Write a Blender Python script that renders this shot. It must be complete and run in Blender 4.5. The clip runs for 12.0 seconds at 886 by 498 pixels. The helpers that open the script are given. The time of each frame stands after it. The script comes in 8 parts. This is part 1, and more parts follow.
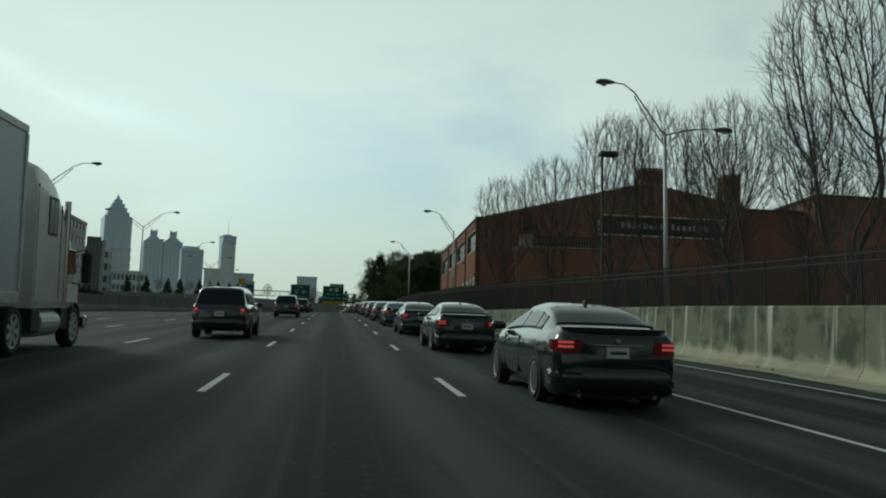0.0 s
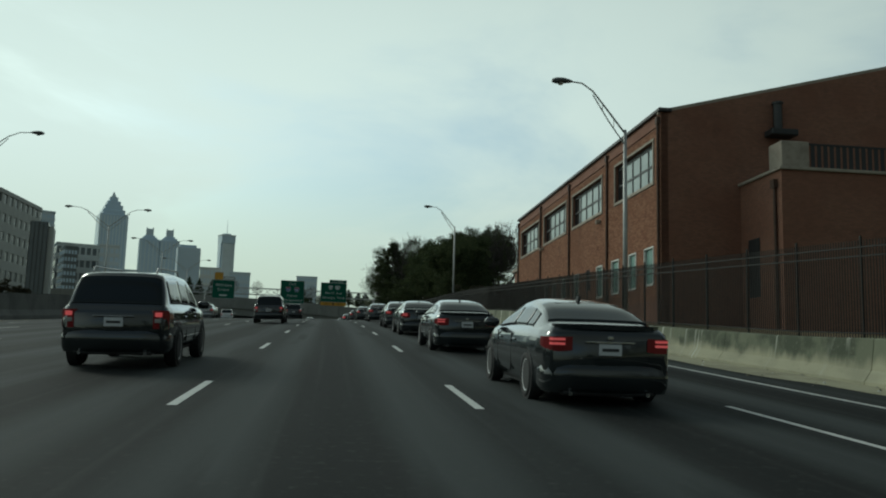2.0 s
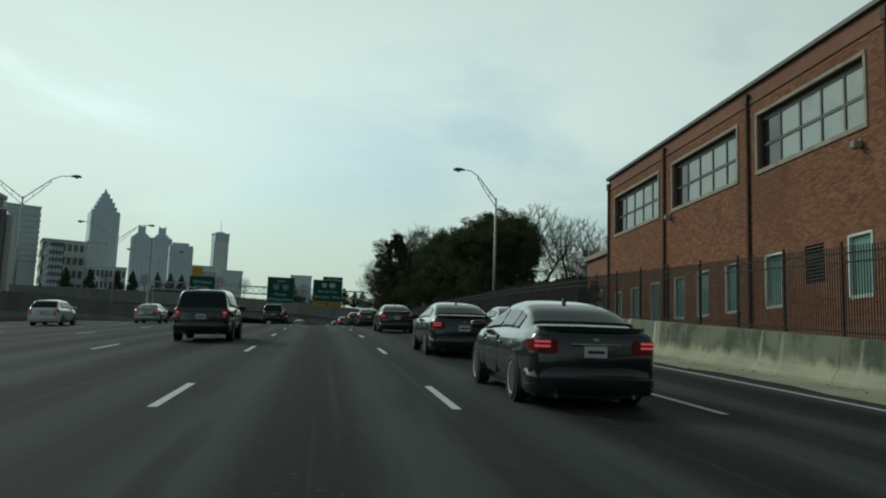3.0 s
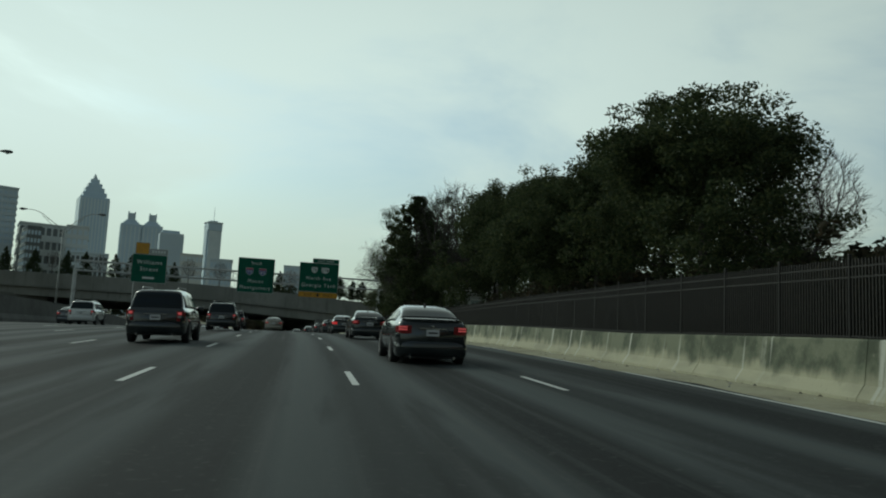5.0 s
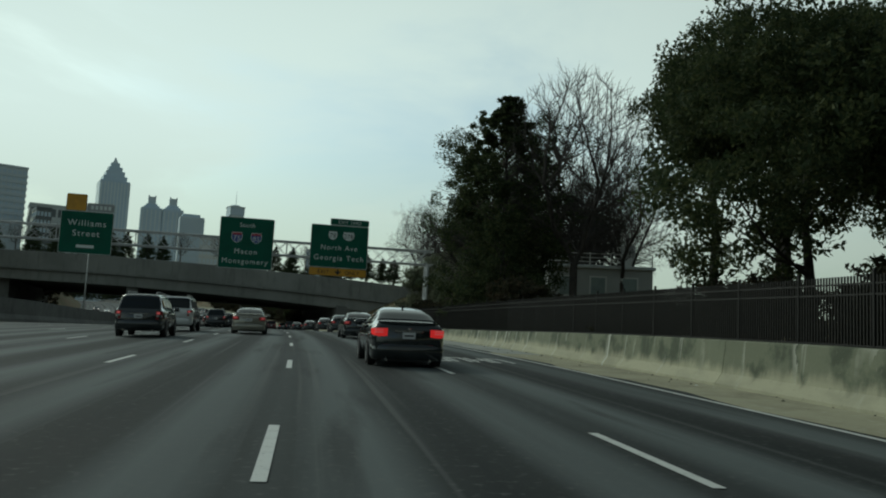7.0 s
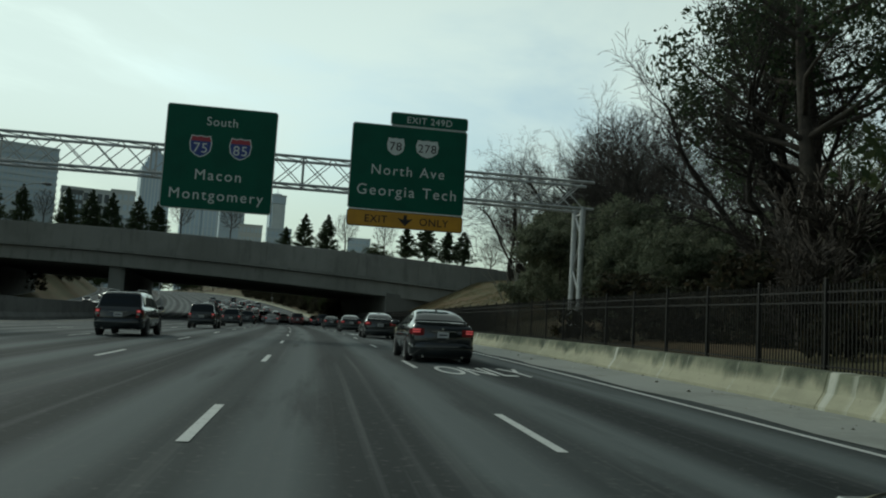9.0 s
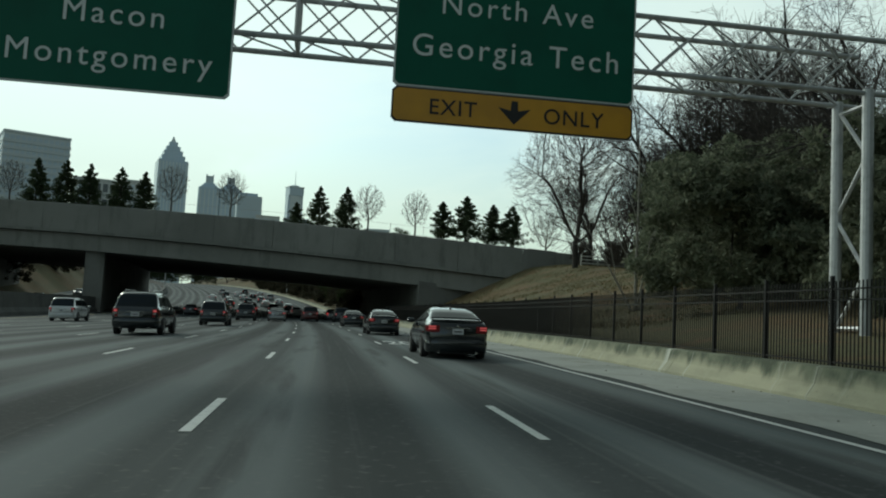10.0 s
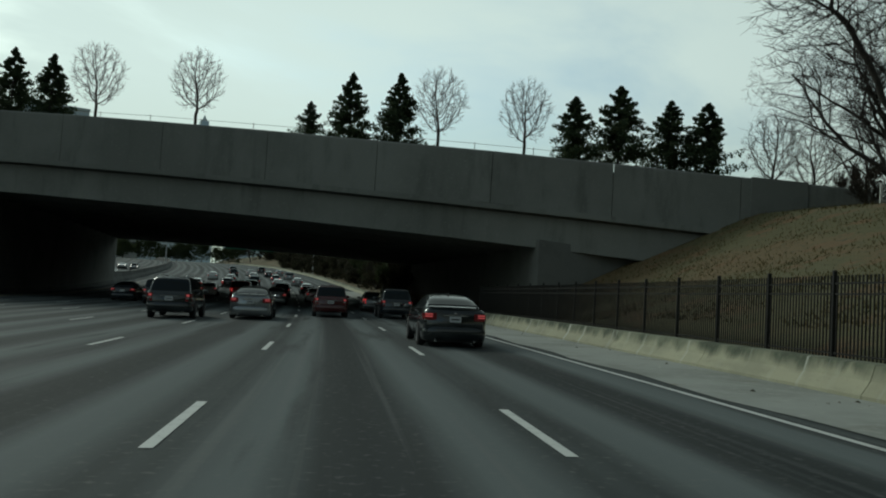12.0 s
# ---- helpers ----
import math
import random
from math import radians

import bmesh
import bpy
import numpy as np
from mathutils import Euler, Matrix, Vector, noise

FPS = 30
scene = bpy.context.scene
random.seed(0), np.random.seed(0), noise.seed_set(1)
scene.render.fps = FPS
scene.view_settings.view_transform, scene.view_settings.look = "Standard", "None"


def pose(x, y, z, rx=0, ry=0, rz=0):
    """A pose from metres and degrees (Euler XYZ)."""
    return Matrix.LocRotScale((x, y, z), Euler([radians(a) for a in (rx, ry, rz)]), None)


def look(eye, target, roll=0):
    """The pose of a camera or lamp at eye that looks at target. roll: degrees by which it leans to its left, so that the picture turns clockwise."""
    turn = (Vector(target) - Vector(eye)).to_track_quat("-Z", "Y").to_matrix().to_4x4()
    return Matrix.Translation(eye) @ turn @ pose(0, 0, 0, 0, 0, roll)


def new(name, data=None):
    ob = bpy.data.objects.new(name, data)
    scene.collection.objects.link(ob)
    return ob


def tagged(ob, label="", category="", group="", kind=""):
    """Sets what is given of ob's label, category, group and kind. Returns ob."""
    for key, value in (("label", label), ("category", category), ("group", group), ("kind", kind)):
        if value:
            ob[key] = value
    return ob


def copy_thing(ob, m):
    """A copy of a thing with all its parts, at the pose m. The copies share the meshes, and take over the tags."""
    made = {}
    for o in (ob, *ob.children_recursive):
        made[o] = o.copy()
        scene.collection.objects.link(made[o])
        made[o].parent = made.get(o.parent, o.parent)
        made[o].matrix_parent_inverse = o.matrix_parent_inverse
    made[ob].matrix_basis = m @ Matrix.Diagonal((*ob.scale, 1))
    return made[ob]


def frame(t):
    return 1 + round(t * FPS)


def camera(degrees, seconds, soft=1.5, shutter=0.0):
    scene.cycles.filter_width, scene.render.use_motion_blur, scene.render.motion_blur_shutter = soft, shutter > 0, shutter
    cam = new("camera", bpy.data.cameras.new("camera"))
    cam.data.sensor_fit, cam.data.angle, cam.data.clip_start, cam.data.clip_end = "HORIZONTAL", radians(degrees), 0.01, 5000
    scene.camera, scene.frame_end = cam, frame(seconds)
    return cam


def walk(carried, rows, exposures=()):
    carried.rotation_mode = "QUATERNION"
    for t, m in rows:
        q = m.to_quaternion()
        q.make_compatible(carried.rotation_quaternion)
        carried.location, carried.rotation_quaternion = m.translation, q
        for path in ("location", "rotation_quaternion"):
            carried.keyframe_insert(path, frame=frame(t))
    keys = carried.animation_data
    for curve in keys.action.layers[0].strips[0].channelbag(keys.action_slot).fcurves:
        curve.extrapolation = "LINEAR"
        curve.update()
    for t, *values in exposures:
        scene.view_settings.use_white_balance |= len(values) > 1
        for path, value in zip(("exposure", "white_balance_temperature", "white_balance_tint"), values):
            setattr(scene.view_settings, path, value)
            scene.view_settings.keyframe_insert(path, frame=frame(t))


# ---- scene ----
# ---------- camera ----------
cam = camera(55.11, 12.0, soft=2.0)
PATH = [
    (0, pose(-0.17, 0.39, 1.30, 97.69, -1.47, -8.07)),
    (0.5, pose(0.01, 13.35, 2.15, 97.72, -1.68, -8.15)),
    (1, pose(0.22, 26.18, 3.01, 97.76, -1.52, -8.02)),
    (1.5, pose(0.37, 38.63, 3.85, 97.77, -1.38, -8.00)),
    (2, pose(0.48, 50.94, 4.71, 97.75, -1.60, -8.02)),
    (2.5, pose(0.66, 63.14, 5.56, 97.76, -1.90, -8.29)),
    (3, pose(0.85, 75.11, 6.39, 97.79, -1.91, -8.40)),
    (5, pose(1.82, 120.49, 9.28, 97.38, -2.75, -8.84)),
    (5.5, pose(2.09, 131.88, 9.92, 97.05, -2.78, -8.35)),
    (6, pose(2.31, 142.90, 10.47, 96.89, -3.14, -8.05)),
    (6.5, pose(2.40, 153.62, 10.95, 96.53, -2.86, -7.54)),
    (7, pose(2.42, 164.80, 11.39, 96.32, -2.83, -7.30)),
    (9, pose(1.18, 211.98, 12.67, 95.56, -3.40, -4.57)),
    (9.5, pose(0.46, 223.95, 12.89, 95.21, -3.29, -3.97)),
    (9.8, pose(0.08, 230.94, 13.00, 95.06, -3.01, -3.41)),
    (10, pose(-0.33, 235.87, 13.07, 94.93, -3.11, -3.33)),
    (10.5, pose(-1.29, 248.25, 13.21, 94.68, -3.61, -2.80)),
    (11, pose(-2.23, 260.75, 13.30, 94.31, -3.40, -2.27)),
    (11.5, pose(-3.39, 273.55, 13.34, 94.06, -3.75, -1.87)),
    (12, pose(-4.54, 285.88, 13.43, 93.69, -3.51, -1.16)),
]
walk(cam, PATH, [(0, -0.06), (3.2, -0.04), (5.0, -0.08), (7.2, -0.07), (9.0, 0.0), (9.5, -0.06), (9.75, 0.08), (10.0, 0.28), (10.5, 0.12), (11.0, -0.08), (11.5, -0.05), (12.0, -0.12)])

# ---------- sky and sun ----------
SUN_AZ, SUN_EL = -42.0, 32.0          # degrees left of +y, and up
sun_dir = Vector((math.sin(radians(SUN_AZ)) * math.cos(radians(SUN_EL)),
                  math.cos(radians(SUN_AZ)) * math.cos(radians(SUN_EL)), math.sin(radians(SUN_EL))))
world = bpy.data.worlds.new("overcast_sky")
scene.world = world
world.use_nodes = True
wn, wl = world.node_tree.nodes, world.node_tree.links
wn.clear()


def wnode(kind):
    return wn.new(kind)


w_out = wnode("ShaderNodeOutputWorld")
w_bg = wnode("ShaderNodeBackground")
w_bg.inputs[1].default_value = 1.0
w_sky = wnode("ShaderNodeTexSky")
w_sky.sky_type = "NISHITA"
w_sky.sun_disc = False
w_sky.sun_elevation, w_sky.sun_rotation = radians(SUN_EL), radians(SUN_AZ)
w_sky.dust_density = 3.0
w_skyg = wnode("ShaderNodeVectorMath")
w_skyg.operation = "MULTIPLY"
w_skyg.inputs[1].default_value = (0.085, 0.115, 0.113)
wl.new(w_sky.outputs[0], w_skyg.inputs[0])
w_co = wnode("ShaderNodeTexCoord")
w_dot = wnode("ShaderNodeVectorMath")
w_dot.operation = "DOT_PRODUCT"
w_dot.inputs[1].default_value = sun_dir
wl.new(w_co.outputs["Generated"], w_dot.inputs[0])
w_lobe = wnode("ShaderNodeMapRange")
w_lobe.interpolation_type = "SMOOTHSTEP"
w_lobe.inputs[1].default_value, w_lobe.inputs[2].default_value = -0.55, 0.95
w_lobe.inputs[3].default_value, w_lobe.inputs[4].default_value = 0.245, 0.88
wl.new(w_dot.outputs["Value"], w_lobe.inputs[0])
w_sep = wnode("ShaderNodeSeparateXYZ")
wl.new(w_co.outputs["Generated"], w_sep.inputs[0])
w_h = wnode("ShaderNodeMath")
w_h.operation = "ADD"
w_h.inputs[1].default_value = 0.22
wl.new(w_sep.outputs[2], w_h.inputs[0])
w_div = wnode("ShaderNodeVectorMath")
w_div.operation = "DIVIDE"
w_cmb = wnode("ShaderNodeCombineXYZ")
for i in range(3):
    wl.new(w_h.outputs[0], w_cmb.inputs[i])
wl.new(w_co.outputs["Generated"], w_div.inputs[0])
wl.new(w_cmb.outputs[0], w_div.inputs[1])
w_no = wnode("ShaderNodeTexNoise")
w_no.inputs["Scale"].default_value, w_no.inputs["Detail"].default_value, w_no.inputs["Roughness"].default_value = 1.15, 6.0, 0.55
w_no.inputs["Distortion"].default_value = 0.4
wl.new(w_div.outputs[0], w_no.inputs["Vector"])
w_cov = wnode("ShaderNodeMapRange")
w_cov.interpolation_type = "SMOOTHSTEP"
w_cov.inputs[1].default_value, w_cov.inputs[2].default_value = 0.30, 0.60
w_cov.inputs[3].default_value, w_cov.inputs[4].default_value = 0.38, 1.0
wl.new(w_no.outputs["Fac"], w_cov.inputs[0])
w_low = wnode("ShaderNodeMapRange")
w_low.interpolation_type = "SMOOTHSTEP"
w_low.inputs[1].default_value, w_low.inputs[2].default_value = 0.05, 0.32
w_low.inputs[3].default_value, w_low.inputs[4].default_value = 1.0, 0.0
wl.new(w_sep.outputs[2], w_low.inputs[0])
w_max = wnode("ShaderNodeMath")
w_max.operation = "MAXIMUM"
wl.new(w_cov.outputs[0], w_max.inputs[0])
wl.new(w_low.outputs[0], w_max.inputs[1])
w_cloud = wnode("ShaderNodeMix")
w_cloud.data_type = "RGBA"
w_cloud.blend_type = "MULTIPLY"
w_cloud.inputs[0].default_value = 1.0
w_cloud.inputs["A"].default_value = (0.80, 1.0, 0.94, 1)
w_zen = wnode("ShaderNodeMapRange")
w_zen.interpolation_type = "SMOOTHSTEP"
w_zen.inputs[1].default_value, w_zen.inputs[2].default_value = 0.25, 0.95
w_zen.inputs[3].default_value, w_zen.inputs[4].default_value = 1.0, 0.16
wl.new(w_sep.outputs[2], w_zen.inputs[0])
w_lz = wnode("ShaderNodeMath")
w_lz.operation = "MULTIPLY"
wl.new(w_lobe.outputs[0], w_lz.inputs[0])
wl.new(w_zen.outputs[0], w_lz.inputs[1])
wl.new(w_lz.outputs[0], w_cloud.inputs["B"])
w_mix = wnode("ShaderNodeMix")
w_mix.data_type = "RGBA"
wl.new(w_max.outputs[0], w_mix.inputs[0])
wl.new(w_skyg.outputs[0], w_mix.inputs["A"])
wl.new(w_cloud.outputs["Result"], w_mix.inputs["B"])
# thicker, duller air towards the horizon
w_air = wnode("ShaderNodeMapRange")
w_air.interpolation_type = "SMOOTHSTEP"
w_air.inputs[1].default_value, w_air.inputs[2].default_value = 0.02, 0.26
wl.new(w_sep.outputs[2], w_air.inputs[0])
w_dull = wnode("ShaderNodeMix")
w_dull.data_type = "RGBA"
w_dull.inputs["A"].default_value, w_dull.inputs["B"].default_value = (0.80, 0.80, 0.70, 1), (1, 1, 1, 1)
wl.new(w_air.outputs[0], w_dull.inputs[0])
w_end = wnode("ShaderNodeMix")
w_end.data_type = "RGBA"
w_end.blend_type = "MULTIPLY"
w_end.inputs[0].default_value = 1.0
wl.new(w_mix.outputs["Result"], w_end.inputs["A"])
wl.new(w_dull.outputs["Result"], w_end.inputs["B"])
wl.new(w_end.outputs["Result"], w_bg.inputs[0])
wl.new(w_bg.outputs[0], w_out.inputs[0])

sun = new("sun", bpy.data.lights.new("sun", "SUN"))
sun.data.energy, sun.data.angle, sun.data.color = 0.85, radians(14), (0.94, 1.0, 0.90)
sun.matrix_world = look(sun_dir * 100, (0, 0, 0))
scene.view_settings.exposure = 0.0

# ---------- the road's line ----------
# curvature (1/km), crossfall (%) and level (m) along the road
SG = np.arange(-160.0, 1000.0, 2.0)
_k = np.interp(SG, [-1, 0, 60, 120, 180, 240, 300, 360, 640, 700], [0, -.62, .22, .24, .89, .43, .70, .69, .6, 0]) / 1000
_a = np.cumsum(_k) * 2
RA = _a - np.interp(0, SG, _a)
_x, _y = np.cumsum(-np.sin(RA)) * 2, np.cumsum(np.cos(RA)) * 2
RX, RY = _x - np.interp(0, SG, _x), _y - np.interp(0, SG, _y)
_zk = [(-160, -9), (-40, -2.5), (0, 0), (20, 1.32), (40, 2.68), (60, 4.07), (80, 5.44), (100, 6.74), (120, 7.96), (140, 9.04), (160, 9.92),
       (180, 10.59), (200, 11.12), (220, 11.52), (240, 11.82), (260, 11.98), (280, 12.04), (300, 12.08), (325, 12.25), (350, 12.42),
       (370, 12.62), (390, 13.1), (405, 13.7), (430, 14.7), (465, 16.3), (520, 18.8), (600, 22.4), (700, 26), (1000, 30)]
RZ = np.interp(SG, [k[0] for k in _zk], [k[1] for k in _zk])
RZ = np.convolve(np.pad(RZ, 4, mode="edge"), np.ones(9) / 9, "valid")
RB = np.interp(SG, [-10, 0, 60, 120, 180, 240, 300, 360], [-.78, -.78, -.19, 2.06, .75, 1.23, 1.92, 1.2]) / 100


def wall_u(s):
    """The inner foot of the concrete barrier on the right."""
    return np.interp(s, [-60, 30, 60, 80, 100, 145, 165, 180, 250, 300, 420], [11.5, 11.4, 10.6, 10.1, 10.4, 10.2, 10.7, 11.2, 11.5, 11.7, 12.0])


def wall_h(s):
    return np.interp(s, [-60, 17, 28, 47, 61, 70, 80, 104, 134, 145, 166, 179, 187, 194, 204, 220, 243, 280, 420], [1.75, 1.72, 1.64, 1.35, 1.10, 0.84, 0.82, 1.10, 1.08, 0.90, 0.98, 1.06, 1.0, 0.92, 0.78, 0.66, 0.62, 0.57, 0.60])


def road_z(s, u):
    uc = np.clip(u, -24, 13)
    return np.interp(s, SG, RZ) + uc * np.interp(s, SG, RB) - 0.012 * np.clip(-3 - uc, 0, 21)


def P(s, u, h=0.0):
    """The point s metres along the road, u to its right, h over its surface."""
    a = np.interp(s, SG, RA)
    return Vector((float(np.interp(s, SG, RX) + u * math.cos(a)), float(np.interp(s, SG, RY) + u * math.sin(a)), float(road_z(s, u) + h)))


def frame_at(s, u, h=0.0, turn=0.0, pitch=True):
    """A pose on the road whose y runs along it."""
    o, f = P(s, u, h), P(s + 2.0, u, h) - P(s - 2.0, u, h)
    yaw = math.degrees(math.atan2(-f.x, f.y)) + turn
    rx = math.degrees(math.atan2(f.z, math.hypot(f.x, f.y))) if pitch else 0.0
    r = P(s, u + 1, h) - P(s, u - 1, h)
    ry = -math.degrees(math.atan2(r.z, 2.0)) if pitch else 0.0
    return Matrix.Translation(o) @ Euler((0, 0, radians(yaw))).to_matrix().to_4x4() @ Euler((radians(rx), radians(ry), 0)).to_matrix().to_4x4()


def road_coords(x, y):
    """Arrays of s and u for arrays of world x and y."""
    x, y = np.asarray(x, float), np.asarray(y, float)
    s = np.clip(y, SG[0], SG[-1])
    for _ in range(6):
        cx, cy, a = np.interp(s, SG, RX), np.interp(s, SG, RY), np.interp(s, SG, RA)
        s = np.clip(s + (-(x - cx) * np.sin(a) + (y - cy) * np.cos(a)), SG[0], SG[-1])
    cx, cy, a = np.interp(s, SG, RX), np.interp(s, SG, RY), np.interp(s, SG, RA)
    return s, (x - cx) * np.cos(a) + (y - cy) * np.sin(a)


def bank_h(s, u):
    """Ground level over the road's level, off the road."""
    s, u = np.asarray(s, float), np.asarray(u, float)
    low = np.interp(s, [-100, 40, 75, 130, 250, 300, 340, 420, 600], [0.9, 0.9, 0.7, 0.8, 0.5, 0.45, 0.5, 1.0, 2.0])
    steep = np.interp(s, [120, 150, 250, 290, 318, 336, 410, 470], [0.0, 0.06, 0.08, 0.30, 0.36, 0.52, 0.52, 0.3])
    top = np.interp(s, [120, 150, 250, 290, 318, 336, 410, 470], [0.0, 1.0, 1.3, 5.2, 6.6, 7.9, 9.4, 9.0])
    foot = np.interp(s, [290, 318, 336, 350], [12.8, 13.7, 15.8, 15.8])
    right = np.minimum(low, wall_h(s) - 0.08) + np.minimum(np.clip(u - foot, 0, None) * steep, top)
    left = 0.3 + np.clip(-46 - u, 0, 8) * 0.35 + np.interp(s, [300, 336, 410, 470], [0, 0, 0, 3]) * np.clip(-46 - u, 0, 8) / 8
    return np.where(u > wall_u(s) + 0.5, right, np.where(u < -45, left, -0.5))


def ground_z(x, y):
    s, u = road_coords(x, y)
    return road_z(s, u) + bank_h(s, u)


def G(s, u):
    """A point on the ground beside the road."""
    p = P(s, u)
    return Vector((p.x, p.y, float(road_z(s, u) + bank_h(s, u))))


# ---------- materials ----------
def mat(name, base, rough=0.6, metal=0.0, var=(), bump=0.0, bump_scale=40.0, scale=1.0, spec=0.5, rand=0.0, coat=0.0, coords="Object", streak=None):
    """A surface with colour that varies: var is a list of (scale, colour, low, high) noise layers."""
    m = bpy.data.materials.new(name)
    m.use_nodes = True
    n, l = m.node_tree.nodes, m.node_tree.links
    b = n["Principled BSDF"]
    b.inputs["Roughness"].default_value, b.inputs["Metallic"].default_value = rough, metal
    b.inputs["Specular IOR Level"].default_value = spec
    b.inputs["Coat Weight"].default_value = coat
    b.inputs["Coat Roughness"].default_value = 0.05
    co = n.new("ShaderNodeTexCoord")
    col = None
    for k, (sc, c, lo, hi) in enumerate(var):
        t = n.new("ShaderNodeTexNoise")
        t.inputs["Scale"].default_value, t.inputs["Detail"].default_value, t.inputs["Roughness"].default_value = sc * scale, 5.0, 0.6
        src = co.outputs[coords]
        if streak and k in streak:
            mp = n.new("ShaderNodeMapping")
            mp.inputs["Scale"].default_value = streak[k]
            l.new(src, mp.inputs["Vector"])
            src = mp.outputs[0]
        l.new(src, t.inputs["Vector"])
        r = n.new("ShaderNodeMapRange")
        r.interpolation_type = "SMOOTHSTEP"
        r.inputs[1].default_value, r.inputs[2].default_value = lo, hi
        l.new(t.outputs["Fac"], r.inputs[0])
        x = n.new("ShaderNodeMix")
        x.data_type = "RGBA"
        l.new(r.outputs[0], x.inputs[0])
        if col is None:
            x.inputs["A"].default_value = (*base, 1)
        else:
            l.new(col, x.inputs["A"])
        x.inputs["B"].default_value = (*c, 1)
        col = x.outputs["Result"]
    if rand:
        oi = n.new("ShaderNodeObjectInfo")
        hs = n.new("ShaderNodeHueSaturation")
        mr = n.new("ShaderNodeMapRange")
        mr.inputs[3].default_value, mr.inputs[4].default_value = 1 - rand, 1 + rand
        l.new(oi.outputs["Random"], mr.inputs[0])
        l.new(mr.outputs[0], hs.inputs["Value"])
        if col is None:
            hs.inputs["Color"].default_value = (*base, 1)
        else:
            l.new(col, hs.inputs["Color"])
        col = hs.outputs[0]
    if col is None:
        b.inputs["Base Color"].default_value = (*base, 1)
    else:
        l.new(col, b.inputs["Base Color"])
    if bump:
        t = n.new("ShaderNodeTexNoise")
        t.inputs["Scale"].default_value, t.inputs["Detail"].default_value = bump_scale * scale, 4.0
        l.new(co.outputs[coords], t.inputs["Vector"])
        u = n.new("ShaderNodeBump")
        u.inputs["Strength"].default_value, u.inputs["Distance"].default_value = bump, 0.02
        l.new(t.outputs["Fac"], u.inputs["Height"])
        l.new(u.outputs[0], b.inputs["Normal"])
    return m


def glass_mat(name, tint, rough=0.03):
    """Dark glazing seen from outside: glossy, with a dim room behind it."""
    m = bpy.data.materials.new(name)
    m.use_nodes = True
    b = m.node_tree.nodes["Principled BSDF"]
    b.inputs["Base Color"].default_value = (*tint, 1)
    b.inputs["Roughness"].default_value, b.inputs["IOR"].default_value = rough, 1.5
    b.inputs["Specular IOR Level"].default_value = 0.7
    return m


def lamp_mat(name, colour, strength):
    m = bpy.data.materials.new(name)
    m.use_nodes = True
    b = m.node_tree.nodes["Principled BSDF"]
    b.inputs["Base Color"].default_value = (*colour, 1)
    b.inputs["Emission Color"].default_value = (*colour, 1)
    b.inputs["Emission Strength"].default_value = strength
    b.inputs["Roughness"].default_value = 0.2
    return m


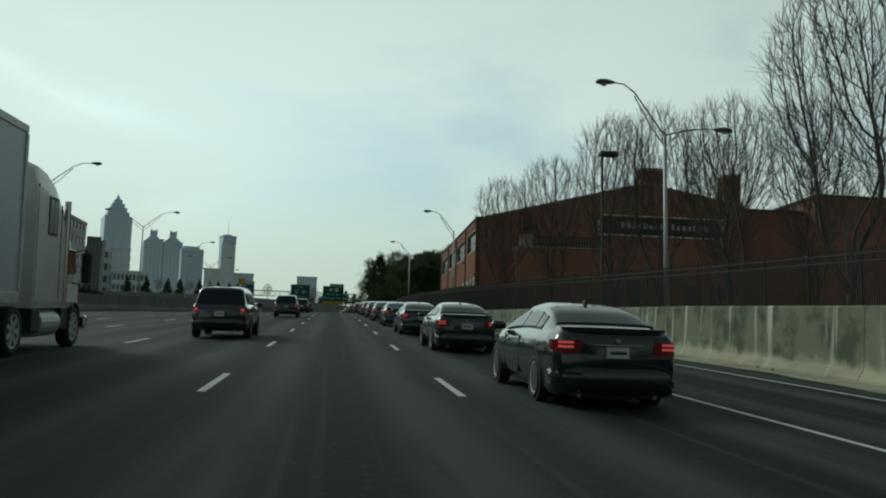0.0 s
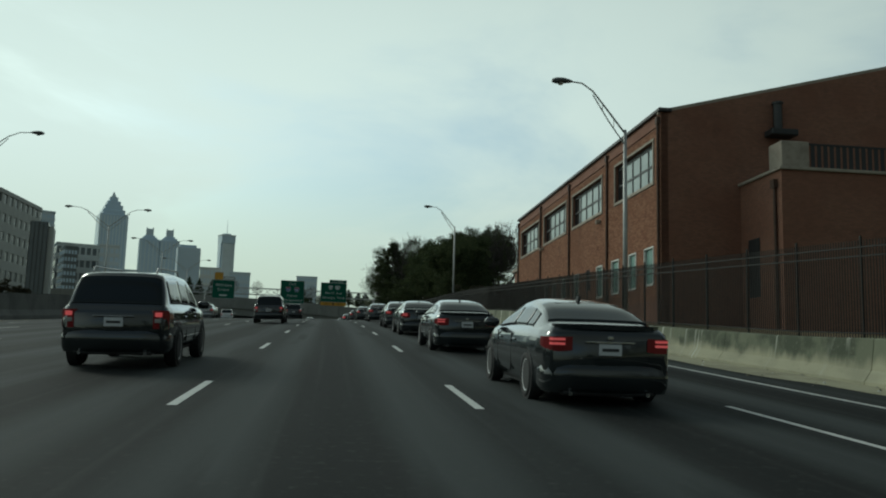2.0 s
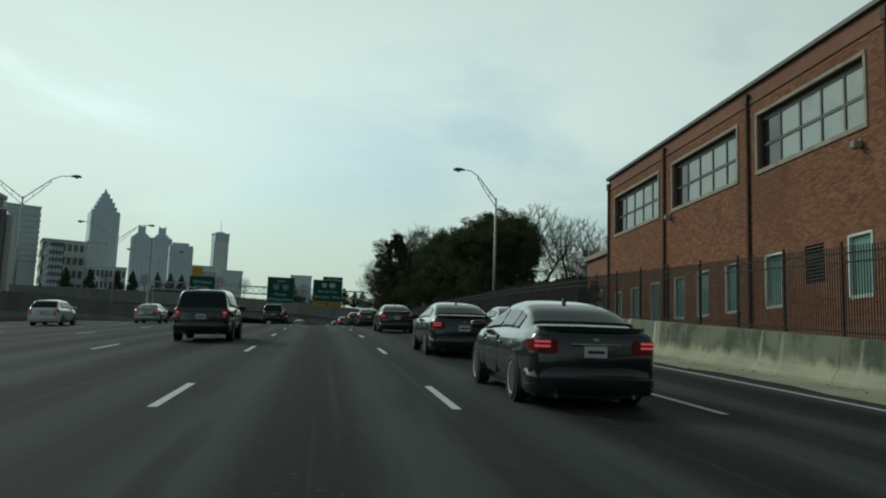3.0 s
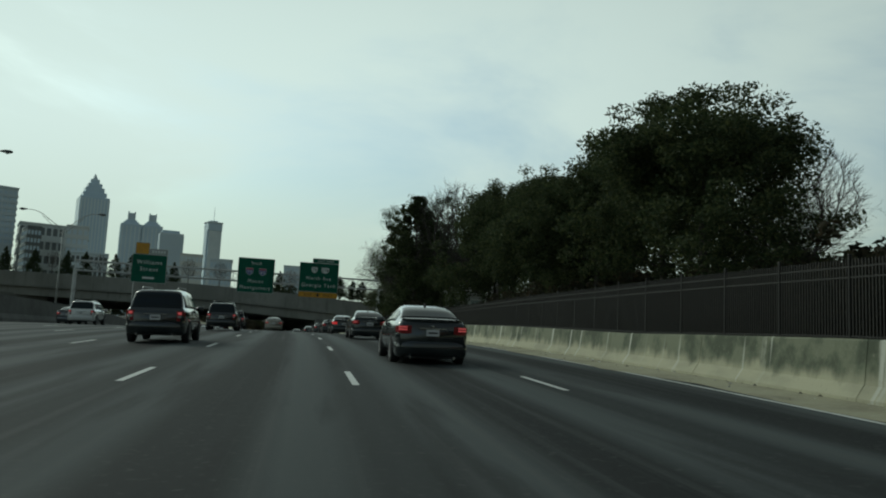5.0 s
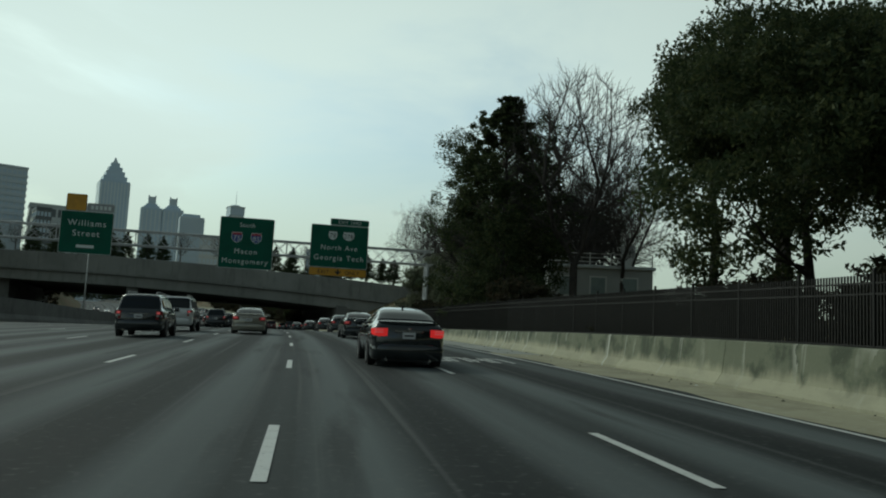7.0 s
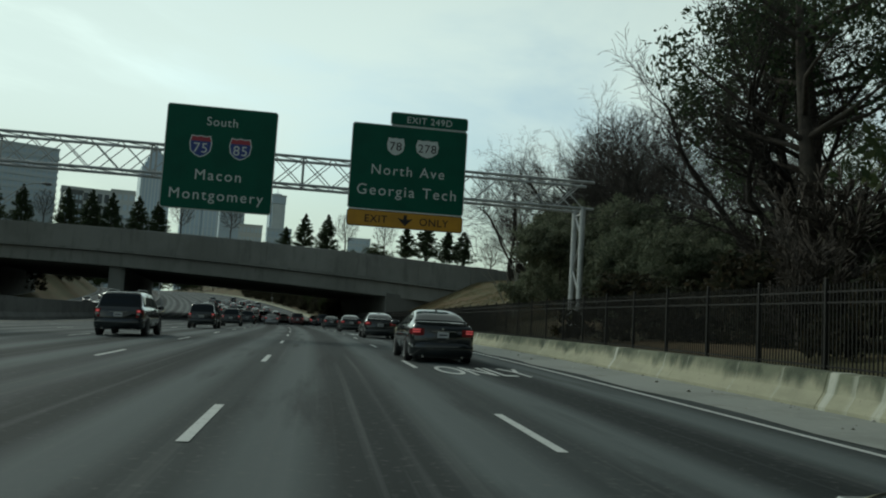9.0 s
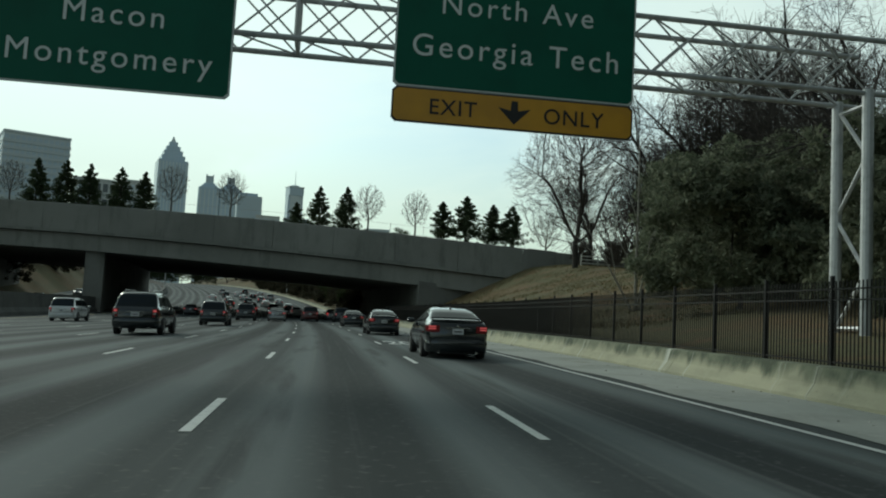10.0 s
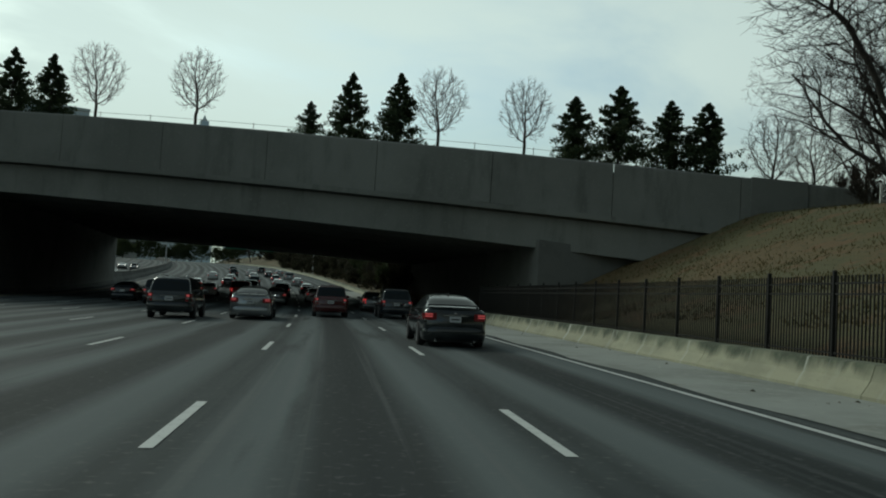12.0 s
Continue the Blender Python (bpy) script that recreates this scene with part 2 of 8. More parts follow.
def road_mat():
    """Worn asphalt: paler wheel paths along each lane, oil-dark middles, patches and grain."""
    m = bpy.data.materials.new("asphalt")
    m.use_nodes = True
    n, l = m.node_tree.nodes, m.node_tree.links
    b = n["Principled BSDF"]
    uv = n.new("ShaderNodeUVMap")
    uv.uv_map = "road"
    sep = n.new("ShaderNodeSeparateXYZ")
    l.new(uv.outputs[0], sep.inputs[0])
    # across a lane, 0 at its middle
    ph = n.new("ShaderNodeMath")
    ph.operation = "MULTIPLY_ADD"
    ph.inputs[1].default_value, ph.inputs[2].default_value = 1 / 3.66, 0.5
    l.new(sep.outputs[0], ph.inputs[0])
    fr = n.new("ShaderNodeMath")
    fr.operation = "FRACT"
    l.new(ph.outputs[0], fr.inputs[0])
    off = n.new("ShaderNodeMath")
    off.operation = "SUBTRACT"
    off.inputs[1].default_value = 0.5
    l.new(fr.outputs[0], off.inputs[0])
    ab = n.new("ShaderNodeMath")
    ab.operation = "ABSOLUTE"
    l.new(off.outputs[0], ab.inputs[0])
    ramp = n.new("ShaderNodeValToRGB")
    e = ramp.color_ramp.elements
    e[0].position, e[0].color = 0.0, (0.012, 0.0142, 0.0144, 1)
    e[1].position, e[1].color = 0.5, (0.030, 0.034, 0.034, 1)
    for pos, v in ((0.11, 0.020), (0.23, 0.072), (0.34, 0.064), (0.44, 0.030)):
        q = e.new(pos)
        q.color = (v * 0.88, v, v * 1.0, 1)
    l.new(ab.outputs[0], ramp.inputs[0])
    col = ramp.outputs[0]
    for sc, vec, c, lo, hi, amt in ((1.0, (0.5, 0.03, 1), (0.026, 0.028, 0.029), 0.54, 0.72, 0.7), (1.0, (0.09, 0.012, 1), (0.060, 0.064, 0.062), 0.50, 0.75, 0.4), (1.0, (1.4, 0.10, 1), (0.018, 0.019, 0.019), 0.54, 0.66, 0.65), (1.0, (5.0, 0.035, 1), (0.075, 0.078, 0.076), 0.56, 0.72, 0.45),
                                    (1.0, (9, 9, 1), (0.085, 0.085, 0.08), 0.58, 0.75, 0.5)):
        mp = n.new("ShaderNodeMapping")
        mp.inputs["Scale"].default_value = vec
        l.new(uv.outputs[0], mp.inputs["Vector"])
        t = n.new("ShaderNodeTexNoise")
        t.inputs["Scale"].default_value, t.inputs["Detail"].default_value = sc, 6.0
        l.new(mp.outputs[0], t.inputs["Vector"])
        r = n.new("ShaderNodeMapRange")
        r.inputs[1].default_value, r.inputs[2].default_value, r.inputs[4].default_value = lo, hi, amt
        l.new(t.outputs["Fac"], r.inputs[0])
        x = n.new("ShaderNodeMix")
        x.data_type = "RGBA"
        l.new(r.outputs[0], x.inputs[0])
        l.new(col, x.inputs["A"])
        x.inputs["B"].default_value = (*c, 1)
        col = x.outputs["Result"]
    # the asphalt's value rises between 90 and 210 m along the road
    pale_along = n.new("ShaderNodeMapRange")
    pale_along.interpolation_type = "SMOOTHSTEP"
    pale_along.inputs[1].default_value, pale_along.inputs[2].default_value = 90, 210
    pale_along.inputs[3].default_value, pale_along.inputs[4].default_value = 0.90, 2.2
    l.new(sep.outputs[1], pale_along.inputs[0])
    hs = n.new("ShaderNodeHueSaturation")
    l.new(pale_along.outputs[0], hs.inputs["Value"])
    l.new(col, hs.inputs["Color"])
    l.new(hs.outputs[0], b.inputs["Base Color"])
    b.inputs["Roughness"].default_value = 0.8
    b.inputs["Specular IOR Level"].default_value = 0.12
    t = n.new("ShaderNodeTexNoise")
    t.inputs["Scale"].default_value, t.inputs["Detail"].default_value = 60, 3
    l.new(uv.outputs[0], t.inputs["Vector"])
    u = n.new("ShaderNodeBump")
    u.inputs["Strength"].default_value, u.inputs["Distance"].default_value = 0.35, 0.01
    l.new(t.outputs["Fac"], u.inputs["Height"])
    l.new(u.outputs[0], b.inputs["Normal"])
    return m


def barrier_mat():
    """Weathered cast concrete: grey-green grime on the upper face, pale washed streaks, a sandy foot."""
    m = bpy.data.materials.new("barrier_concrete")
    m.use_nodes = True
    n, l = m.node_tree.nodes, m.node_tree.links
    b = n["Principled BSDF"]
    b.inputs["Roughness"].default_value = 0.9
    b.inputs["Specular IOR Level"].default_value = 0.25
    uv = n.new("ShaderNodeUVMap")
    uv.uv_map = "wall"
    sep = n.new("ShaderNodeSeparateXYZ")
    l.new(uv.outputs[0], sep.inputs[0])

    def layer(scale, lo, hi, detail=5.0, offset=0.0):
        mp = n.new("ShaderNodeMapping")
        mp.inputs["Scale"].default_value = (*scale, 1)
        mp.inputs["Location"].default_value = (offset, offset, 0)
        l.new(uv.outputs[0], mp.inputs["Vector"])
        t = n.new("ShaderNodeTexNoise")
        t.inputs["Scale"].default_value, t.inputs["Detail"].default_value, t.inputs["Roughness"].default_value = 1.0, detail, 0.6
        l.new(mp.outputs[0], t.inputs["Vector"])
        r = n.new("ShaderNodeMapRange")
        r.interpolation_type = "SMOOTHSTEP"
        r.inputs[1].default_value, r.inputs[2].default_value = lo, hi
        l.new(t.outputs["Fac"], r.inputs[0])
        return r.outputs[0], t.outputs["Fac"]

    def mix(fac, a, c):
        x = n.new("ShaderNodeMix")
        x.data_type = "RGBA"
        l.new(fac, x.inputs[0])
        l.new(a, x.inputs["A"])
        x.inputs["B"].default_value = (*c, 1)
        return x.outputs["Result"]

    def mul(a, c):
        x = n.new("ShaderNodeMath")
        x.operation = "MULTIPLY"
        l.new(a, x.inputs[0])
        l.new(c, x.inputs[1])
        return x.outputs[0]
    base = n.new("ShaderNodeRGB")
    base.outputs[0].default_value = (0.39, 0.372, 0.265, 1)
    col = mix(layer((0.6, 2.0), 0.40, 0.66)[0], base.outputs[0], (0.315, 0.305, 0.22))
    # grime with a ragged lower edge
    edge = n.new("ShaderNodeMath")
    edge.operation = "MULTIPLY_ADD"
    edge.inputs[1].default_value = 0.9
    l.new(layer((1.3, 0.35), 0, 1, offset=3.0)[1], edge.inputs[0])
    l.new(sep.outputs[1], edge.inputs[2])
    up = n.new("ShaderNodeMapRange")
    up.interpolation_type = "SMOOTHSTEP"
    up.inputs[1].default_value, up.inputs[2].default_value, up.inputs[4].default_value = 0.72, 1.0, 0.85
    l.new(edge.outputs[0], up.inputs[0])
    col = mix(up.outputs[0], col, (0.150, 0.165, 0.115))
    col = mix(mul(layer((0.9, 0.8), 0.44, 0.60, offset=9.0)[0], up.outputs[0]), col, (0.070, 0.082, 0.058))
    col = mix(layer((1.7, 0.10), 0.58, 0.66, 3.0, 5.0)[0], col, (0.50, 0.50, 0.43))
    # washed runs below the joints
    ph = n.new("ShaderNodeMath")
    ph.operation = "MULTIPLY_ADD"
    ph.inputs[1].default_value = 1 / 2.03
    l.new(sep.outputs[0], ph.inputs[0])
    l.new(layer((0.5, 0.16), 0, 1, offset=17.0)[1], ph.inputs[2])
    fr = n.new("ShaderNodeMath")
    fr.operation = "FRACT"
    l.new(ph.outputs[0], fr.inputs[0])
    run = n.new("ShaderNodeMapRange")
    run.interpolation_type = "SMOOTHSTEP"
    run.inputs[1].default_value, run.inputs[2].default_value, run.inputs[3].default_value, run.inputs[4].default_value = 0.0, 0.11, 0.6, 0.0
    l.new(fr.outputs[0], run.inputs[0])
    col = mix(mul(run.outputs[0], layer((0.8, 0.6), 0.45, 0.62, offset=23.0)[0]), col, (0.47, 0.465, 0.39))
    col = mix(layer((14, 9), 0.58, 0.76)[0], col, (0.24, 0.235, 0.18))
    hs = n.new("ShaderNodeHueSaturation")
    oi = n.new("ShaderNodeObjectInfo")
    mr = n.new("ShaderNodeMapRange")
    mr.inputs[3].default_value, mr.inputs[4].default_value = 0.88, 1.12
    l.new(oi.outputs["Random"], mr.inputs[0])
    l.new(mr.outputs[0], hs.inputs["Value"])
    l.new(col, hs.inputs["Color"])
    l.new(hs.outputs[0], b.inputs["Base Color"])
    bp = n.new("ShaderNodeBump")
    bp.inputs["Strength"].default_value, bp.inputs["Distance"].default_value = 0.4, 0.02
    l.new(layer((16, 12), 0, 1)[1], bp.inputs["Height"])
    l.new(bp.outputs[0], b.inputs["Normal"])
    return m


M_ASPHALT = road_mat()
M_PAINT = mat("road_paint", (0.62, 0.63, 0.60), 0.6, var=[(3.0, (0.38, 0.39, 0.37), 0.5, 0.75), (26, (0.22, 0.22, 0.21), 0.60, 0.72)], coords="Object")
M_YELLOW_PAINT = mat("road_paint_yellow", (0.55, 0.40, 0.10), 0.6, var=[(5.0, (0.30, 0.24, 0.10), 0.5, 0.75)])
M_SHOULDER = mat("shoulder_concrete", (0.33, 0.34, 0.31), 0.85, var=[(0.35, (0.24, 0.25, 0.22), 0.42, 0.7), (5, (0.40, 0.40, 0.36), 0.5, 0.8), (0.9, (0.20, 0.19, 0.15), 0.6, 0.75)], bump=0.3, bump_scale=30)
M_DIRT = mat("dusty_gutter", (0.36, 0.34, 0.23), 0.95, var=[(0.5, (0.24, 0.22, 0.15), 0.42, 0.7), (6, (0.44, 0.42, 0.32), 0.5, 0.8), (22, (0.16, 0.15, 0.10), 0.62, 0.75)], bump=0.5, bump_scale=25)
M_BARRIER = barrier_mat()
M_MEDIAN = mat("median_concrete", (0.125, 0.127, 0.118), 0.9, var=[(0.4, (0.085, 0.087, 0.08), 0.4, 0.7), (2.2, (0.06, 0.061, 0.057), 0.55, 0.75), (9, (0.17, 0.17, 0.155), 0.6, 0.8)], bump=0.3, bump_scale=12, rand=0.1)
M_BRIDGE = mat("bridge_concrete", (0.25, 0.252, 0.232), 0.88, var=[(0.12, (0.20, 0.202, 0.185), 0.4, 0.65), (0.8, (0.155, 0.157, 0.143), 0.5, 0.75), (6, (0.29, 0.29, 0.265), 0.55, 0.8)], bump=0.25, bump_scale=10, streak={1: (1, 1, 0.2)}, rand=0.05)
# darker copy: underpass shade is in its colour; the dark end pier shares it
M_BRIDGE_DARK = mat("bridge_dark_shaded_concrete", (0.19, 0.192, 0.178), 0.9, var=[(0.3, (0.14, 0.14, 0.13), 0.42, 0.7), (4, (0.22, 0.22, 0.205), 0.55, 0.8)], bump=0.2, bump_scale=10)
M_BRICK = mat("red_brick", (0.29, 0.105, 0.064), 0.9, var=[(0.5, (0.235, 0.082, 0.052), 0.4, 0.65), (7, (0.34, 0.14, 0.088), 0.5, 0.75), (28, (0.17, 0.06, 0.042), 0.55, 0.7)], bump=0.4, bump_scale=35, rand=0.22)
M_STONE = mat("limestone_trim", (0.36, 0.31, 0.25), 0.85, var=[(1.5, (0.26, 0.22, 0.18), 0.45, 0.7)], bump=0.2)
M_ROOF = mat("bitumen_roof", (0.06, 0.06, 0.062), 0.9, var=[(1, (0.09, 0.088, 0.085), 0.45, 0.7)], bump=0.3)
M_WHITE = mat("white_window_paint", (0.68, 0.68, 0.64), 0.5, var=[(4, (0.5, 0.49, 0.45), 0.5, 0.8)])
M_STEEL_WIN = mat("old_steel_window", (0.035, 0.035, 0.035), 0.5, var=[(6, (0.07, 0.05, 0.035), 0.55, 0.75)])
M_GLASS_PALE = mat("glass_with_blind", (0.30, 0.36, 0.34), 0.12, var=[(0.4, (0.22, 0.27, 0.26), 0.45, 0.65)], spec=0.7)
M_GLASS_TEAL = mat("glass_with_green_blind", (0.20, 0.34, 0.30), 0.12, var=[(0.6, (0.15, 0.27, 0.24), 0.45, 0.65)], spec=0.7)
M_RUST_PIPE = mat("rusty_iron_pipe", (0.070, 0.038, 0.026), 0.75, var=[(3, (0.12, 0.058, 0.036), 0.5, 0.75)], bump=0.2)
M_GLASS_DARK = glass_mat("dark_window_glass", (0.02, 0.022, 0.024))
M_CARGLASS = glass_mat("car_glass", (0.010, 0.014, 0.015), 0.03)
M_CARGLASS.node_tree.nodes["Principled BSDF"].inputs["Specular IOR Level"].default_value = 0.35
M_FENCE = mat("black_fence_steel", (0.017, 0.016, 0.014), 0.6, var=[(8, (0.034, 0.026, 0.020), 0.55, 0.8)], spec=0.25)
M_GALV = mat("galvanised_steel", (0.52, 0.53, 0.53), 0.5, metal=0.4, var=[(3, (0.40, 0.41, 0.41), 0.45, 0.7)])
M_ALU = mat("lamp_pole_aluminium", (0.46, 0.46, 0.44), 0.5, metal=0.4, var=[(2, (0.34, 0.34, 0.33), 0.45, 0.7)])
M_LAMPHEAD = mat("lamp_head_grey", (0.10, 0.105, 0.105), 0.5, metal=0.2, var=[(6, (0.14, 0.14, 0.13), 0.5, 0.7)])
M_LENS = glass_mat("lamp_lens", (0.35, 0.36, 0.34), 0.1)
M_SIGN = mat("sign_green", (0.003, 0.105, 0.066), 0.55, spec=0.2, var=[(0.7, (0.003, 0.086, 0.055), 0.4, 0.7)])
M_SIGN_YEL = mat("sign_yellow", (0.62, 0.30, 0.02), 0.4, var=[(1, (0.52, 0.25, 0.02), 0.4, 0.7)])
M_SIGN_WHITE = mat("sign_white", (0.66, 0.70, 0.68), 0.4, var=[(5, (0.54, 0.58, 0.56), 0.5, 0.8)])
M_SIGN_BLUE = mat("shield_blue", (0.03, 0.06, 0.26), 0.4, var=[(5, (0.03, 0.05, 0.2), 0.5, 0.8)])
M_SIGN_RED = mat("shield_red", (0.42, 0.04, 0.06), 0.4, var=[(5, (0.34, 0.035, 0.05), 0.5, 0.8)])
M_SIGN_BLACK = mat("sign_black", (0.012, 0.012, 0.012), 0.5, var=[(5, (0.02, 0.02, 0.02), 0.5, 0.8)])
M_SIGNBACK = mat("sign_back_aluminium", (0.32, 0.33, 0.33), 0.45, metal=0.5, var=[(2, (0.25, 0.26, 0.26), 0.5, 0.7)])
M_BARK = mat("grey_bark", (0.088, 0.072, 0.058), 0.95, var=[(3, (0.056, 0.046, 0.039), 0.4, 0.65), (18, (0.12, 0.10, 0.08), 0.55, 0.75)], bump=0.8, bump_scale=14)
M_BARK_DARK = mat("dark_bark", (0.052, 0.044, 0.037), 0.95, var=[(3, (0.030, 0.026, 0.023), 0.4, 0.65), (18, (0.08, 0.068, 0.055), 0.55, 0.75)], bump=0.8, bump_scale=14)
M_BARK_PALE = mat("pale_bark", (0.27, 0.25, 0.21), 0.9, var=[(4, (0.17, 0.155, 0.13), 0.45, 0.7)], bump=0.5, bump_scale=14)
M_GROUND = mat("winter_grass_and_litter", (0.105, 0.094, 0.038), 0.95, var=[(0.07, (0.145, 0.098, 0.042), 0.46, 0.58), (0.5, (0.16, 0.088, 0.038), 0.51, 0.66), (3.5, (0.060, 0.056, 0.024), 0.50, 0.72), (14, (0.17, 0.12, 0.066), 0.60, 0.72)], bump=0.9, bump_scale=8)
M_TYRE = mat("tyre_rubber", (0.024, 0.024, 0.024), 0.85, var=[(9, (0.025, 0.024, 0.022), 0.5, 0.8)])
M_RIM = mat("alloy_rim", (0.62, 0.62, 0.62), 0.35, metal=0.25, var=[(6, (0.36, 0.36, 0.36), 0.5, 0.8)])
M_TRIM = mat("black_plastic_trim", (0.026, 0.026, 0.027), 0.6, var=[(6, (0.03, 0.03, 0.03), 0.5, 0.8)])
M_CHROME = mat("chrome", (0.6, 0.6, 0.6), 0.15, metal=1.0, var=[(6, (0.5, 0.5, 0.5), 0.5, 0.8)])
M_TAIL = lamp_mat("tail_light_red", (0.16, 0.010, 0.012), 0.03)
M_TAIL_BAR = lamp_mat("tail_light_bar", (0.62, 0.10, 0.10), 0.42)
M_BRAKE = lamp_mat("brake_light_red", (0.80, 0.03, 0.03), 0.40)
M_HEAD = lamp_mat("headlight", (1.0, 0.96, 0.85), 1.8)
M_PLATE = mat("number_plate", (0.62, 0.63, 0.64), 0.4, var=[(9, (0.5, 0.51, 0.53), 0.5, 0.8)])


def leaf_mat(name, c1, c2, c3, rough=0.45):
    m = bpy.data.materials.new(name)
    m.use_nodes = True
    n, l = m.node_tree.nodes, m.node_tree.links
    b = n["Principled BSDF"]
    g = n.new("ShaderNodeNewGeometry")
    r = n.new("ShaderNodeValToRGB")
    e = r.color_ramp.elements
    e[0].color, e[1].color = (*c1, 1), (*c3, 1)
    q = e.new(0.55)
    q.color = (*c2, 1)
    l.new(g.outputs["Random Per Island"], r.inputs[0])
    l.new(r.outputs[0], b.inputs["Base Color"])
    b.inputs["Roughness"].default_value = max(rough, 0.75)
    b.inputs["Specular IOR Level"].default_value = 0.15
    tr, mx = n.new("ShaderNodeBsdfTranslucent"), n.new("ShaderNodeMixShader")
    l.new(r.outputs[0], tr.inputs["Color"])
    mx.inputs[0].default_value = 0.38
    l.new(b.outputs[0], mx.inputs[1])
    l.new(tr.outputs[0], mx.inputs[2])
    l.new(mx.outputs[0], n["Material Output"].inputs["Surface"])
    return m


M_LEAF = leaf_mat("evergreen_leaves", (0.031, 0.048, 0.024), (0.050, 0.068, 0.030), (0.095, 0.108, 0.046), 0.62)
M_LEAF_OLIVE = leaf_mat("olive_leaves", (0.100, 0.120, 0.078), (0.160, 0.180, 0.118), (0.235, 0.245, 0.175), 0.5)
M_NEEDLE = leaf_mat("conifer_needles", (0.040, 0.062, 0.036), (0.060, 0.086, 0.046), (0.092, 0.112, 0.058), 0.6)
M_IVY = leaf_mat("brown_green_scrub", (0.026, 0.031, 0.018), (0.042, 0.040, 0.024), (0.070, 0.055, 0.035), 0.7)


def paint(name, c, metal=0.0, rough=0.16):
    return mat("car_paint_" + name, c, rough, metal=metal, coat=1.0, spec=0.4, var=[(2.0, tuple(0.85 * v for v in c), 0.5, 0.8), (14, tuple(0.8 * v + 0.006 for v in c), 0.66, 0.8)])


# ---------- building blocks ----------
def mesh_of(name, verts, faces, material, uv=None):
    me = bpy.data.meshes.new(name)
    me.from_pydata([tuple(v) for v in verts], [], faces)
    if material:
        me.materials.append(material)
    me.update()
    return me


def part(name, bm, material, parent=None, label="", smooth=False, m=None):
    """Links a bmesh (or mesh) as one mesh object under a thing or under a part."""
    if isinstance(bm, bmesh.types.BMesh):
        bmesh.ops.recalc_face_normals(bm, faces=bm.faces)
        me = bpy.data.meshes.new(name)
        bm.to_mesh(me)
        bm.free()
        me.materials.append(material)
    else:
        me = bm
    if smooth:
        for p in me.polygons:
            p.use_smooth = True
    ob = new(name, me)
    if m is not None:
        ob.matrix_basis = m
    if parent is not None:
        ob.parent = parent
    if label:
        tagged(ob, label)
    return ob


def thing(name, label, category, m=None, group="", kind=""):
    ob = new(name)
    ob.empty_display_size = 0.3
    if m is not None:
        ob.matrix_basis = m
    return tagged(ob, label, category, group, kind)


def add_box(bm, x0, x1, y0, y1, z0, z1, bevel=0.0, m=None):
    v = [bm.verts.new((x, y, z)) for z in (z0, z1) for x, y in ((x0, y0), (x1, y0), (x1, y1), (x0, y1))]
    f = [(0, 3, 2, 1), (4, 5, 6, 7), (0, 1, 5, 4), (1, 2, 6, 5), (2, 3, 7, 6), (3, 0, 4, 7)]
    fs = [bm.faces.new([v[i] for i in q]) for q in f]
    if bevel:
        es = list({e for q in fs for e in q.edges})
        r = bmesh.ops.bevel(bm, geom=es, offset=bevel, segments=1, affect="EDGES")
        v = list({w for q in r["faces"] for w in q.verts} | {w for w in v if w.is_valid})
    if m is not None:
        bmesh.ops.transform(bm, matrix=m, verts=[w for w in v if w.is_valid])
    return bm


def box(x0, x1, y0, y1, z0, z1, bevel=0.0):
    return add_box(bmesh.new(), x0, x1, y0, y1, z0, z1, bevel)


def loft(bm, rings, cap=True, closed=True):
    rv = [[bm.verts.new(p) for p in r] for r in rings]
    k = len(rings[0])
    for a, b in zip(rv, rv[1:]):
        for i in range(k if closed else k - 1):
            j = (i + 1) % k
            bm.faces.new((a[i], a[j], b[j], b[i]))
    if cap and closed:
        bm.faces.new(rv[0][::-1])
        bm.faces.new(rv[-1])
    return bm


def tube(bm, pts, radii, sides=6, cap=True):
    """A round bar through the points."""
    pts = [Vector(p) for p in pts]
    if not hasattr(radii, "__len__"):
        radii = [radii] * len(pts)
    rings = []
    for i, p in enumerate(pts):
        d = (pts[min(i + 1, len(pts) - 1)] - pts[max(i - 1, 0)]).normalized()
        a = d.orthogonal().normalized() if i == 0 else (rings_a - d * rings_a.dot(d)).normalized()
        rings_a = a
        b = d.cross(a)
        rings.append([p + (a * math.cos(2 * math.pi * k / sides) + b * math.sin(2 * math.pi * k / sides)) * radii[i] for k in range(sides)])
    return loft(bm, rings, cap)


def cyl(r, z0, z1, sides=16, axis="z", r2=None):
    bm = bmesh.new()
    q = {"z": ((0, 0, z0), (0, 0, z1)), "x": ((z0, 0, 0), (z1, 0, 0)), "y": ((0, z0, 0), (0, z1, 0))}[axis]
    return tube(bm, q, [r, r if r2 is None else r2], sides)


def text_mesh(words, size, material, spacing=1.0):
    """The outline of some words in the built-in font, as one flat-lying mesh."""
    c = bpy.data.curves.new("t", "FONT")
    c.body, c.size, c.align_x, c.extrude = words, size, "CENTER", 0.003
    c.space_character = spacing
    o = new("t", c)
    bpy.context.view_layer.update()
    me = bpy.data.meshes.new_from_object(o.evaluated_get(bpy.context.evaluated_depsgraph_get()))
    bpy.data.objects.remove(o)
    bpy.data.curves.remove(c)
    me.materials.clear()
    me.materials.append(material)
    return me


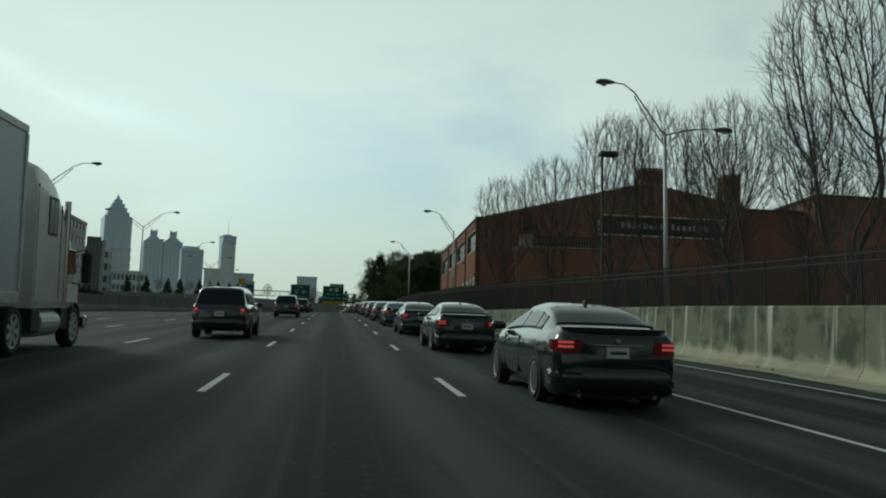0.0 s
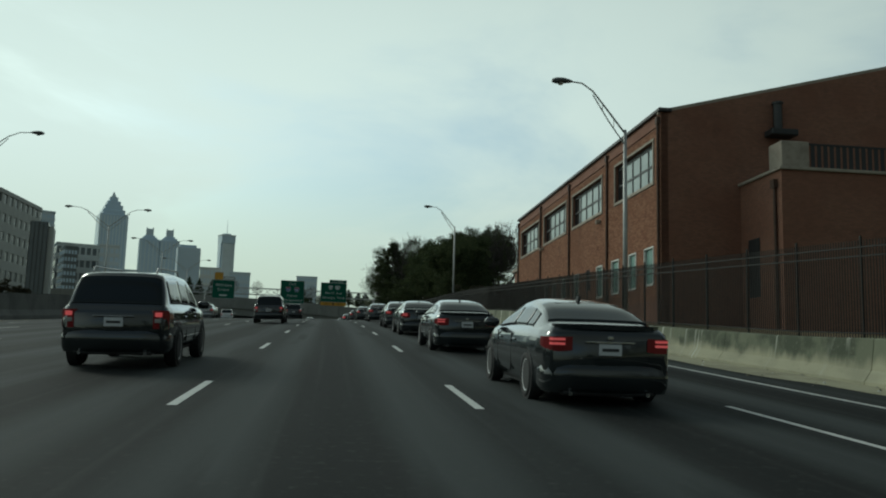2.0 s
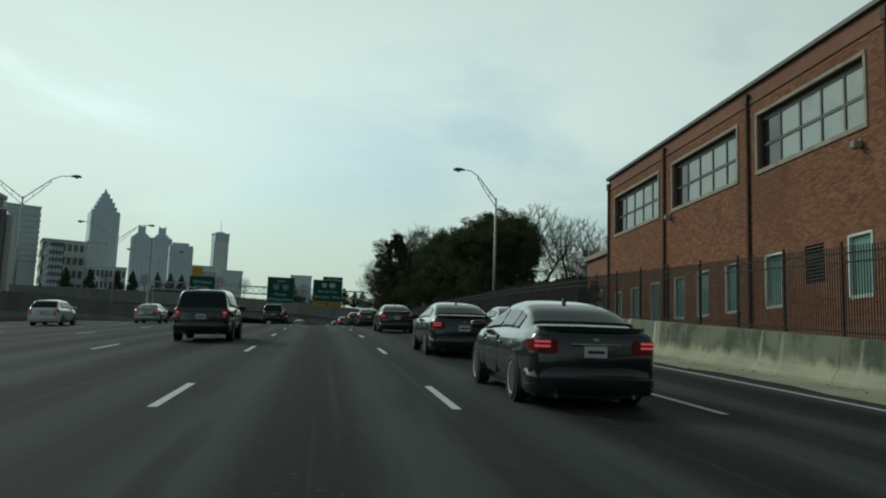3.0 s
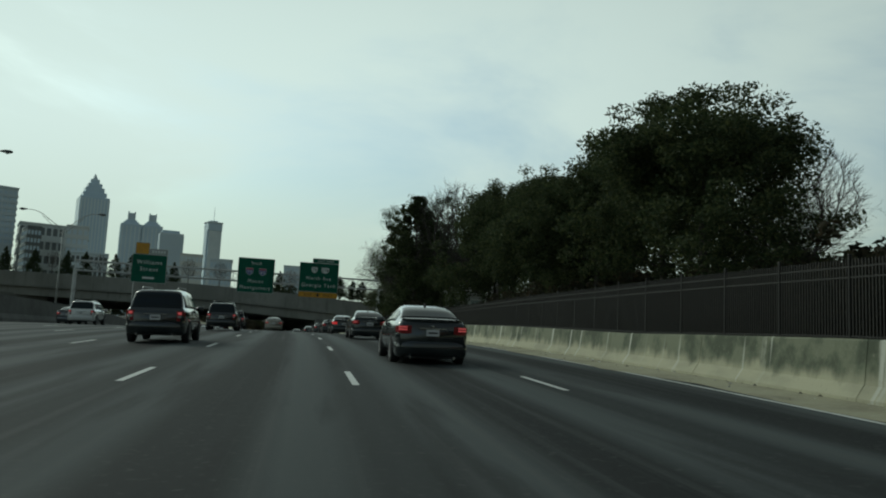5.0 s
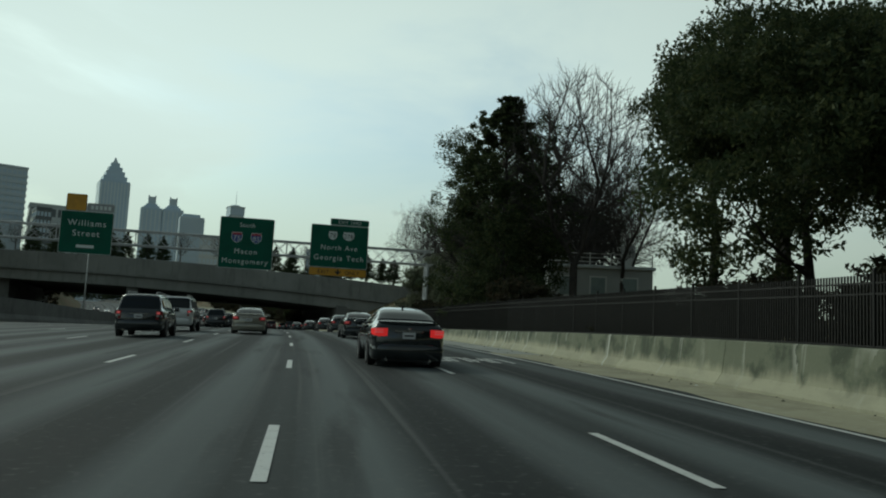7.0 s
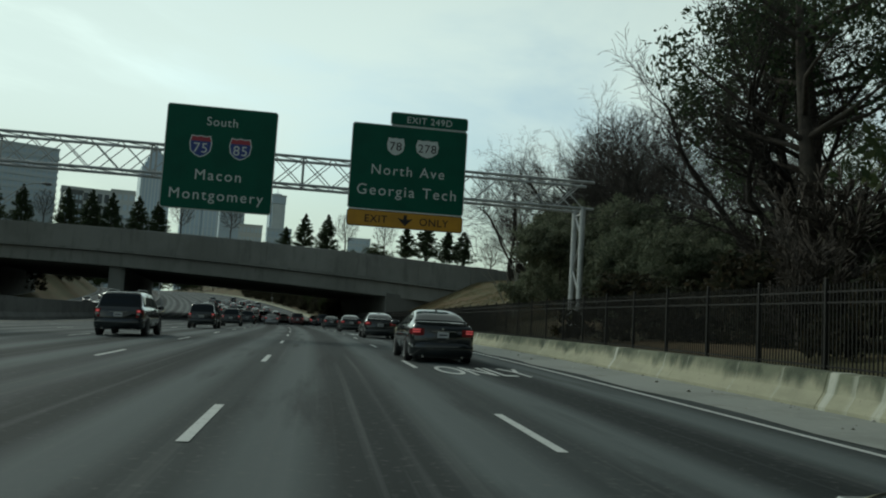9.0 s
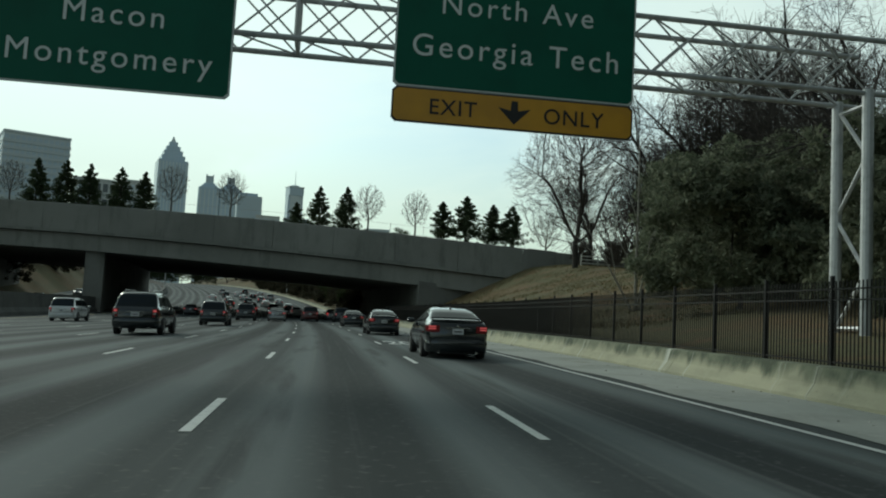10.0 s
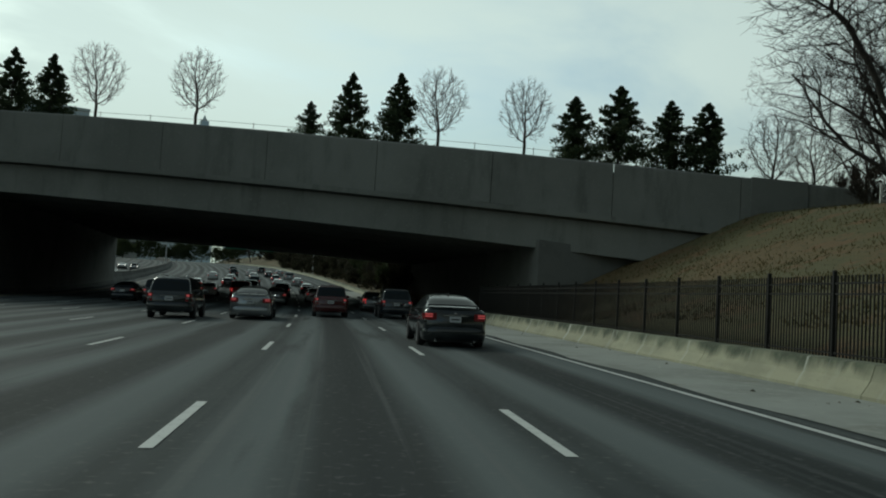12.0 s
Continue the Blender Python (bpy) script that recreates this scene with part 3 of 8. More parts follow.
def letters(words, m, material, parent, name="letter", width=None, height=None, bold=0.0, spacing=1.0):
    """Words as one part for each letter. m: the pose of the line's middle foot; width and height in metres."""
    me = text_mesh(words, 1.0, material, spacing)
    bm = bmesh.new()
    bm.from_mesh(me)
    bpy.data.meshes.remove(me)
    xs, zs = [v.co.x for v in bm.verts], [v.co.y for v in bm.verts]
    kx = width / (max(xs) - min(xs)) if width else height / 0.72
    ky = height / (max(zs) - min(zs)) if width and height else (height / 0.72 if height else kx)
    mid = (max(xs) + min(xs)) / 2
    for v in bm.verts:
        v.co.x, v.co.y = (v.co.x - mid) * kx, v.co.y * ky
    if bold:
        bm.normal_update()
        for v in bm.verts:
            side = [f.normal for f in v.link_faces if abs(f.normal.z) < 0.5]
            if side:
                d = sum(side, Vector()).normalized()
                v.co.x, v.co.y = v.co.x + d.x * bold, v.co.y + d.y * bold
    # pieces that touch, then pieces over one another, make a letter
    left, pieces = set(bm.verts), []
    while left:
        todo, got = [left.pop()], []
        while todo:
            v = todo.pop()
            got.append(v)
            for e in v.link_edges:
                w = e.other_vert(v)
                if w in left:
                    left.discard(w)
                    todo.append(w)
        pieces.append((min(v.co.x for v in got), max(v.co.x for v in got), got))
    pieces.sort(key=lambda q: q[0])
    signs = []
    for lo, hi, got in pieces:
        if signs and lo < signs[-1][1] - 0.25 * (hi - lo):
            signs[-1] = (signs[-1][0], max(hi, signs[-1][1]), signs[-1][2] + got)
        else:
            signs.append((lo, hi, got))
    for lo, hi, got in signs:
        at_ = {v: i for i, v in enumerate(got)}
        c = (lo + hi) / 2
        faces = [[at_[v] for v in f.verts] for f in {f for v in got for f in v.link_faces}]
        me = mesh_of(name, [(v.co.x - c, v.co.y, v.co.z) for v in got], faces, material)
        part(name, me, material, parent, m=m @ Matrix.Translation((c, 0, 0)))
    bm.free()


# ---------- ground ----------
GROUND_GRID = []


def build_ground():
    rows = [-4500, -1500, -500] + list(range(-156, 480, 6)) + list(range(480, 1000, 20)) + [1100, 1500, 2500, 4800]
    cols = [-4500, -2000, -900, -400, -300, -200, -130, -90, -70, -60, -54, -50, -46, -45, -30, -20, -10, 0, 9] + \
           [("w", 0.45), ("w", 0.55), ("w", 1.6)] + [14.5, 16, 18, 20, 22, 24, 26, 28, 30, 33, 37, 42, 50, 60, 80, 110, 160, 300, 400, 900, 2000, 4500]
    verts = []
    for s in rows:
        sc = min(max(s, SG[0]), SG[-1])
        for c in cols:
            u = c if not isinstance(c, tuple) else float(wall_u(sc)) + c[1]
            uc = min(max(u, -300), 300)
            p = P(sc, uc)
            z = float(road_z(sc, uc) + bank_h(sc, uc))
            a = float(np.interp(sc, SG, RA))
            far = max(0, abs(u) - 150)
            if -30 < u < 11:
                z -= 0.3
            x, y = p.x + (u - uc) - math.sin(a) * (s - sc), p.y + math.cos(a) * (s - sc)
            k = min(1.0, (far + max(0, abs(s - sc))) / 900)
            z = z * (1 - k) + 14 * k
            n1 = noise.noise(Vector((x * 0.05, y * 0.05, 0))) * 0.5 + noise.noise(Vector((x * 0.3, y * 0.3, 3))) * 0.16
            if u > wall_u(sc) + 2.2 and abs(u) < 200:
                z += n1 * 0.6
            verts.append((x, y, z))
    k = len(cols)
    GROUND_GRID.append((np.array(rows, float), np.array([c for c in cols if not isinstance(c, tuple) and c >= 14.5]), np.array(verts).reshape(len(rows), k, 3)[:, [j for j, c in enumerate(cols) if not isinstance(c, tuple) and c >= 14.5], 2]))
    faces = [(i * k + j, i * k + j + 1, (i + 1) * k + j + 1, (i + 1) * k + j) for i in range(len(rows) - 1) for j in range(k - 1)]
    ob = part("ground", mesh_of("ground", verts, faces, M_GROUND), M_GROUND, smooth=True)
    tagged(ob, "winter grass and leaf litter on banks beside the road", "ground", kind="structure")
    return ob


build_ground()


# ---------- road ----------
def strip(name, us, s0, s1, step, material, h=0.0):
    """A sheet along the road with its (u, s) kept as texture coordinates."""
    n = int(math.ceil((s1 - s0) / step))
    verts, faces, st = [], [], []
    for i in range(n + 1):
        s = s0 + (s1 - s0) * i / n
        for u in us:
            uu = u(s) if callable(u) else u
            verts.append(P(s, uu, h))
            st.append((uu, s))
    k = len(us)
    for i in range(n):
        for j in range(k - 1):
            faces.append((i * k + j, i * k + j + 1, (i + 1) * k + j + 1, (i + 1) * k + j))
    me = mesh_of(name, verts, faces, material)
    lay = me.uv_layers.new(name="road")
    for lp in me.loops:
        lay.data[lp.index].uv = st[lp.vertex_index]
    return me


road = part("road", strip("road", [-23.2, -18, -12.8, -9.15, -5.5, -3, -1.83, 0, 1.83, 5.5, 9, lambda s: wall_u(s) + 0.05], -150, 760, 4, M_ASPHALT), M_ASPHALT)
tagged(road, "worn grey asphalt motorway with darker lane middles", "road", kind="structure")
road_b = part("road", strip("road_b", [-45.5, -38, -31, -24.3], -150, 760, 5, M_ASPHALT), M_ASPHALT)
tagged(road_b, "asphalt carriageway beyond the median wall", "road", kind="structure")


def edge_u(s):
    return np.interp(s, [-60, 16, 40, 62, 75, 90, 132, 145, 165, 183, 222, 260, 300, 420], [9.4, 9.3, 8.7, 8.1, 8.1, 8.35, 8.6, 8.7, 9.0, 9.2, 9.1, 8.9, 8.85, 8.9])


def line_mesh(u, s0, s1, w=0.12, h=0.006, step=4):
    lo = lambda s: (u(s) if callable(u) else u) - w / 2
    hi = lambda s: (u(s) if callable(u) else u) + w / 2
    return strip("line", [lo, hi], s0, s1, step, M_PAINT, h)


part("edge_line", line_mesh(edge_u, -100, 420), M_PAINT, road)
part("lane_line", line_mesh(5.55, -100, 62.5, 0.11), M_PAINT, road, "solid white line before the added lane")
m_yel = line_mesh(-20.4, -100, 420, 0.14)
m_yel.materials.clear()
m_yel.materials.append(M_YELLOW_PAINT)
part("edge_line", m_yel, M_YELLOW_PAINT, road, "yellow edge line along the median")

dash_me = mesh_of("dash", [(-0.06, 0, 0.006), (0.06, 0, 0.006), (0.06, 3.05, 0.006), (-0.06, 3.05, 0.006)], [(0, 1, 2, 3)], M_PAINT)
DASH0, DASH_STEP = 12.73, 12.19
for u, s_from, ph in ((1.83, -30, 0.0), (-1.83, -30, -0.3), (-5.65, -30, -0.3), (-9.3, -30, -0.3), (-12.95, -30, -0.3), (-16.6, -30, -0.3), (5.42, 62, 0.0)):
    k0 = int(math.ceil((s_from - DASH0) / DASH_STEP))
    for k in range(k0, 34):
        s = DASH0 + ph + k * DASH_STEP
        lift = 0.003
        d = part("lane_dash", dash_me, M_PAINT, road)
        d.matrix_basis = frame_at(s + 1.5, u, lift) @ Matrix.Translation((0, -1.5, 0))

for words, s, u0, u1, length in (("ONLY", 230.4, 5.85, 8.05, 2.7), ("2000", 269.1, 5.75, 8.25, 3.5)):
    letters(words, frame_at(s + length / 2, (u0 + u1) / 2, 0.012) @ Matrix.Translation((0, -length / 2, 0)), M_PAINT, road, "road_letter", u1 - u0, length)

# worn lettering that cannot be read
for k in range(4):
    for off, wd, ln, y in ((0.0, 0.10, 2.4, 0.0), (0.42, 0.10, 2.4, 0.0), (0.10, 0.32, 0.30, (0.0, 2.1, 1.05, 2.1)[k])):
        me = mesh_of("stroke", [(0, 0, 0), (wd, 0, 0), (wd, ln, 0), (0, ln, 0)], [(0, 1, 2, 3)], M_PAINT)
        d = part("lettering_bar", me, M_PAINT, road)
        d.matrix_basis = frame_at(190.0, 5.9 + k * 0.62 + off, 0.012) @ Matrix.Translation((0, y - 1.2, 0))

shoulder = part("shoulder", strip("shoulder", [lambda s: edge_u(s) + 0.35 + 0.12 * math.sin(s * 0.9), lambda s: wall_u(s) + 0.05], 196, 420, 2, M_SHOULDER, 0.012), M_SHOULDER)
tagged(shoulder, "pale dusty concrete shoulder beside the barrier", "road shoulder", kind="structure")
gutter = part("gutter", strip("gutter", [lambda s: wall_u(s) - np.interp(s, [-60, 40, 70, 140, 196], [1.1, 1.0, 1.2, 1.5, 1.9]) + 0.15 * math.sin(s * 0.7) + 0.08 * math.sin(s * 2.3), lambda s: wall_u(s) + 0.05], -100, 197, 1.5, M_DIRT, 0.010), M_DIRT)
tagged(gutter, "dusty yellow-grey gutter along the barrier foot", "road shoulder", kind="structure")

# ---------- barrier on the right ----------
barrier = thing("barrier", "stained pale concrete barrier wall in cast sections", "barrier wall", kind="structure")
s = -98.0
SEC = 6.1
while s < 700:
    SEC = 6.1 if s < 420 else 14.0
    prof = [(0, -0.3), (0, 0.07), (0.16, 0.30), (0.24, 0.97), (0.28, 1.0), (0.62, 1.0), (0.64, 0.97), (0.66, -0.3)]
    verts, st, n = [], [], len(prof)
    for i in range(4):
        q = s + (SEC - 0.02) * i / 3
        k = float(wall_h(q))
        for u, h in prof:
            verts.append(P(q, float(wall_u(q)) + u, (h * k if h > 0.5 else h)))
            st.append((q, h * k if h > 0.5 else h))
    faces = [(i * n + j, i * n + (j + 1) % n, (i + 1) * n + (j + 1) % n, (i + 1) * n + j) for i in range(3) for j in range(n)] + [tuple(range(n))[::-1], tuple(range(3 * n, 4 * n))]
    me = mesh_of("barrier_section", verts, faces, M_BARRIER)
    lay = me.uv_layers.new(name="wall")
    for lp in me.loops:
        lay.data[lp.index].uv = st[lp.vertex_index]
    part("barrier_section", me, M_BARRIER, barrier)
    s += SEC

# ---------- median wall ----------
median = thing("median_wall", "dark grimy concrete wall along the median", "median wall", kind="structure")
s = -98.0
while s < 760:
    hh = float(np.interp(s, [-60, 90, 110, 150, 240, 340, 430], [1.7, 1.75, 1.95, 2.3, 2.3, 2.1, 1.4]))
    prof = [(-24.1, -0.4), (-24.1, hh), (-23.6, hh), (-23.55, 0.75), (-23.25, 0.3), (-23.2, -0.4)]
    bm = bmesh.new()
    loft(bm, [[P(s + q, u, h) for u, h in prof] for q in (0, 4.5, 8.98)])
    part("wall_section", bm, M_MEDIAN, median)
    s += 9.0


# ---------- steel picket fence on the right ----------
def fence_u(s):
    return float(wall_u(s)) + np.interp(s, [-60, 40, 70, 240, 262], [1.6, 1.6, 0.9, 0.9, 0.95])


def fence_top(s):
    return float(np.interp(s, [-60, 47, 65, 92, 110, 150, 275, 340], [3.3, 3.2, 3.05, 2.9, 2.8, 2.45, 2.08, 2.08]))


def build_fence(s0, s1, singles, w=0.010, m=23, pw=0.045):
    f = thing("picket_fence", "black steel picket fence on top of the barrier", "fence")
    bay = 2.4
    n = round((s1 - s0) / bay)
    post = box(-pw, pw, -pw, pw, 0, 1, 0.008)
    post_me = bpy.data.meshes.new("post")
    post.to_mesh(post_me)
    post_me.materials.append(M_FENCE)
    pick_me = bpy.data.meshes.new("picket")
    pk = box(-w, w, -w, w, 0, 1)
    pk.to_mesh(pk_me := pick_me)
    pk_me.materials.append(M_FENCE)
    runs, pv, pf = ([], [], []), [], []
    for i in range(n + 1):
        s = s0 + i * bay
        u, top, base = fence_u(s), fence_top(s), float(wall_h(s)) - 0.12
        o = part("post", post_me, M_FENCE, f)
        p = P(s, u, base)
        o.matrix_basis = Matrix.Translation(p) @ Matrix.Diagonal((1, 1, top + 0.10 - base, 1))
        if i == n:
            break
        q = P(s + bay, fence_u(s + bay), float(wall_h(s + bay)) - 0.12)
        t0, t1 = P(s, u, top), P(s + bay, fence_u(s + bay), fence_top(s + bay))
        for run, k in zip(runs, (0.10, (top - base - 0.35) / (top - base), (top - base - 0.15) / (top - base))):
            run += [p.lerp(t0, k)] + ([q.lerp(t1, k)] if i == n - 1 else [])
        for j in range(1, m):
            a, b = p.lerp(q, j / m), t0.lerp(t1, j / m)
            a = a.lerp(b, 0.05)
            if singles:
                o = part("picket", pick_me, M_FENCE, f)
                o.matrix_basis = Matrix.Translation(a) @ Matrix.Diagonal((1, 1, b.z - a.z, 1))
            else:
                k = len(pv)
                pv += [(a.x - w, a.y - w, a.z), (a.x + w, a.y - w, a.z), (a.x + w, a.y + w, a.z), (a.x - w, a.y + w, a.z),
                       (b.x - w, b.y - w, b.z), (b.x + w, b.y - w, b.z), (b.x + w, b.y + w, b.z), (b.x - w, b.y + w, b.z)]
                pf += [(k, k + 1, k + 5, k + 4), (k + 1, k + 2, k + 6, k + 5), (k + 2, k + 3, k + 7, k + 6), (k + 3, k, k + 4, k + 7), (k + 4, k + 5, k + 6, k + 7)]
    for run in runs:
        rail = bmesh.new()
        tube(rail, run, 0.022, 4)
        part("rail", rail, M_FENCE, f)
    if pv:
        o = part("picketing", mesh_of("pickets", pv, pf, M_FENCE), M_FENCE, f)
        tagged(o, kind="stuff")
    return f


build_fence(-40, 111.2, False, 0.009, 25, 0.024)
build_fence(111.2, 204.8, False, 0.015, 25, 0.03)
build_fence(204.8, 264.8, False, 0.0105, 21, 0.036)
build_fence(264.8, 298.4, True, 0.0125, 22, 0.036)
build_fence(298.4, 336.8, False, 0.0125, 22, 0.036)

# ---------- overpass ----------
BR_A = Vector((13.1, 339.6, 0))
BR_D = Vector((53.8, -10.4, 0)).normalized()      # to the right along its face
BR_N = Vector((10.4, 53.8, 0)).normalized()       # away from the viewer


def br_top(x):
    return float(np.interp(x, [-150, -60, -44, -29, -13, 0, 20], [28.0, 26.2, 25.6, 24.8, 23.8, 22.8, 21.3]))


def B(x, y, z):
    p = BR_A + BR_D * x + BR_N * y
    return Vector((p.x, p.y, z))


overpass = thing("overpass", "wide grey concrete overpass with a planted parapet", "overpass", kind="structure")


def br_loft(profile, x0, x1, step):
    bm = bmesh.new()
    n = max(1, int(abs(x1 - x0) / step))
    loft(bm, [[B(x0 + (x1 - x0) * i / n, y, br_top(x0 + (x1 - x0) * i / n) + z) for y, z in profile] for i in range(n + 1)])
    return bm


x = -150.0
while x < 2.5:
    part("parapet_panel", br_loft([(0, -3.5), (0, -0.12), (0.06, 0), (0.40, 0), (0.45, -0.1), (0.45, -3.5)], x, x + 7.96, 8), M_BRIDGE, overpass)
    x += 8.0
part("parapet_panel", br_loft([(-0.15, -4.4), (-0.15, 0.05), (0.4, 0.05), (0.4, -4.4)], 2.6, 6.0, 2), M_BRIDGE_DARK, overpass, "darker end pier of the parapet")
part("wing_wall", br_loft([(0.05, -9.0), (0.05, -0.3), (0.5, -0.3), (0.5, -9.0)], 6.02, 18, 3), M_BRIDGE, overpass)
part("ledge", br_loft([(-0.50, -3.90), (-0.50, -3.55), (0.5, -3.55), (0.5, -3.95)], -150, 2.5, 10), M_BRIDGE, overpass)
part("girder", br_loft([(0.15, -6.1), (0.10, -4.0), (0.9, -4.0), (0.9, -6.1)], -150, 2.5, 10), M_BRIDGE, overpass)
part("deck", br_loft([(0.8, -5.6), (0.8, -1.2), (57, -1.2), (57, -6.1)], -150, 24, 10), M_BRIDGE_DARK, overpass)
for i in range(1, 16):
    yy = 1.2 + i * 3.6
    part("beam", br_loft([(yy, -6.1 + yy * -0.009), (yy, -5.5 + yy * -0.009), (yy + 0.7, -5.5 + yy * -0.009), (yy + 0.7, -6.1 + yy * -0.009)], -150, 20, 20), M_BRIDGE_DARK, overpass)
part("parapet_panel", br_loft([(57, -3.5), (57, 0), (57.4, 0), (57.4, -3.5)], -150, 20, 10), M_BRIDGE, overpass)


def br_along(u, y):
    """Point of the line u beside the road that lies y metres behind the face."""
    p = BR_A + BR_N * y
    lo, hi = 300.0, 460.0
    for _ in range(40):
        m = (lo + hi) / 2
        if (P(m, u) - p).dot(BR_N) < 0:
            lo = m
        else:
            hi = m
    return lo


def br_wall(name, u0, u1, y0, y1, material, label=""):
    bm = bmesh.new()
    s0, s1 = br_along((u0 + u1) / 2, y0), br_along((u0 + u1) / 2, y1)
    rings = []
    for i in range(9):
        s = s0 + (s1 - s0) * i / 8
        ring = []
        for u in (u0, u1):
            p = P(s, u, -0.6)
            x = (p - BR_A).dot(BR_D)
            y = (p - BR_A).dot(BR_N)
            ring.append((p, Vector((p.x, p.y, br_top(x) - 5.62 + y * -0.009))))
        rings.append([ring[0][0], ring[1][0], ring[1][1], ring[0][1]])
    loft(bm, rings)
    return part(name, bm, material, overpass, label)


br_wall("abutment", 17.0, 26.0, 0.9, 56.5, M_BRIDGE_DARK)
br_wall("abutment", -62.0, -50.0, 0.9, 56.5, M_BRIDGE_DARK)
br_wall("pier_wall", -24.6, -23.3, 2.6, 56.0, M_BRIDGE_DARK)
br_wall("pier_column", -25.3, -22.9, 0.95, 2.5, M_BRIDGE, "paler front pier")


# ---------- grit and litter along the barrier ----------
def gutter_grit():
    nr = np.random.RandomState(12)
    v, f = [], []
    for _ in range(700):
        s = nr.uniform(-5, 330)
        u = float(wall_u(s)) - 0.05 - 1.5 * nr.rand() ** 2
        p = P(s, u, 0.012)
        r = 0.012 + 0.045 * nr.rand() ** 3
        k = len(v)
        v += [(p.x + r * a * nr.uniform(0.6, 1.3), p.y + r * b * nr.uniform(0.6, 1.6), p.z + r * c) for a, b, c in ((-1, -1, -0.3), (1, -1, -0.3), (1, 1, -0.3), (-1, 1, -0.3), (0.1, 0.0, 0.8))]
        f += [(k, k + 1, k + 4), (k + 1, k + 2, k + 4), (k + 2, k + 3, k + 4), (k + 3, k, k + 4)]
    o = part("road_grit", mesh_of("road_grit", v, f, M_GRIT), M_GRIT)
    tagged(o, "loose grit and small litter along the barrier foot", "grit", kind="stuff")


M_GRIT = leaf_mat("grit", (0.07, 0.065, 0.05), (0.22, 0.20, 0.15), (0.62, 0.62, 0.58), 0.9)
gutter_grit()


# ---------- sign gantry ----------
GA = math.atan2(1.7, 15.9) * 0.75
GF = Matrix.Translation((0, 256.9, 0)) @ Euler((0, 0, GA)).to_matrix().to_4x4()
gantry = thing("sign_gantry", "galvanised steel box-truss sign gantry over the road", "sign gantry", GF)
GX0, GX1 = -34.0, 12.25
for zz, yy in ((19.9, 0.0), (21.4, 0.0), (19.9, 1.4), (21.4, 1.4)):
    bm = bmesh.new()
    tube(bm, [(GX0, yy, zz), (GX1 + 0.6, yy, zz)], 0.078, 8)
    part("chord", bm, M_GALV, gantry)


def brace(a, b, r):
    bm = bmesh.new()
    tube(bm, [a, b], r, 5)
    part("brace", bm, M_GALV, gantry)


n_bay = 30
for i in range(n_bay):
    xa, xb = GX0 + (GX1 - GX0) * i / n_bay, GX0 + (GX1 - GX0) * (i + 1) / n_bay
    for yy in (0.0, 1.4):
        brace((xa, yy, 19.9), (xb, yy, 21.4), 0.028)
        brace((xb, yy, 19.9), (xa, yy, 21.4), 0.028)
    for zz in (19.9, 21.4):
        brace((xa, 0.0, zz), (xb, 1.4, zz), 0.028)
    if i % 5 == 0:
        for yy in (0.0, 1.4):
            brace((xa, yy, 19.9), (xa, yy, 21.4), 0.06)
        for zz in (19.9, 21.4):
            brace((xa, 0, zz), (xa, 1.4, zz), 0.05)
for gx in (GX1, GX0):
    for yy in (0.0, 1.4):
        foot = 13.1 if gx > 0 else 12.0
        bm = bmesh.new()
        tube(bm, [(gx, yy, foot - 0.4), (gx, yy, 20.0)], [0.17, 0.15], 12)
        part("post", bm, M_GALV, gantry)
    for k in range(4):
        z0, z1 = 13.4 + k * 1.6, 13.4 + (k + 1) * 1.6
        brace((gx, 0 if k % 2 else 1.4, z0), (gx, 1.4 if k % 2 else 0, z1), 0.06)
    brace((gx, 0, 13.5), (gx, 1.4, 13.5), 0.06)
    brace((gx, 0, 19.6), (gx, 1.4, 19.6), 0.06)
    part("footing", box(gx - 0.6, gx + 0.6, -0.6, 2.0, 11.8, 13.15, 0.04), M_BRIDGE, gantry)


def sign_board(name, label, x0, x1, z0, z1, material=M_SIGN, border=M_SIGN_WHITE, y=-0.35):
    """A road sign hung on the front of the gantry."""
    t = thing(name, label, "road sign", GF @ Matrix.Translation((-0.13, 0, 0)))
    r = 0.10
    c = [(x0 + r, z0), (x1 - r, z0), (x1, z0 + r), (x1, z1 - r), (x1 - r, z1), (x0 + r, z1), (x0, z1 - r), (x0, z0 + r)]

    def plate(nm, inset, yy, th, mt):
        bm = bmesh.new()
        cx, cz = (x0 + x1) / 2, (z0 + z1) / 2
        fx, fz = 1 - 2 * inset / (x1 - x0), 1 - 2 * inset / (z1 - z0)
        a = [bm.verts.new((cx + (px - cx) * fx, yy, cz + (pz - cz) * fz)) for px, pz in c]
        b = [bm.verts.new((v.co.x, yy + th, v.co.z)) for v in a]
        bm.faces.new(a)
        bm.faces.new(b[::-1])
        for i in range(8):
            bm.faces.new((a[i], b[i], b[(i + 1) % 8], a[(i + 1) % 8]))
        part(nm, bm, mt, t)
    plate("panel", 0.0, y, 0.05, M_SIGNBACK)
    plate("border", 0.012, y - 0.006, 0.005, border)
    plate("face", 0.045, y - 0.012, 0.005, material)
    bm = bmesh.new()
    for k in range(4):
        px = x0 + (x1 - x0) * (k + 0.5) / 4
        add_box(bm, px - 0.04, px + 0.04, y + 0.05, y + 0.22, z0 + 0.1, z1 - 0.1)
    part("stiffener", bm, M_GALV, t)
    return t, y - 0.018


def sign_words(t, y, words, x, z, h, material=M_SIGN_WHITE, width=None):
    letters(words, pose(x, y, z, 90), material, t, width=width, height=None if width else h, bold=0.03 * h, spacing=1.22 if width else 1.1)


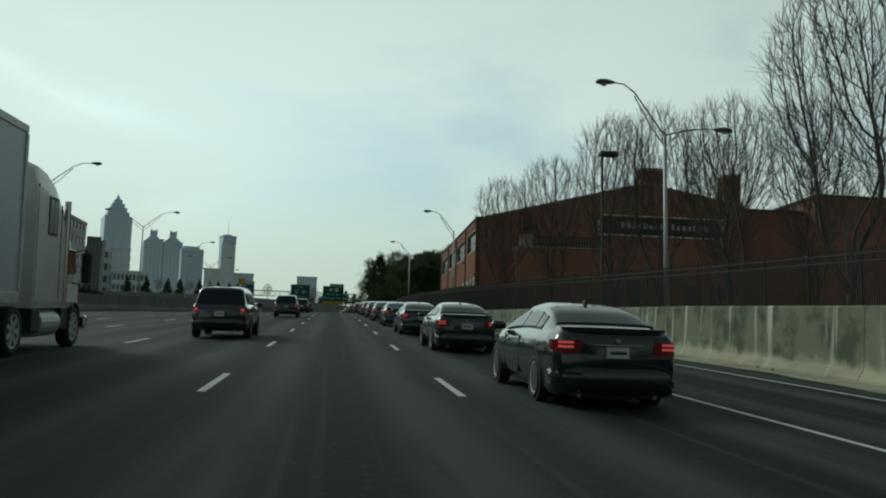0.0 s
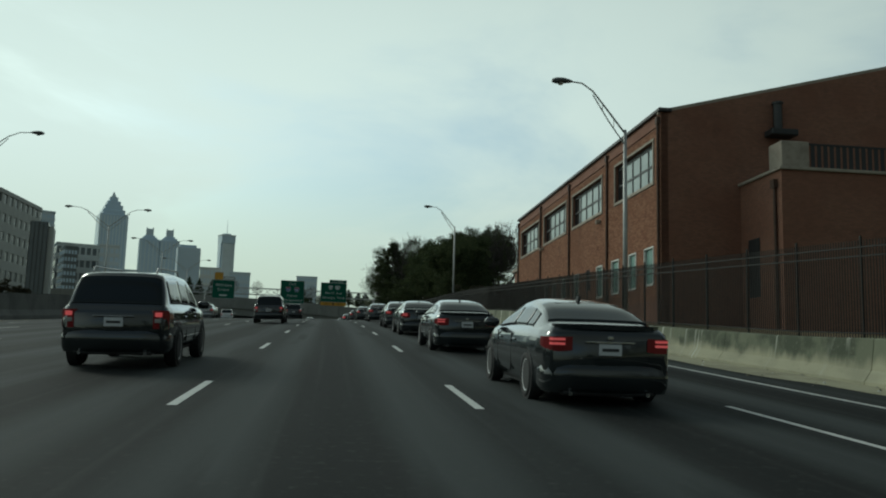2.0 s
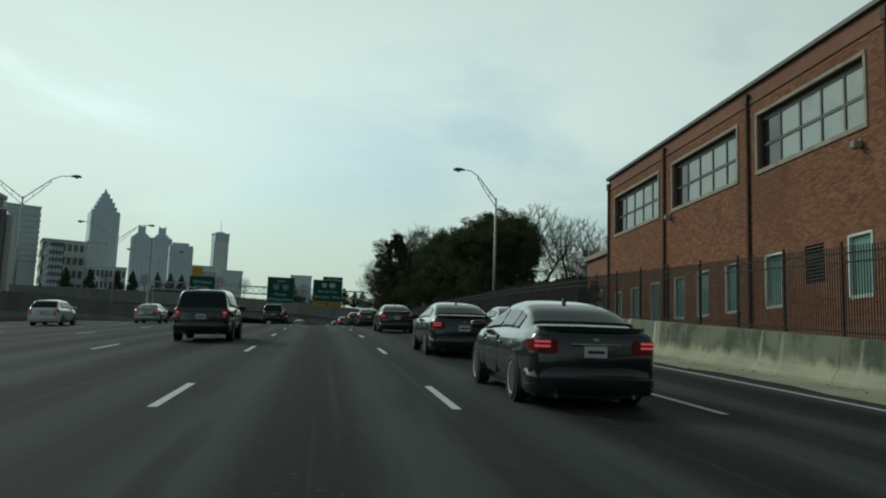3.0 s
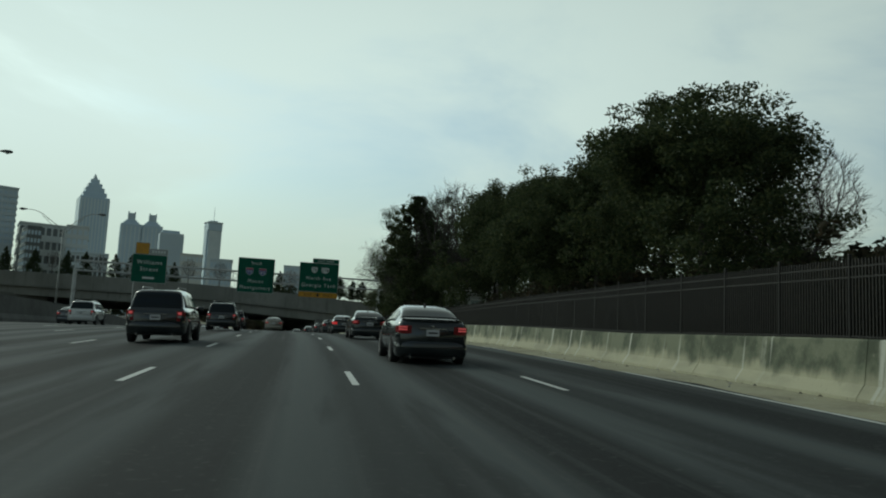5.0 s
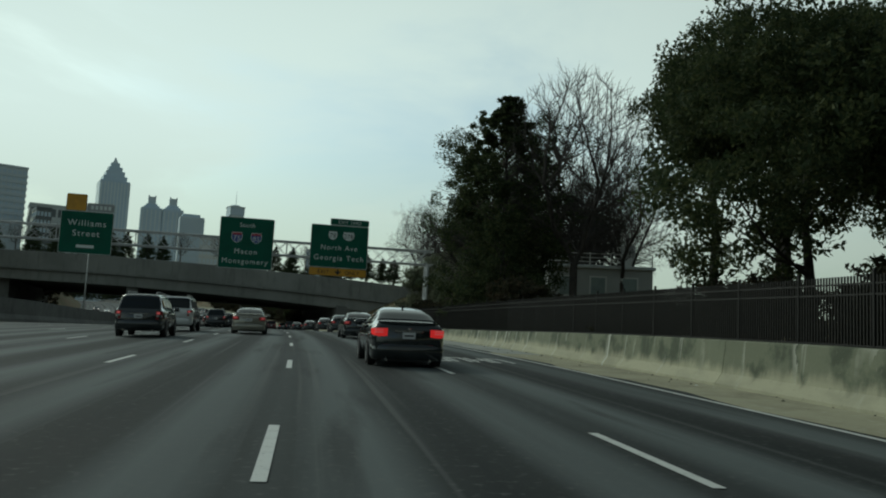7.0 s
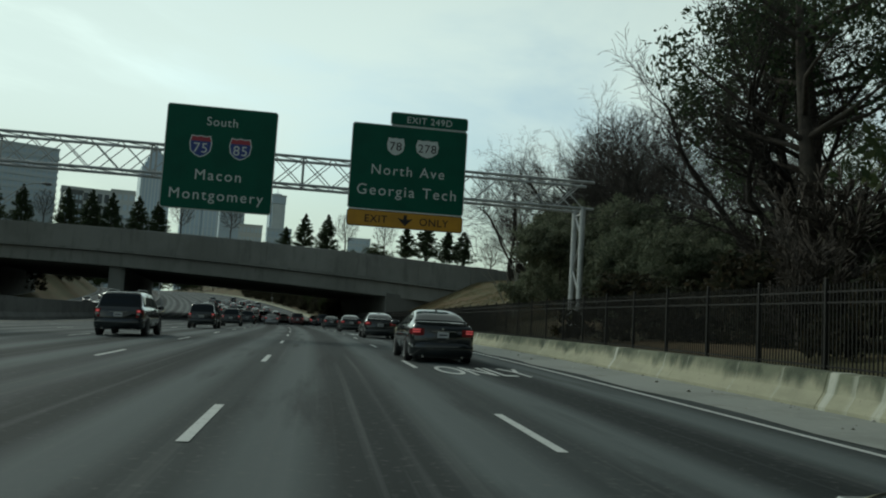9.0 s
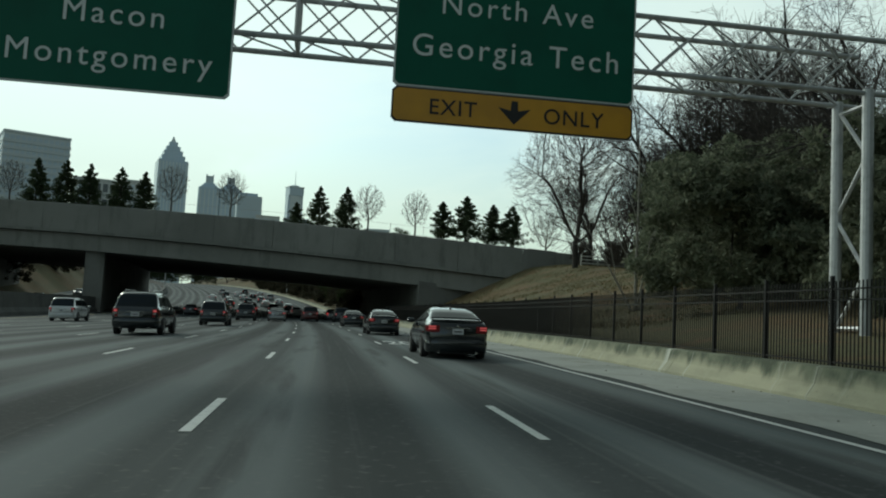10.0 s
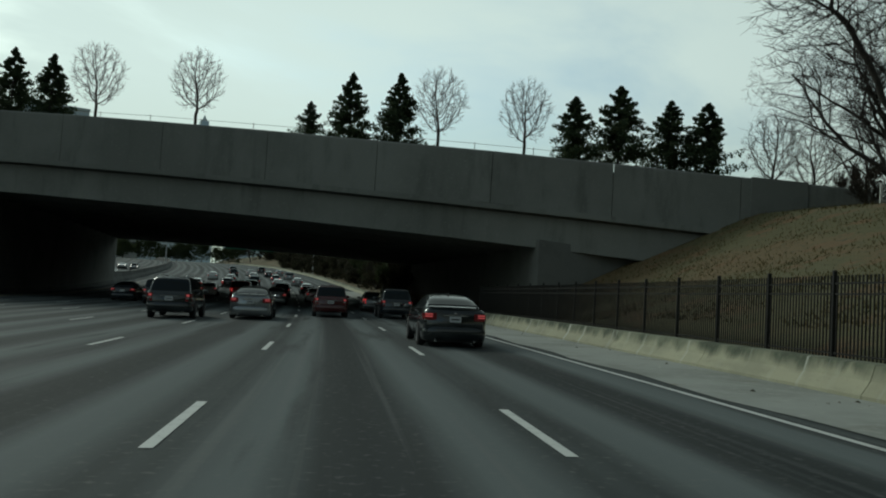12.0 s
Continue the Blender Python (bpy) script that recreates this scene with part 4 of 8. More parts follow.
def shield(t, y, x, z, w, h, fill, crown=None):
    """A route shield."""
    pts = [(-0.42, 0.5), (-0.2, 0.46), (0, 0.5), (0.2, 0.46), (0.42, 0.5), (0.5, 0.15), (0.44, -0.22), (0.22, -0.42), (0, -0.5), (-0.22, -0.42), (-0.44, -0.22), (-0.5, 0.15)]

    def poly(nm, k, yy, mt, cut=None):
        bm = bmesh.new()
        vs = [bm.verts.new((x + px * w * k, yy, z + max(pz, cut if cut is not None else -9) * h * k)) for px, pz in pts]
        f = bm.faces.new(vs)
        r = bmesh.ops.extrude_face_region(bm, geom=[f])
        bmesh.ops.translate(bm, vec=(0, 0.004, 0), verts=[v for v in r["geom"] if isinstance(v, bmesh.types.BMVert)])
        part(nm, bm, mt, t)
    poly("shield", 1.0, y, M_SIGN_WHITE)
    poly("shield", 0.9, y - 0.006, fill)
    if crown:
        poly("shield_crown", 0.9, y - 0.012, crown, 0.26)


# the through sign
t, y = sign_board("road_sign", "green overhead sign for the southbound interstates", -10.1, -4.5, 18.12, 23.55)
sign_words(t, y, "South", -7.3, 22.55, 0.46)
for xx, num in ((-8.3, "75"), (-6.3, "85")):
    shield(t, y, xx, 21.42, 1.15, 1.15, M_SIGN_BLUE, M_SIGN_RED)
    sign_words(t, y - 0.016, num, xx, 21.09, 0.52)
sign_words(t, y, "Macon", -7.3, 19.70, 0.50, width=2.3)
sign_words(t, y, "Montgomery", -7.3, 18.66, 0.50, width=4.7)
# the exit sign
t, y = sign_board("road_sign", "green overhead exit sign with a yellow foot panel", -0.6, 5.6, 18.85, 23.48)
shield(t, y, 1.75, 22.33, 0.95, 0.95, M_SIGN_WHITE)
sign_words(t, y - 0.012, "78", 1.75, 22.13, 0.46, M_SIGN_BLACK)
shield(t, y, 3.45, 22.33, 1.25, 0.95, M_SIGN_WHITE)
sign_words(t, y - 0.012, "278", 3.45, 22.13, 0.46, M_SIGN_BLACK)
sign_words(t, y, "North Ave", 2.5, 20.78, 0.50, width=3.9)
sign_words(t, y, "Georgia Tech", 2.5, 19.66, 0.50, width=5.3)
t, y = sign_board("road_sign", "yellow exit only panel under the green sign", -0.6, 5.6, 17.95, 18.84, M_SIGN_YEL, M_SIGN_BLACK)
sign_words(t, y, "EXIT", 0.95, 18.2, 0.40, M_SIGN_BLACK)
sign_words(t, y, "ONLY", 4.05, 18.2, 0.40, M_SIGN_BLACK)
bm = bmesh.new()
vs = [bm.verts.new((2.5 + px, y, 18.4 + pz)) for px, pz in ((-0.08, 0.3), (0.08, 0.3), (0.10, 0.05), (0.42, 0.12), (0, -0.3), (-0.42, 0.12), (-0.10, 0.05))]
f = bm.faces.new(vs)
r = bmesh.ops.extrude_face_region(bm, geom=[f])
bmesh.ops.translate(bm, vec=(0, 0.004, 0), verts=[v for v in r["geom"] if isinstance(v, bmesh.types.BMVert)])
part("arrow", bm, M_SIGN_BLACK, t)
t, y = sign_board("road_sign", "small green exit number tab above the exit sign", 1.4, 5.6, 23.49, 24.22)
sign_words(t, y, "EXIT 249D", 3.5, 23.68, 0.36)
# the far left sign
t, y = sign_board("road_sign", "green overhead sign for a street exit", -25.8, -20.7, 18.6, 22.95)
sign_words(t, y, "Williams", -23.25, 21.45, 0.5, width=3.7)
sign_words(t, y, "Street", -23.25, 20.4, 0.5, width=2.6)
part("writing_bar", box(-24.1, -22.4, y, y + 0.004, 19.2, 19.5), M_SIGN_WHITE, t)
t, y = sign_board("road_sign", "pale aluminium exit tab above the street sign", -23.4, -20.7, 22.96, 23.85, M_SIGNBACK)
for k in range(5):
    part("writing_bar", box(-23.0 + k * 0.42, -22.72 + k * 0.42, y, y + 0.004, 23.2, 23.6), M_SIGN_WHITE, t)
t, y = sign_board("road_sign", "small yellow tab above the street sign", -25.4, -23.42, 22.96, 24.7, M_SIGN_YEL, M_SIGN_BLACK)

# ---------- brick hall ----------
HALL = Matrix.Translation((15.4, 87.2, 0)) @ Euler((0, 0, -math.atan2(0.6, 31.2))).to_matrix().to_4x4()
hall = thing("brick_hall", "red brick school hall with steel windows and stone trim", "building", HALL)


def brick_wall_mat():
    m = bpy.data.materials.new("brickwork")
    m.use_nodes = True
    n, l = m.node_tree.nodes, m.node_tree.links
    b = n["Principled BSDF"]
    uv = n.new("ShaderNodeUVMap")
    uv.uv_map = "wall"
    t = n.new("ShaderNodeTexBrick")
    t.inputs["Color1"].default_value, t.inputs["Color2"].default_value = (0.300, 0.132, 0.082, 1), (0.225, 0.098, 0.062, 1)
    t.inputs["Mortar"].default_value = (0.17, 0.11, 0.085, 1)
    t.inputs["Scale"].default_value = 1.0
    t.inputs["Brick Width"].default_value, t.inputs["Row Height"].default_value = 0.21, 0.075
    t.inputs["Mortar Size"].default_value, t.inputs["Bias"].default_value = 0.008, -0.1
    l.new(uv.outputs[0], t.inputs["Vector"])
    col = t.outputs["Color"]
    for sc, c, lo, hi, amt in ((0.35, (0.205, 0.085, 0.055), 0.42, 0.68, 0.75), (2.5, (0.31, 0.145, 0.092), 0.55, 0.8, 0.6), (0.9, (0.11, 0.052, 0.038), 0.6, 0.80, 0.6)):
        x = n.new("ShaderNodeTexNoise")
        x.inputs["Scale"].default_value, x.inputs["Detail"].default_value = sc, 6
        l.new(uv.outputs[0], x.inputs["Vector"])
        r = n.new("ShaderNodeMapRange")
        r.inputs[1].default_value, r.inputs[2].default_value, r.inputs[4].default_value = lo, hi, amt
        l.new(x.outputs["Fac"], r.inputs[0])
        k = n.new("ShaderNodeMix")
        k.data_type = "RGBA"
        l.new(r.outputs[0], k.inputs[0])
        l.new(col, k.inputs["A"])
        k.inputs["B"].default_value = (*c, 1)
        col = k.outputs["Result"]
    l.new(col, b.inputs["Base Color"])
    b.inputs["Roughness"].default_value = 0.9
    u = n.new("ShaderNodeBump")
    u.inputs["Strength"].default_value, u.inputs["Distance"].default_value = 0.6, 0.01
    u.invert = True
    l.new(t.outputs["Fac"], u.inputs["Height"])
    l.new(u.outputs[0], b.inputs["Normal"])
    return m


M_BRICKWORK = brick_wall_mat()


def brick_uv(ob):
    """Lays courses on a brick mesh: along the wall, and up."""
    me = ob.data
    lay = me.uv_layers.new(name="wall")
    for p in me.polygons:
        n = p.normal
        for li in p.loop_indices:
            c = me.vertices[me.loops[li].vertex_index].co
            lay.data[li].uv = (c.y, c.z) if abs(n.x) > 0.6 else ((c.x, c.z) if abs(n.y) > 0.6 else (c.x, c.y))
    return ob


def pierced(bm, a0, a1, z0, z1, holes, d0, d1, axis):
    """A wall slab from a0 to a1 and z0 to z1, thick from d0 to d1, with holes (a0, a1, z0, z1) right through."""
    ca = sorted({a0, a1, *[h[0] for h in holes], *[h[1] for h in holes]})
    cz = sorted({z0, z1, *[h[2] for h in holes], *[h[3] for h in holes]})
    for i in range(len(ca) - 1):
        run = None
        for j in range(len(cz) - 1):
            ma, mz = (ca[i] + ca[i + 1]) / 2, (cz[j] + cz[j + 1]) / 2
            if any(h[0] < ma < h[1] and h[2] < mz < h[3] for h in holes):
                continue
            if axis == "y":
                add_box(bm, d0, d1, ca[i], ca[i + 1], cz[j], cz[j + 1])
            else:
                add_box(bm, ca[i], ca[i + 1], d0, d1, cz[j], cz[j + 1])
    bmesh.ops.remove_doubles(bm, verts=bm.verts, dist=0.0005)
    inner = [f for f in bm.faces if sum(1 for g in f.verts[0].link_faces if g is not f and set(g.verts) == set(f.verts)) > 0]
    bmesh.ops.delete(bm, geom=inner, context="FACES")
    return bm


BIG = [(0.95, 6.5), (8.85, 14.9), (16.45, 22.45), (24.1, 30.15)]
BZ0, BZ1 = 13.45, 15.4
SMALL = [(0.95, 2.15), (3.3, 4.36), (5.9, 7.1), (8.7, 9.8), (13.4, 14.48), (16.35, 17.45), (18.87, 19.95), (21.2, 22.25), (24.0, 25.0), (26.6, 27.6), (29.0, 30.0)]
SZ0, SZ1 = 8.65, 10.4
holes = [(a, b, BZ0, BZ1) for a, b in BIG] + [(a, b, SZ0, SZ1) for a, b in SMALL] + [(11.05, 12.1, 9.2, 10.4)]
brick_uv(part("side_wall", pierced(bmesh.new(), 0.0, 31.2, 5.0, 16.55, holes, 0.0, 0.35, "y"), M_BRICKWORK, hall))


def big_window(y0, y1):
    w = part("window", box(-0.06, 0.03, y0 - 0.13, y1 + 0.13, BZ0 - 0.16, BZ0 + 0.002, 0.015), M_STONE, hall, "wide steel window in a stone surround")
    for nm, q in (("surround", (-0.05, 0.04, y0 - 0.13, y1 + 0.13, BZ1 - 0.002, BZ1 + 0.13)), ("surround", (-0.05, 0.04, y0 - 0.13, y0 + 0.002, BZ0 + 0.004, BZ1 - 0.004)),
                  ("surround", (-0.05, 0.04, y1 - 0.002, y1 + 0.13, BZ0 + 0.004, BZ1 - 0.004))):
        part(nm, box(*q, 0.012), M_STONE, w)
    bm = bmesh.new()
    n = 5
    for i in range(n + 1):
        yy = y0 + (y1 - y0) * i / n
        add_box(bm, 0.16, 0.24, yy - 0.045, yy + 0.045, BZ0, BZ1)
    # top rail thickened: the shadow under the window head built as dark frame
    for zz, hw in ((BZ0 + 0.03, 0.04), (BZ0 + 0.88, 0.055), (BZ1 - 0.10, 0.10)):
        add_box(bm, 0.165, 0.235, y0, y1, zz - hw, zz + hw)
    part("frame", bm, M_STEEL_WIN, w)
    for i in range(n):
        for j in range(2):
            a, b = y0 + (y1 - y0) * i / n + 0.043, y0 + (y1 - y0) * (i + 1) / n - 0.043
            c, d = (BZ0 + 0.07, BZ0 + 0.83) if j == 0 else (BZ0 + 0.93, BZ1 - 0.20)
            dark = (i == n - 1) or (random.random() < 0.05)
            part("pane", box(0.195, 0.21, a, b, c, d), M_GLASS_DARK if dark else M_GLASS_PALE, w)


for a, b in BIG:
    big_window(a, b)


def small_window(y0, y1):
    bm = bmesh.new()
    for q in ((y0 - 0.02, y0 + 0.05, SZ0, SZ1), (y1 - 0.05, y1 + 0.02, SZ0, SZ1), (y0 + 0.05, y1 - 0.05, SZ1 - 0.05, SZ1 + 0.02), (y0 + 0.05, y1 - 0.05, SZ0 - 0.05, SZ0 + 0.05)):
        add_box(bm, -0.035, 0.12, q[0], q[1], q[2], q[3])
    w = part("window", bm, M_WHITE, hall, "narrow window in a white frame")
    part("pane", box(0.08, 0.095, y0 + 0.045, y1 - 0.045, SZ0 + 0.045, SZ1 - 0.045), M_GLASS_TEAL, w)


for a, b in SMALL:
    small_window(a, b)
bm = bmesh.new()
for i in range(11):
    zz = 9.22 + i * 0.108
    add_box(bm, 0.03, 0.14, 11.07, 12.08, zz, zz + 0.05, m=None)
part("vent", bm, M_TRIM, hall, "dark louvred vent")
for yy in (7.75, 15.52, 23.3, 31.05, 0.18):
    bm = bmesh.new()
    tube(bm, [(-0.08, yy, 6.0), (-0.08, yy, 16.3)], 0.065, 8)
    add_box(bm, -0.16, 0.0, yy - 0.12, yy + 0.12, 16.0, 16.35)
    part("downpipe", bm, M_RUST_PIPE, hall, "dark rusty downpipe")
part("coping", box(-0.14, 0.5, -0.16, 31.35, 16.552, 16.72, 0.02), M_STEEL_WIN, hall, "dark metal roof edge")
brick_uv(part("brick_band", box(-0.05, -0.002, 0.3, 30.9, 15.95, 16.12), M_BRICKWORK, hall))
for yy, zz in ((22.66, 13.0), (9.08, 12.75)):
    bm = bmesh.new()
    add_box(bm, -0.30, -0.06, yy - 0.12, yy + 0.12, zz, zz + 0.22, 0.03)
    add_box(bm, -0.06, 0.0, yy - 0.05, yy + 0.05, zz + 0.06, zz + 0.3)
    part("wall_light", bm, M_STONE, hall, "small wall flood light")
# gable end
gab = [(0.002, 5.0), (0.002, 16.5), (18.4, 21.2), (29.3, 19.3), (29.3, 5.0)]
bm = bmesh.new()
fa = [bm.verts.new((px, 0.0, pz)) for px, pz in gab]
fb = [bm.verts.new((px, 0.35, pz)) for px, pz in gab]
bm.faces.new(fa)
bm.faces.new(fb[::-1])
for i in range(5):
    bm.faces.new((fa[i], fb[i], fb[(i + 1) % 5], fa[(i + 1) % 5]))
brick_uv(part("gable_wall", bm, M_BRICKWORK, hall))
bm = bmesh.new()
for q in ((((0.5, 16.56), (18.4, 21.22))), ((18.4, 21.22), (29.3, 19.32))):
    (xa, za), (xb, zb) = q
    loft(bm, [[(xa, 0.36, za), (xa, 31.0, za), (xa, 31.0, za + 0.12), (xa, 0.36, za + 0.12)], [(xb, 0.36, zb), (xb, 31.0, zb), (xb, 31.0, zb + 0.12), (xb, 0.36, zb + 0.12)]])
part("roof", bm, M_ROOF, hall)
bm = bmesh.new()
for (xa, za), (xb, zb) in (((-0.1, 16.5), (18.4, 21.22)), ((18.4, 21.22), (29.4, 19.3))):
    tube(bm, [(xa, 0.15, za + 0.04), (xb, 0.15, zb + 0.04)], 0.14, 4)
part("coping", bm, M_STONE, hall)
brick_uv(part("rear_wall", box(0.36, 29.3, 30.85, 31.2, 5, 16.5), M_BRICKWORK, hall))
brick_uv(part("far_side_wall", box(28.95, 29.3, 0.36, 30.84, 5, 19.2), M_BRICKWORK, hall))
for cx0, cx1, cy, cz0, cz1 in ((18.1, 20.8, 0.5, 20.0, 23.0), (30.2, 32.2, 6.0, 17.0, 24.1)):
    ch = brick_uv(part("chimney", box(cx0, cx1, cy, cy + 1.6, cz0, cz1, 0.02), M_BRICKWORK, hall))
    part("cap", box(cx0 - 0.12, cx1 + 0.12, cy - 0.12, cy + 1.72, cz1 - 0.25, cz1 + 0.12, 0.03), M_STONE, ch)
# framed sign on the gable
bn = part("wall_sign", box(13.1, 27.0, -0.10, -0.01, 15.4, 17.6), M_SIGN_BLACK, hall, "dark wall sign in a thin white frame")
bm = bmesh.new()
for q in ((13.1, 27.0, 15.38, 15.5), (13.1, 27.0, 17.5, 17.62), (13.1, 13.22, 15.5, 17.5), (26.88, 27.0, 15.5, 17.5)):
    add_box(bm, q[0], q[1], -0.16, -0.104, q[2], q[3])
part("frame", bm, M_SIGN_WHITE, bn)
random.seed(5)
for i in range(16):
    xx = 15.6 + i * 0.62
    part("writing_bar", box(xx, xx + 0.42 * random.uniform(0.7, 1.1), -0.115, -0.104, 16.2, 16.2 + random.uniform(0.45, 0.7)), M_SIGNBACK, bn)
# annex in front of the gable
brick_uv(part("annex", box(3.8, 12.5, -3.7, -0.004, 5.0, 13.2), M_BRICKWORK, hall, "low brick annex"))
part("coping", box(3.68, 12.62, -3.82, -0.004, 13.202, 13.34, 0.02), M_STONE, hall, "pale stone coping")
bm = bmesh.new()
tube(bm, [(3.72, -3.25, 6.0), (3.72, -3.25, 12.5)], 0.07, 8)
add_box(bm, 3.60, 3.798, -3.40, -3.10, 12.5, 12.85)
part("downpipe", bm, M_RUST_PIPE, hall, "dark rusty downpipe")
part("door", box(3.76, 3.798, -1.75, -0.75, 8.0, 10.6, 0.01), M_TRIM, hall, "dark annex door")
bm = bmesh.new()
tube(bm, [(5.6, -0.22, 15.9), (5.6, -0.22, 17.2)], 0.20, 10)
tube(bm, [(5.6, -0.22, 17.2), (5.6, -0.22, 17.3)], 0.26, 10)
part("flue", bm, M_STEEL_WIN, hall, "grey metal flue on the gable wall")
part("flue_cowl", box(5.0, 6.3, -0.8, -0.02, 15.6, 15.9, 0.04), M_TRIM, hall, "dark metal cowl")
for k in range(5):
    xx = 13.6 + k * 3.0
    w = part("window", box(xx - 0.06, xx + 1.16, -0.05, -0.005, 8.0, 10.4, 0.01), M_STEEL_WIN, hall, "dim window in the gable wall")
    part("pane", box(xx + 0.05, xx + 1.05, -0.062, -0.054, 8.1, 10.3), M_GLASS_DARK, w)
part("roof_unit", box(4.0, 5.25, -3.4, -2.3, 13.345, 14.55, 0.03), M_STONE, hall, "pale box on the annex roof")
scr = part("roof_screen", box(5.3, 12.2, -3.35, -3.30, 13.345, 13.45), M_TRIM, hall, "dark slatted screen on the annex roof")
part("top_rail", box(5.3, 12.2, -3.36, -3.29, 14.42, 14.50), M_TRIM, scr)
for i in range(24):
    sl = part("slat", box(-0.09, 0.09, -3.34, -3.31, 13.45, 14.42), M_TRIM, scr)
    sl.matrix_basis = Matrix.Translation((5.44 + i * 0.29, 0, 0))
# lower block beside it and the continuing wing behind
wing = thing("brick_wing", "lower red brick school wing with a flat roof", "building", HALL)
brick_uv(part("wall", box(37.6, 62.0, -1.0, 22.0, 4.5, 20.5), M_BRICKWORK, wing))
part("roof", box(37.4, 62.2, -1.2, 22.2, 20.502, 20.8, 0.03), M_ROOF, wing)
wing = thing("brick_wing", "low red brick wing with a stone roof edge behind the hall", "building", HALL)
brick_uv(part("wall", box(29.32, 37.58, 2.0, 20.0, 4.5, 19.2), M_BRICKWORK, wing))
part("roof", box(29.32, 37.58, 1.8, 20.2, 19.202, 19.4, 0.03), M_ROOF, wing)
wing = thing("brick_wing", "small low brick wing with white windows", "building", HALL)
brick_uv(part("wall", box(1.5, 16.0, 31.22, 40.0, 5.5, 13.2), M_BRICKWORK, wing))
part("roof", box(1.3, 16.0, 31.22, 40.2, 13.202, 13.5, 0.03), M_STONE, wing)
for yy in (32.2, 34.4, 36.6):
    w = part("window", box(1.42, 1.495, yy, yy + 1.1, 9.2, 11.2, 0.01), M_WHITE, wing)
    part("pane", box(1.40, 1.416, yy + 0.1, yy + 1.0, 9.3, 11.1), M_GLASS_PALE, w)


# ---------- street lamps ----------
def street_lamp(base, height, arms, label, turn=0.0, arm=2.9, rise=1.6, low_right=False):
    """A tapered pole with truss arms; arms lists the sides, -1 or 1, that carry a lantern."""
    t = thing("street_lamp", label, "street lamp", Matrix.Translation(base) @ Euler((0, 0, turn)).to_matrix().to_4x4())
    bm = bmesh.new()
    tube(bm, [(0, 0, -0.3), (0, 0, height * 0.5), (0, 0, height)], [0.11, 0.09, 0.065], 10)
    part("pole", bm, M_ALU, t, smooth=True)
    bm = bmesh.new()
    add_box(bm, -0.17, 0.17, -0.17, 0.17, -0.3, 0.12, 0.02)
    part("base", bm, M_ALU, t)
    for sgn in arms:
        a = arm if sgn < 0 else arm * (0.9 if len(arms) > 1 and not low_right else 1)
        if low_right and sgn > 0:
            rise = 0.25
        bm = bmesh.new()
        up = [(0, 0, height - 0.15), (sgn * a * 0.35, 0, height + rise * 0.45), (sgn * a * 0.6, 0, height + rise * 0.82), (sgn * a * 0.8, 0, height + rise * 0.98), (sgn * a, 0, height + rise)]
        lo = [(0, 0, height - 0.65), (sgn * a * 0.3, 0, height + rise * 0.16), (sgn * a * 0.6, 0, height + rise * 0.74)]
        tube(bm, up, [0.04, 0.038, 0.035, 0.03, 0.03], 6)
        tube(bm, lo, 0.028, 5)
        for k in (0.35, 0.7):
            p = Vector(up[0]).lerp(Vector(up[2]), k)
            q = Vector(lo[0]).lerp(Vector(lo[2]), k)
            tube(bm, [p, q], 0.018, 4)
        part("arm", bm, M_ALU, t)
        bm = bmesh.new()
        hx = sgn * a
        rings = []
        for fx, w, zt, zb in ((-0.05, 0.05, 0.05, -0.03), (0.12, 0.11, 0.10, -0.07), (0.35, 0.17, 0.14, -0.10), (0.62, 0.18, 0.13, -0.12), (0.80, 0.11, 0.07, -0.08)):
            x = hx + sgn * fx
            rings.append([(x, w * math.cos(q), (zt if math.sin(q) > 0 else -zb) * math.sin(q) + height + rise) for q in [2 * math.pi * k / 10 for k in range(10)]])
        loft(bm, rings)
        part("lantern", bm, M_LAMPHEAD, t, smooth=True)
        bm = bmesh.new()
        tube(bm, [(hx + sgn * 0.45, 0, height + rise - 0.16), (hx + sgn * 0.45, 0, height + rise - 0.08)], [0.09, 0.15], 10)
        part("lens", bm, M_LENS, t)
    return t


def lamp_at(s, u, top_z, arms, label, arm=2.9, rise=1.6, base=None, low_right=False):
    p = P(s, u)
    b = float(base if base is not None else road_z(s, u) + max(0.3, wall_h(s) - 0.1))
    return street_lamp(Vector((p.x, p.y, b)), top_z - b, arms, label, float(np.interp(s, SG, RA)), arm, rise, low_right)


lamp_at(35.1, 14.0, 11.6, (-1, 1), "grey metal street lamp with two lanterns behind the barrier", 2.3, 2.1, low_right=True)
lamp_at(83.7, 11.6, 14.5, (-1,), "grey metal street lamp with one lantern behind the barrier", 2.3, 1.9)
lamp_at(133.8, 12.2, 18.4, (-1,), "grey metal street lamp with one lantern behind the barrier", 2.35, 1.9)
for s, z in ((-2, 10.2), (35, 12.4), (72, 15.0), (109.5, 17.4), (146.8, 18.7), (184, 20.4), (221, 21.6), (290, 21.5)):
    lamp_at(s, -23.85, z, (-1, 1), "tall double-armed street lamp on the median wall", 3.9, 1.9, base=float(road_z(s, -23.8)) + 1.5)
# flood light on the school ground
p = Vector((14.9, 45.2, 3.6))
t = thing("flood_light", "dark box flood light on a short pole", "flood light", Matrix.Translation(p))
part("pole", cyl(0.07, -0.4, 9.6, 8), M_TRIM, t)
part("lamp_box", box(-0.15, 0.85, -0.25, 0.25, 9.45, 9.72, 0.04), M_TRIM, t)


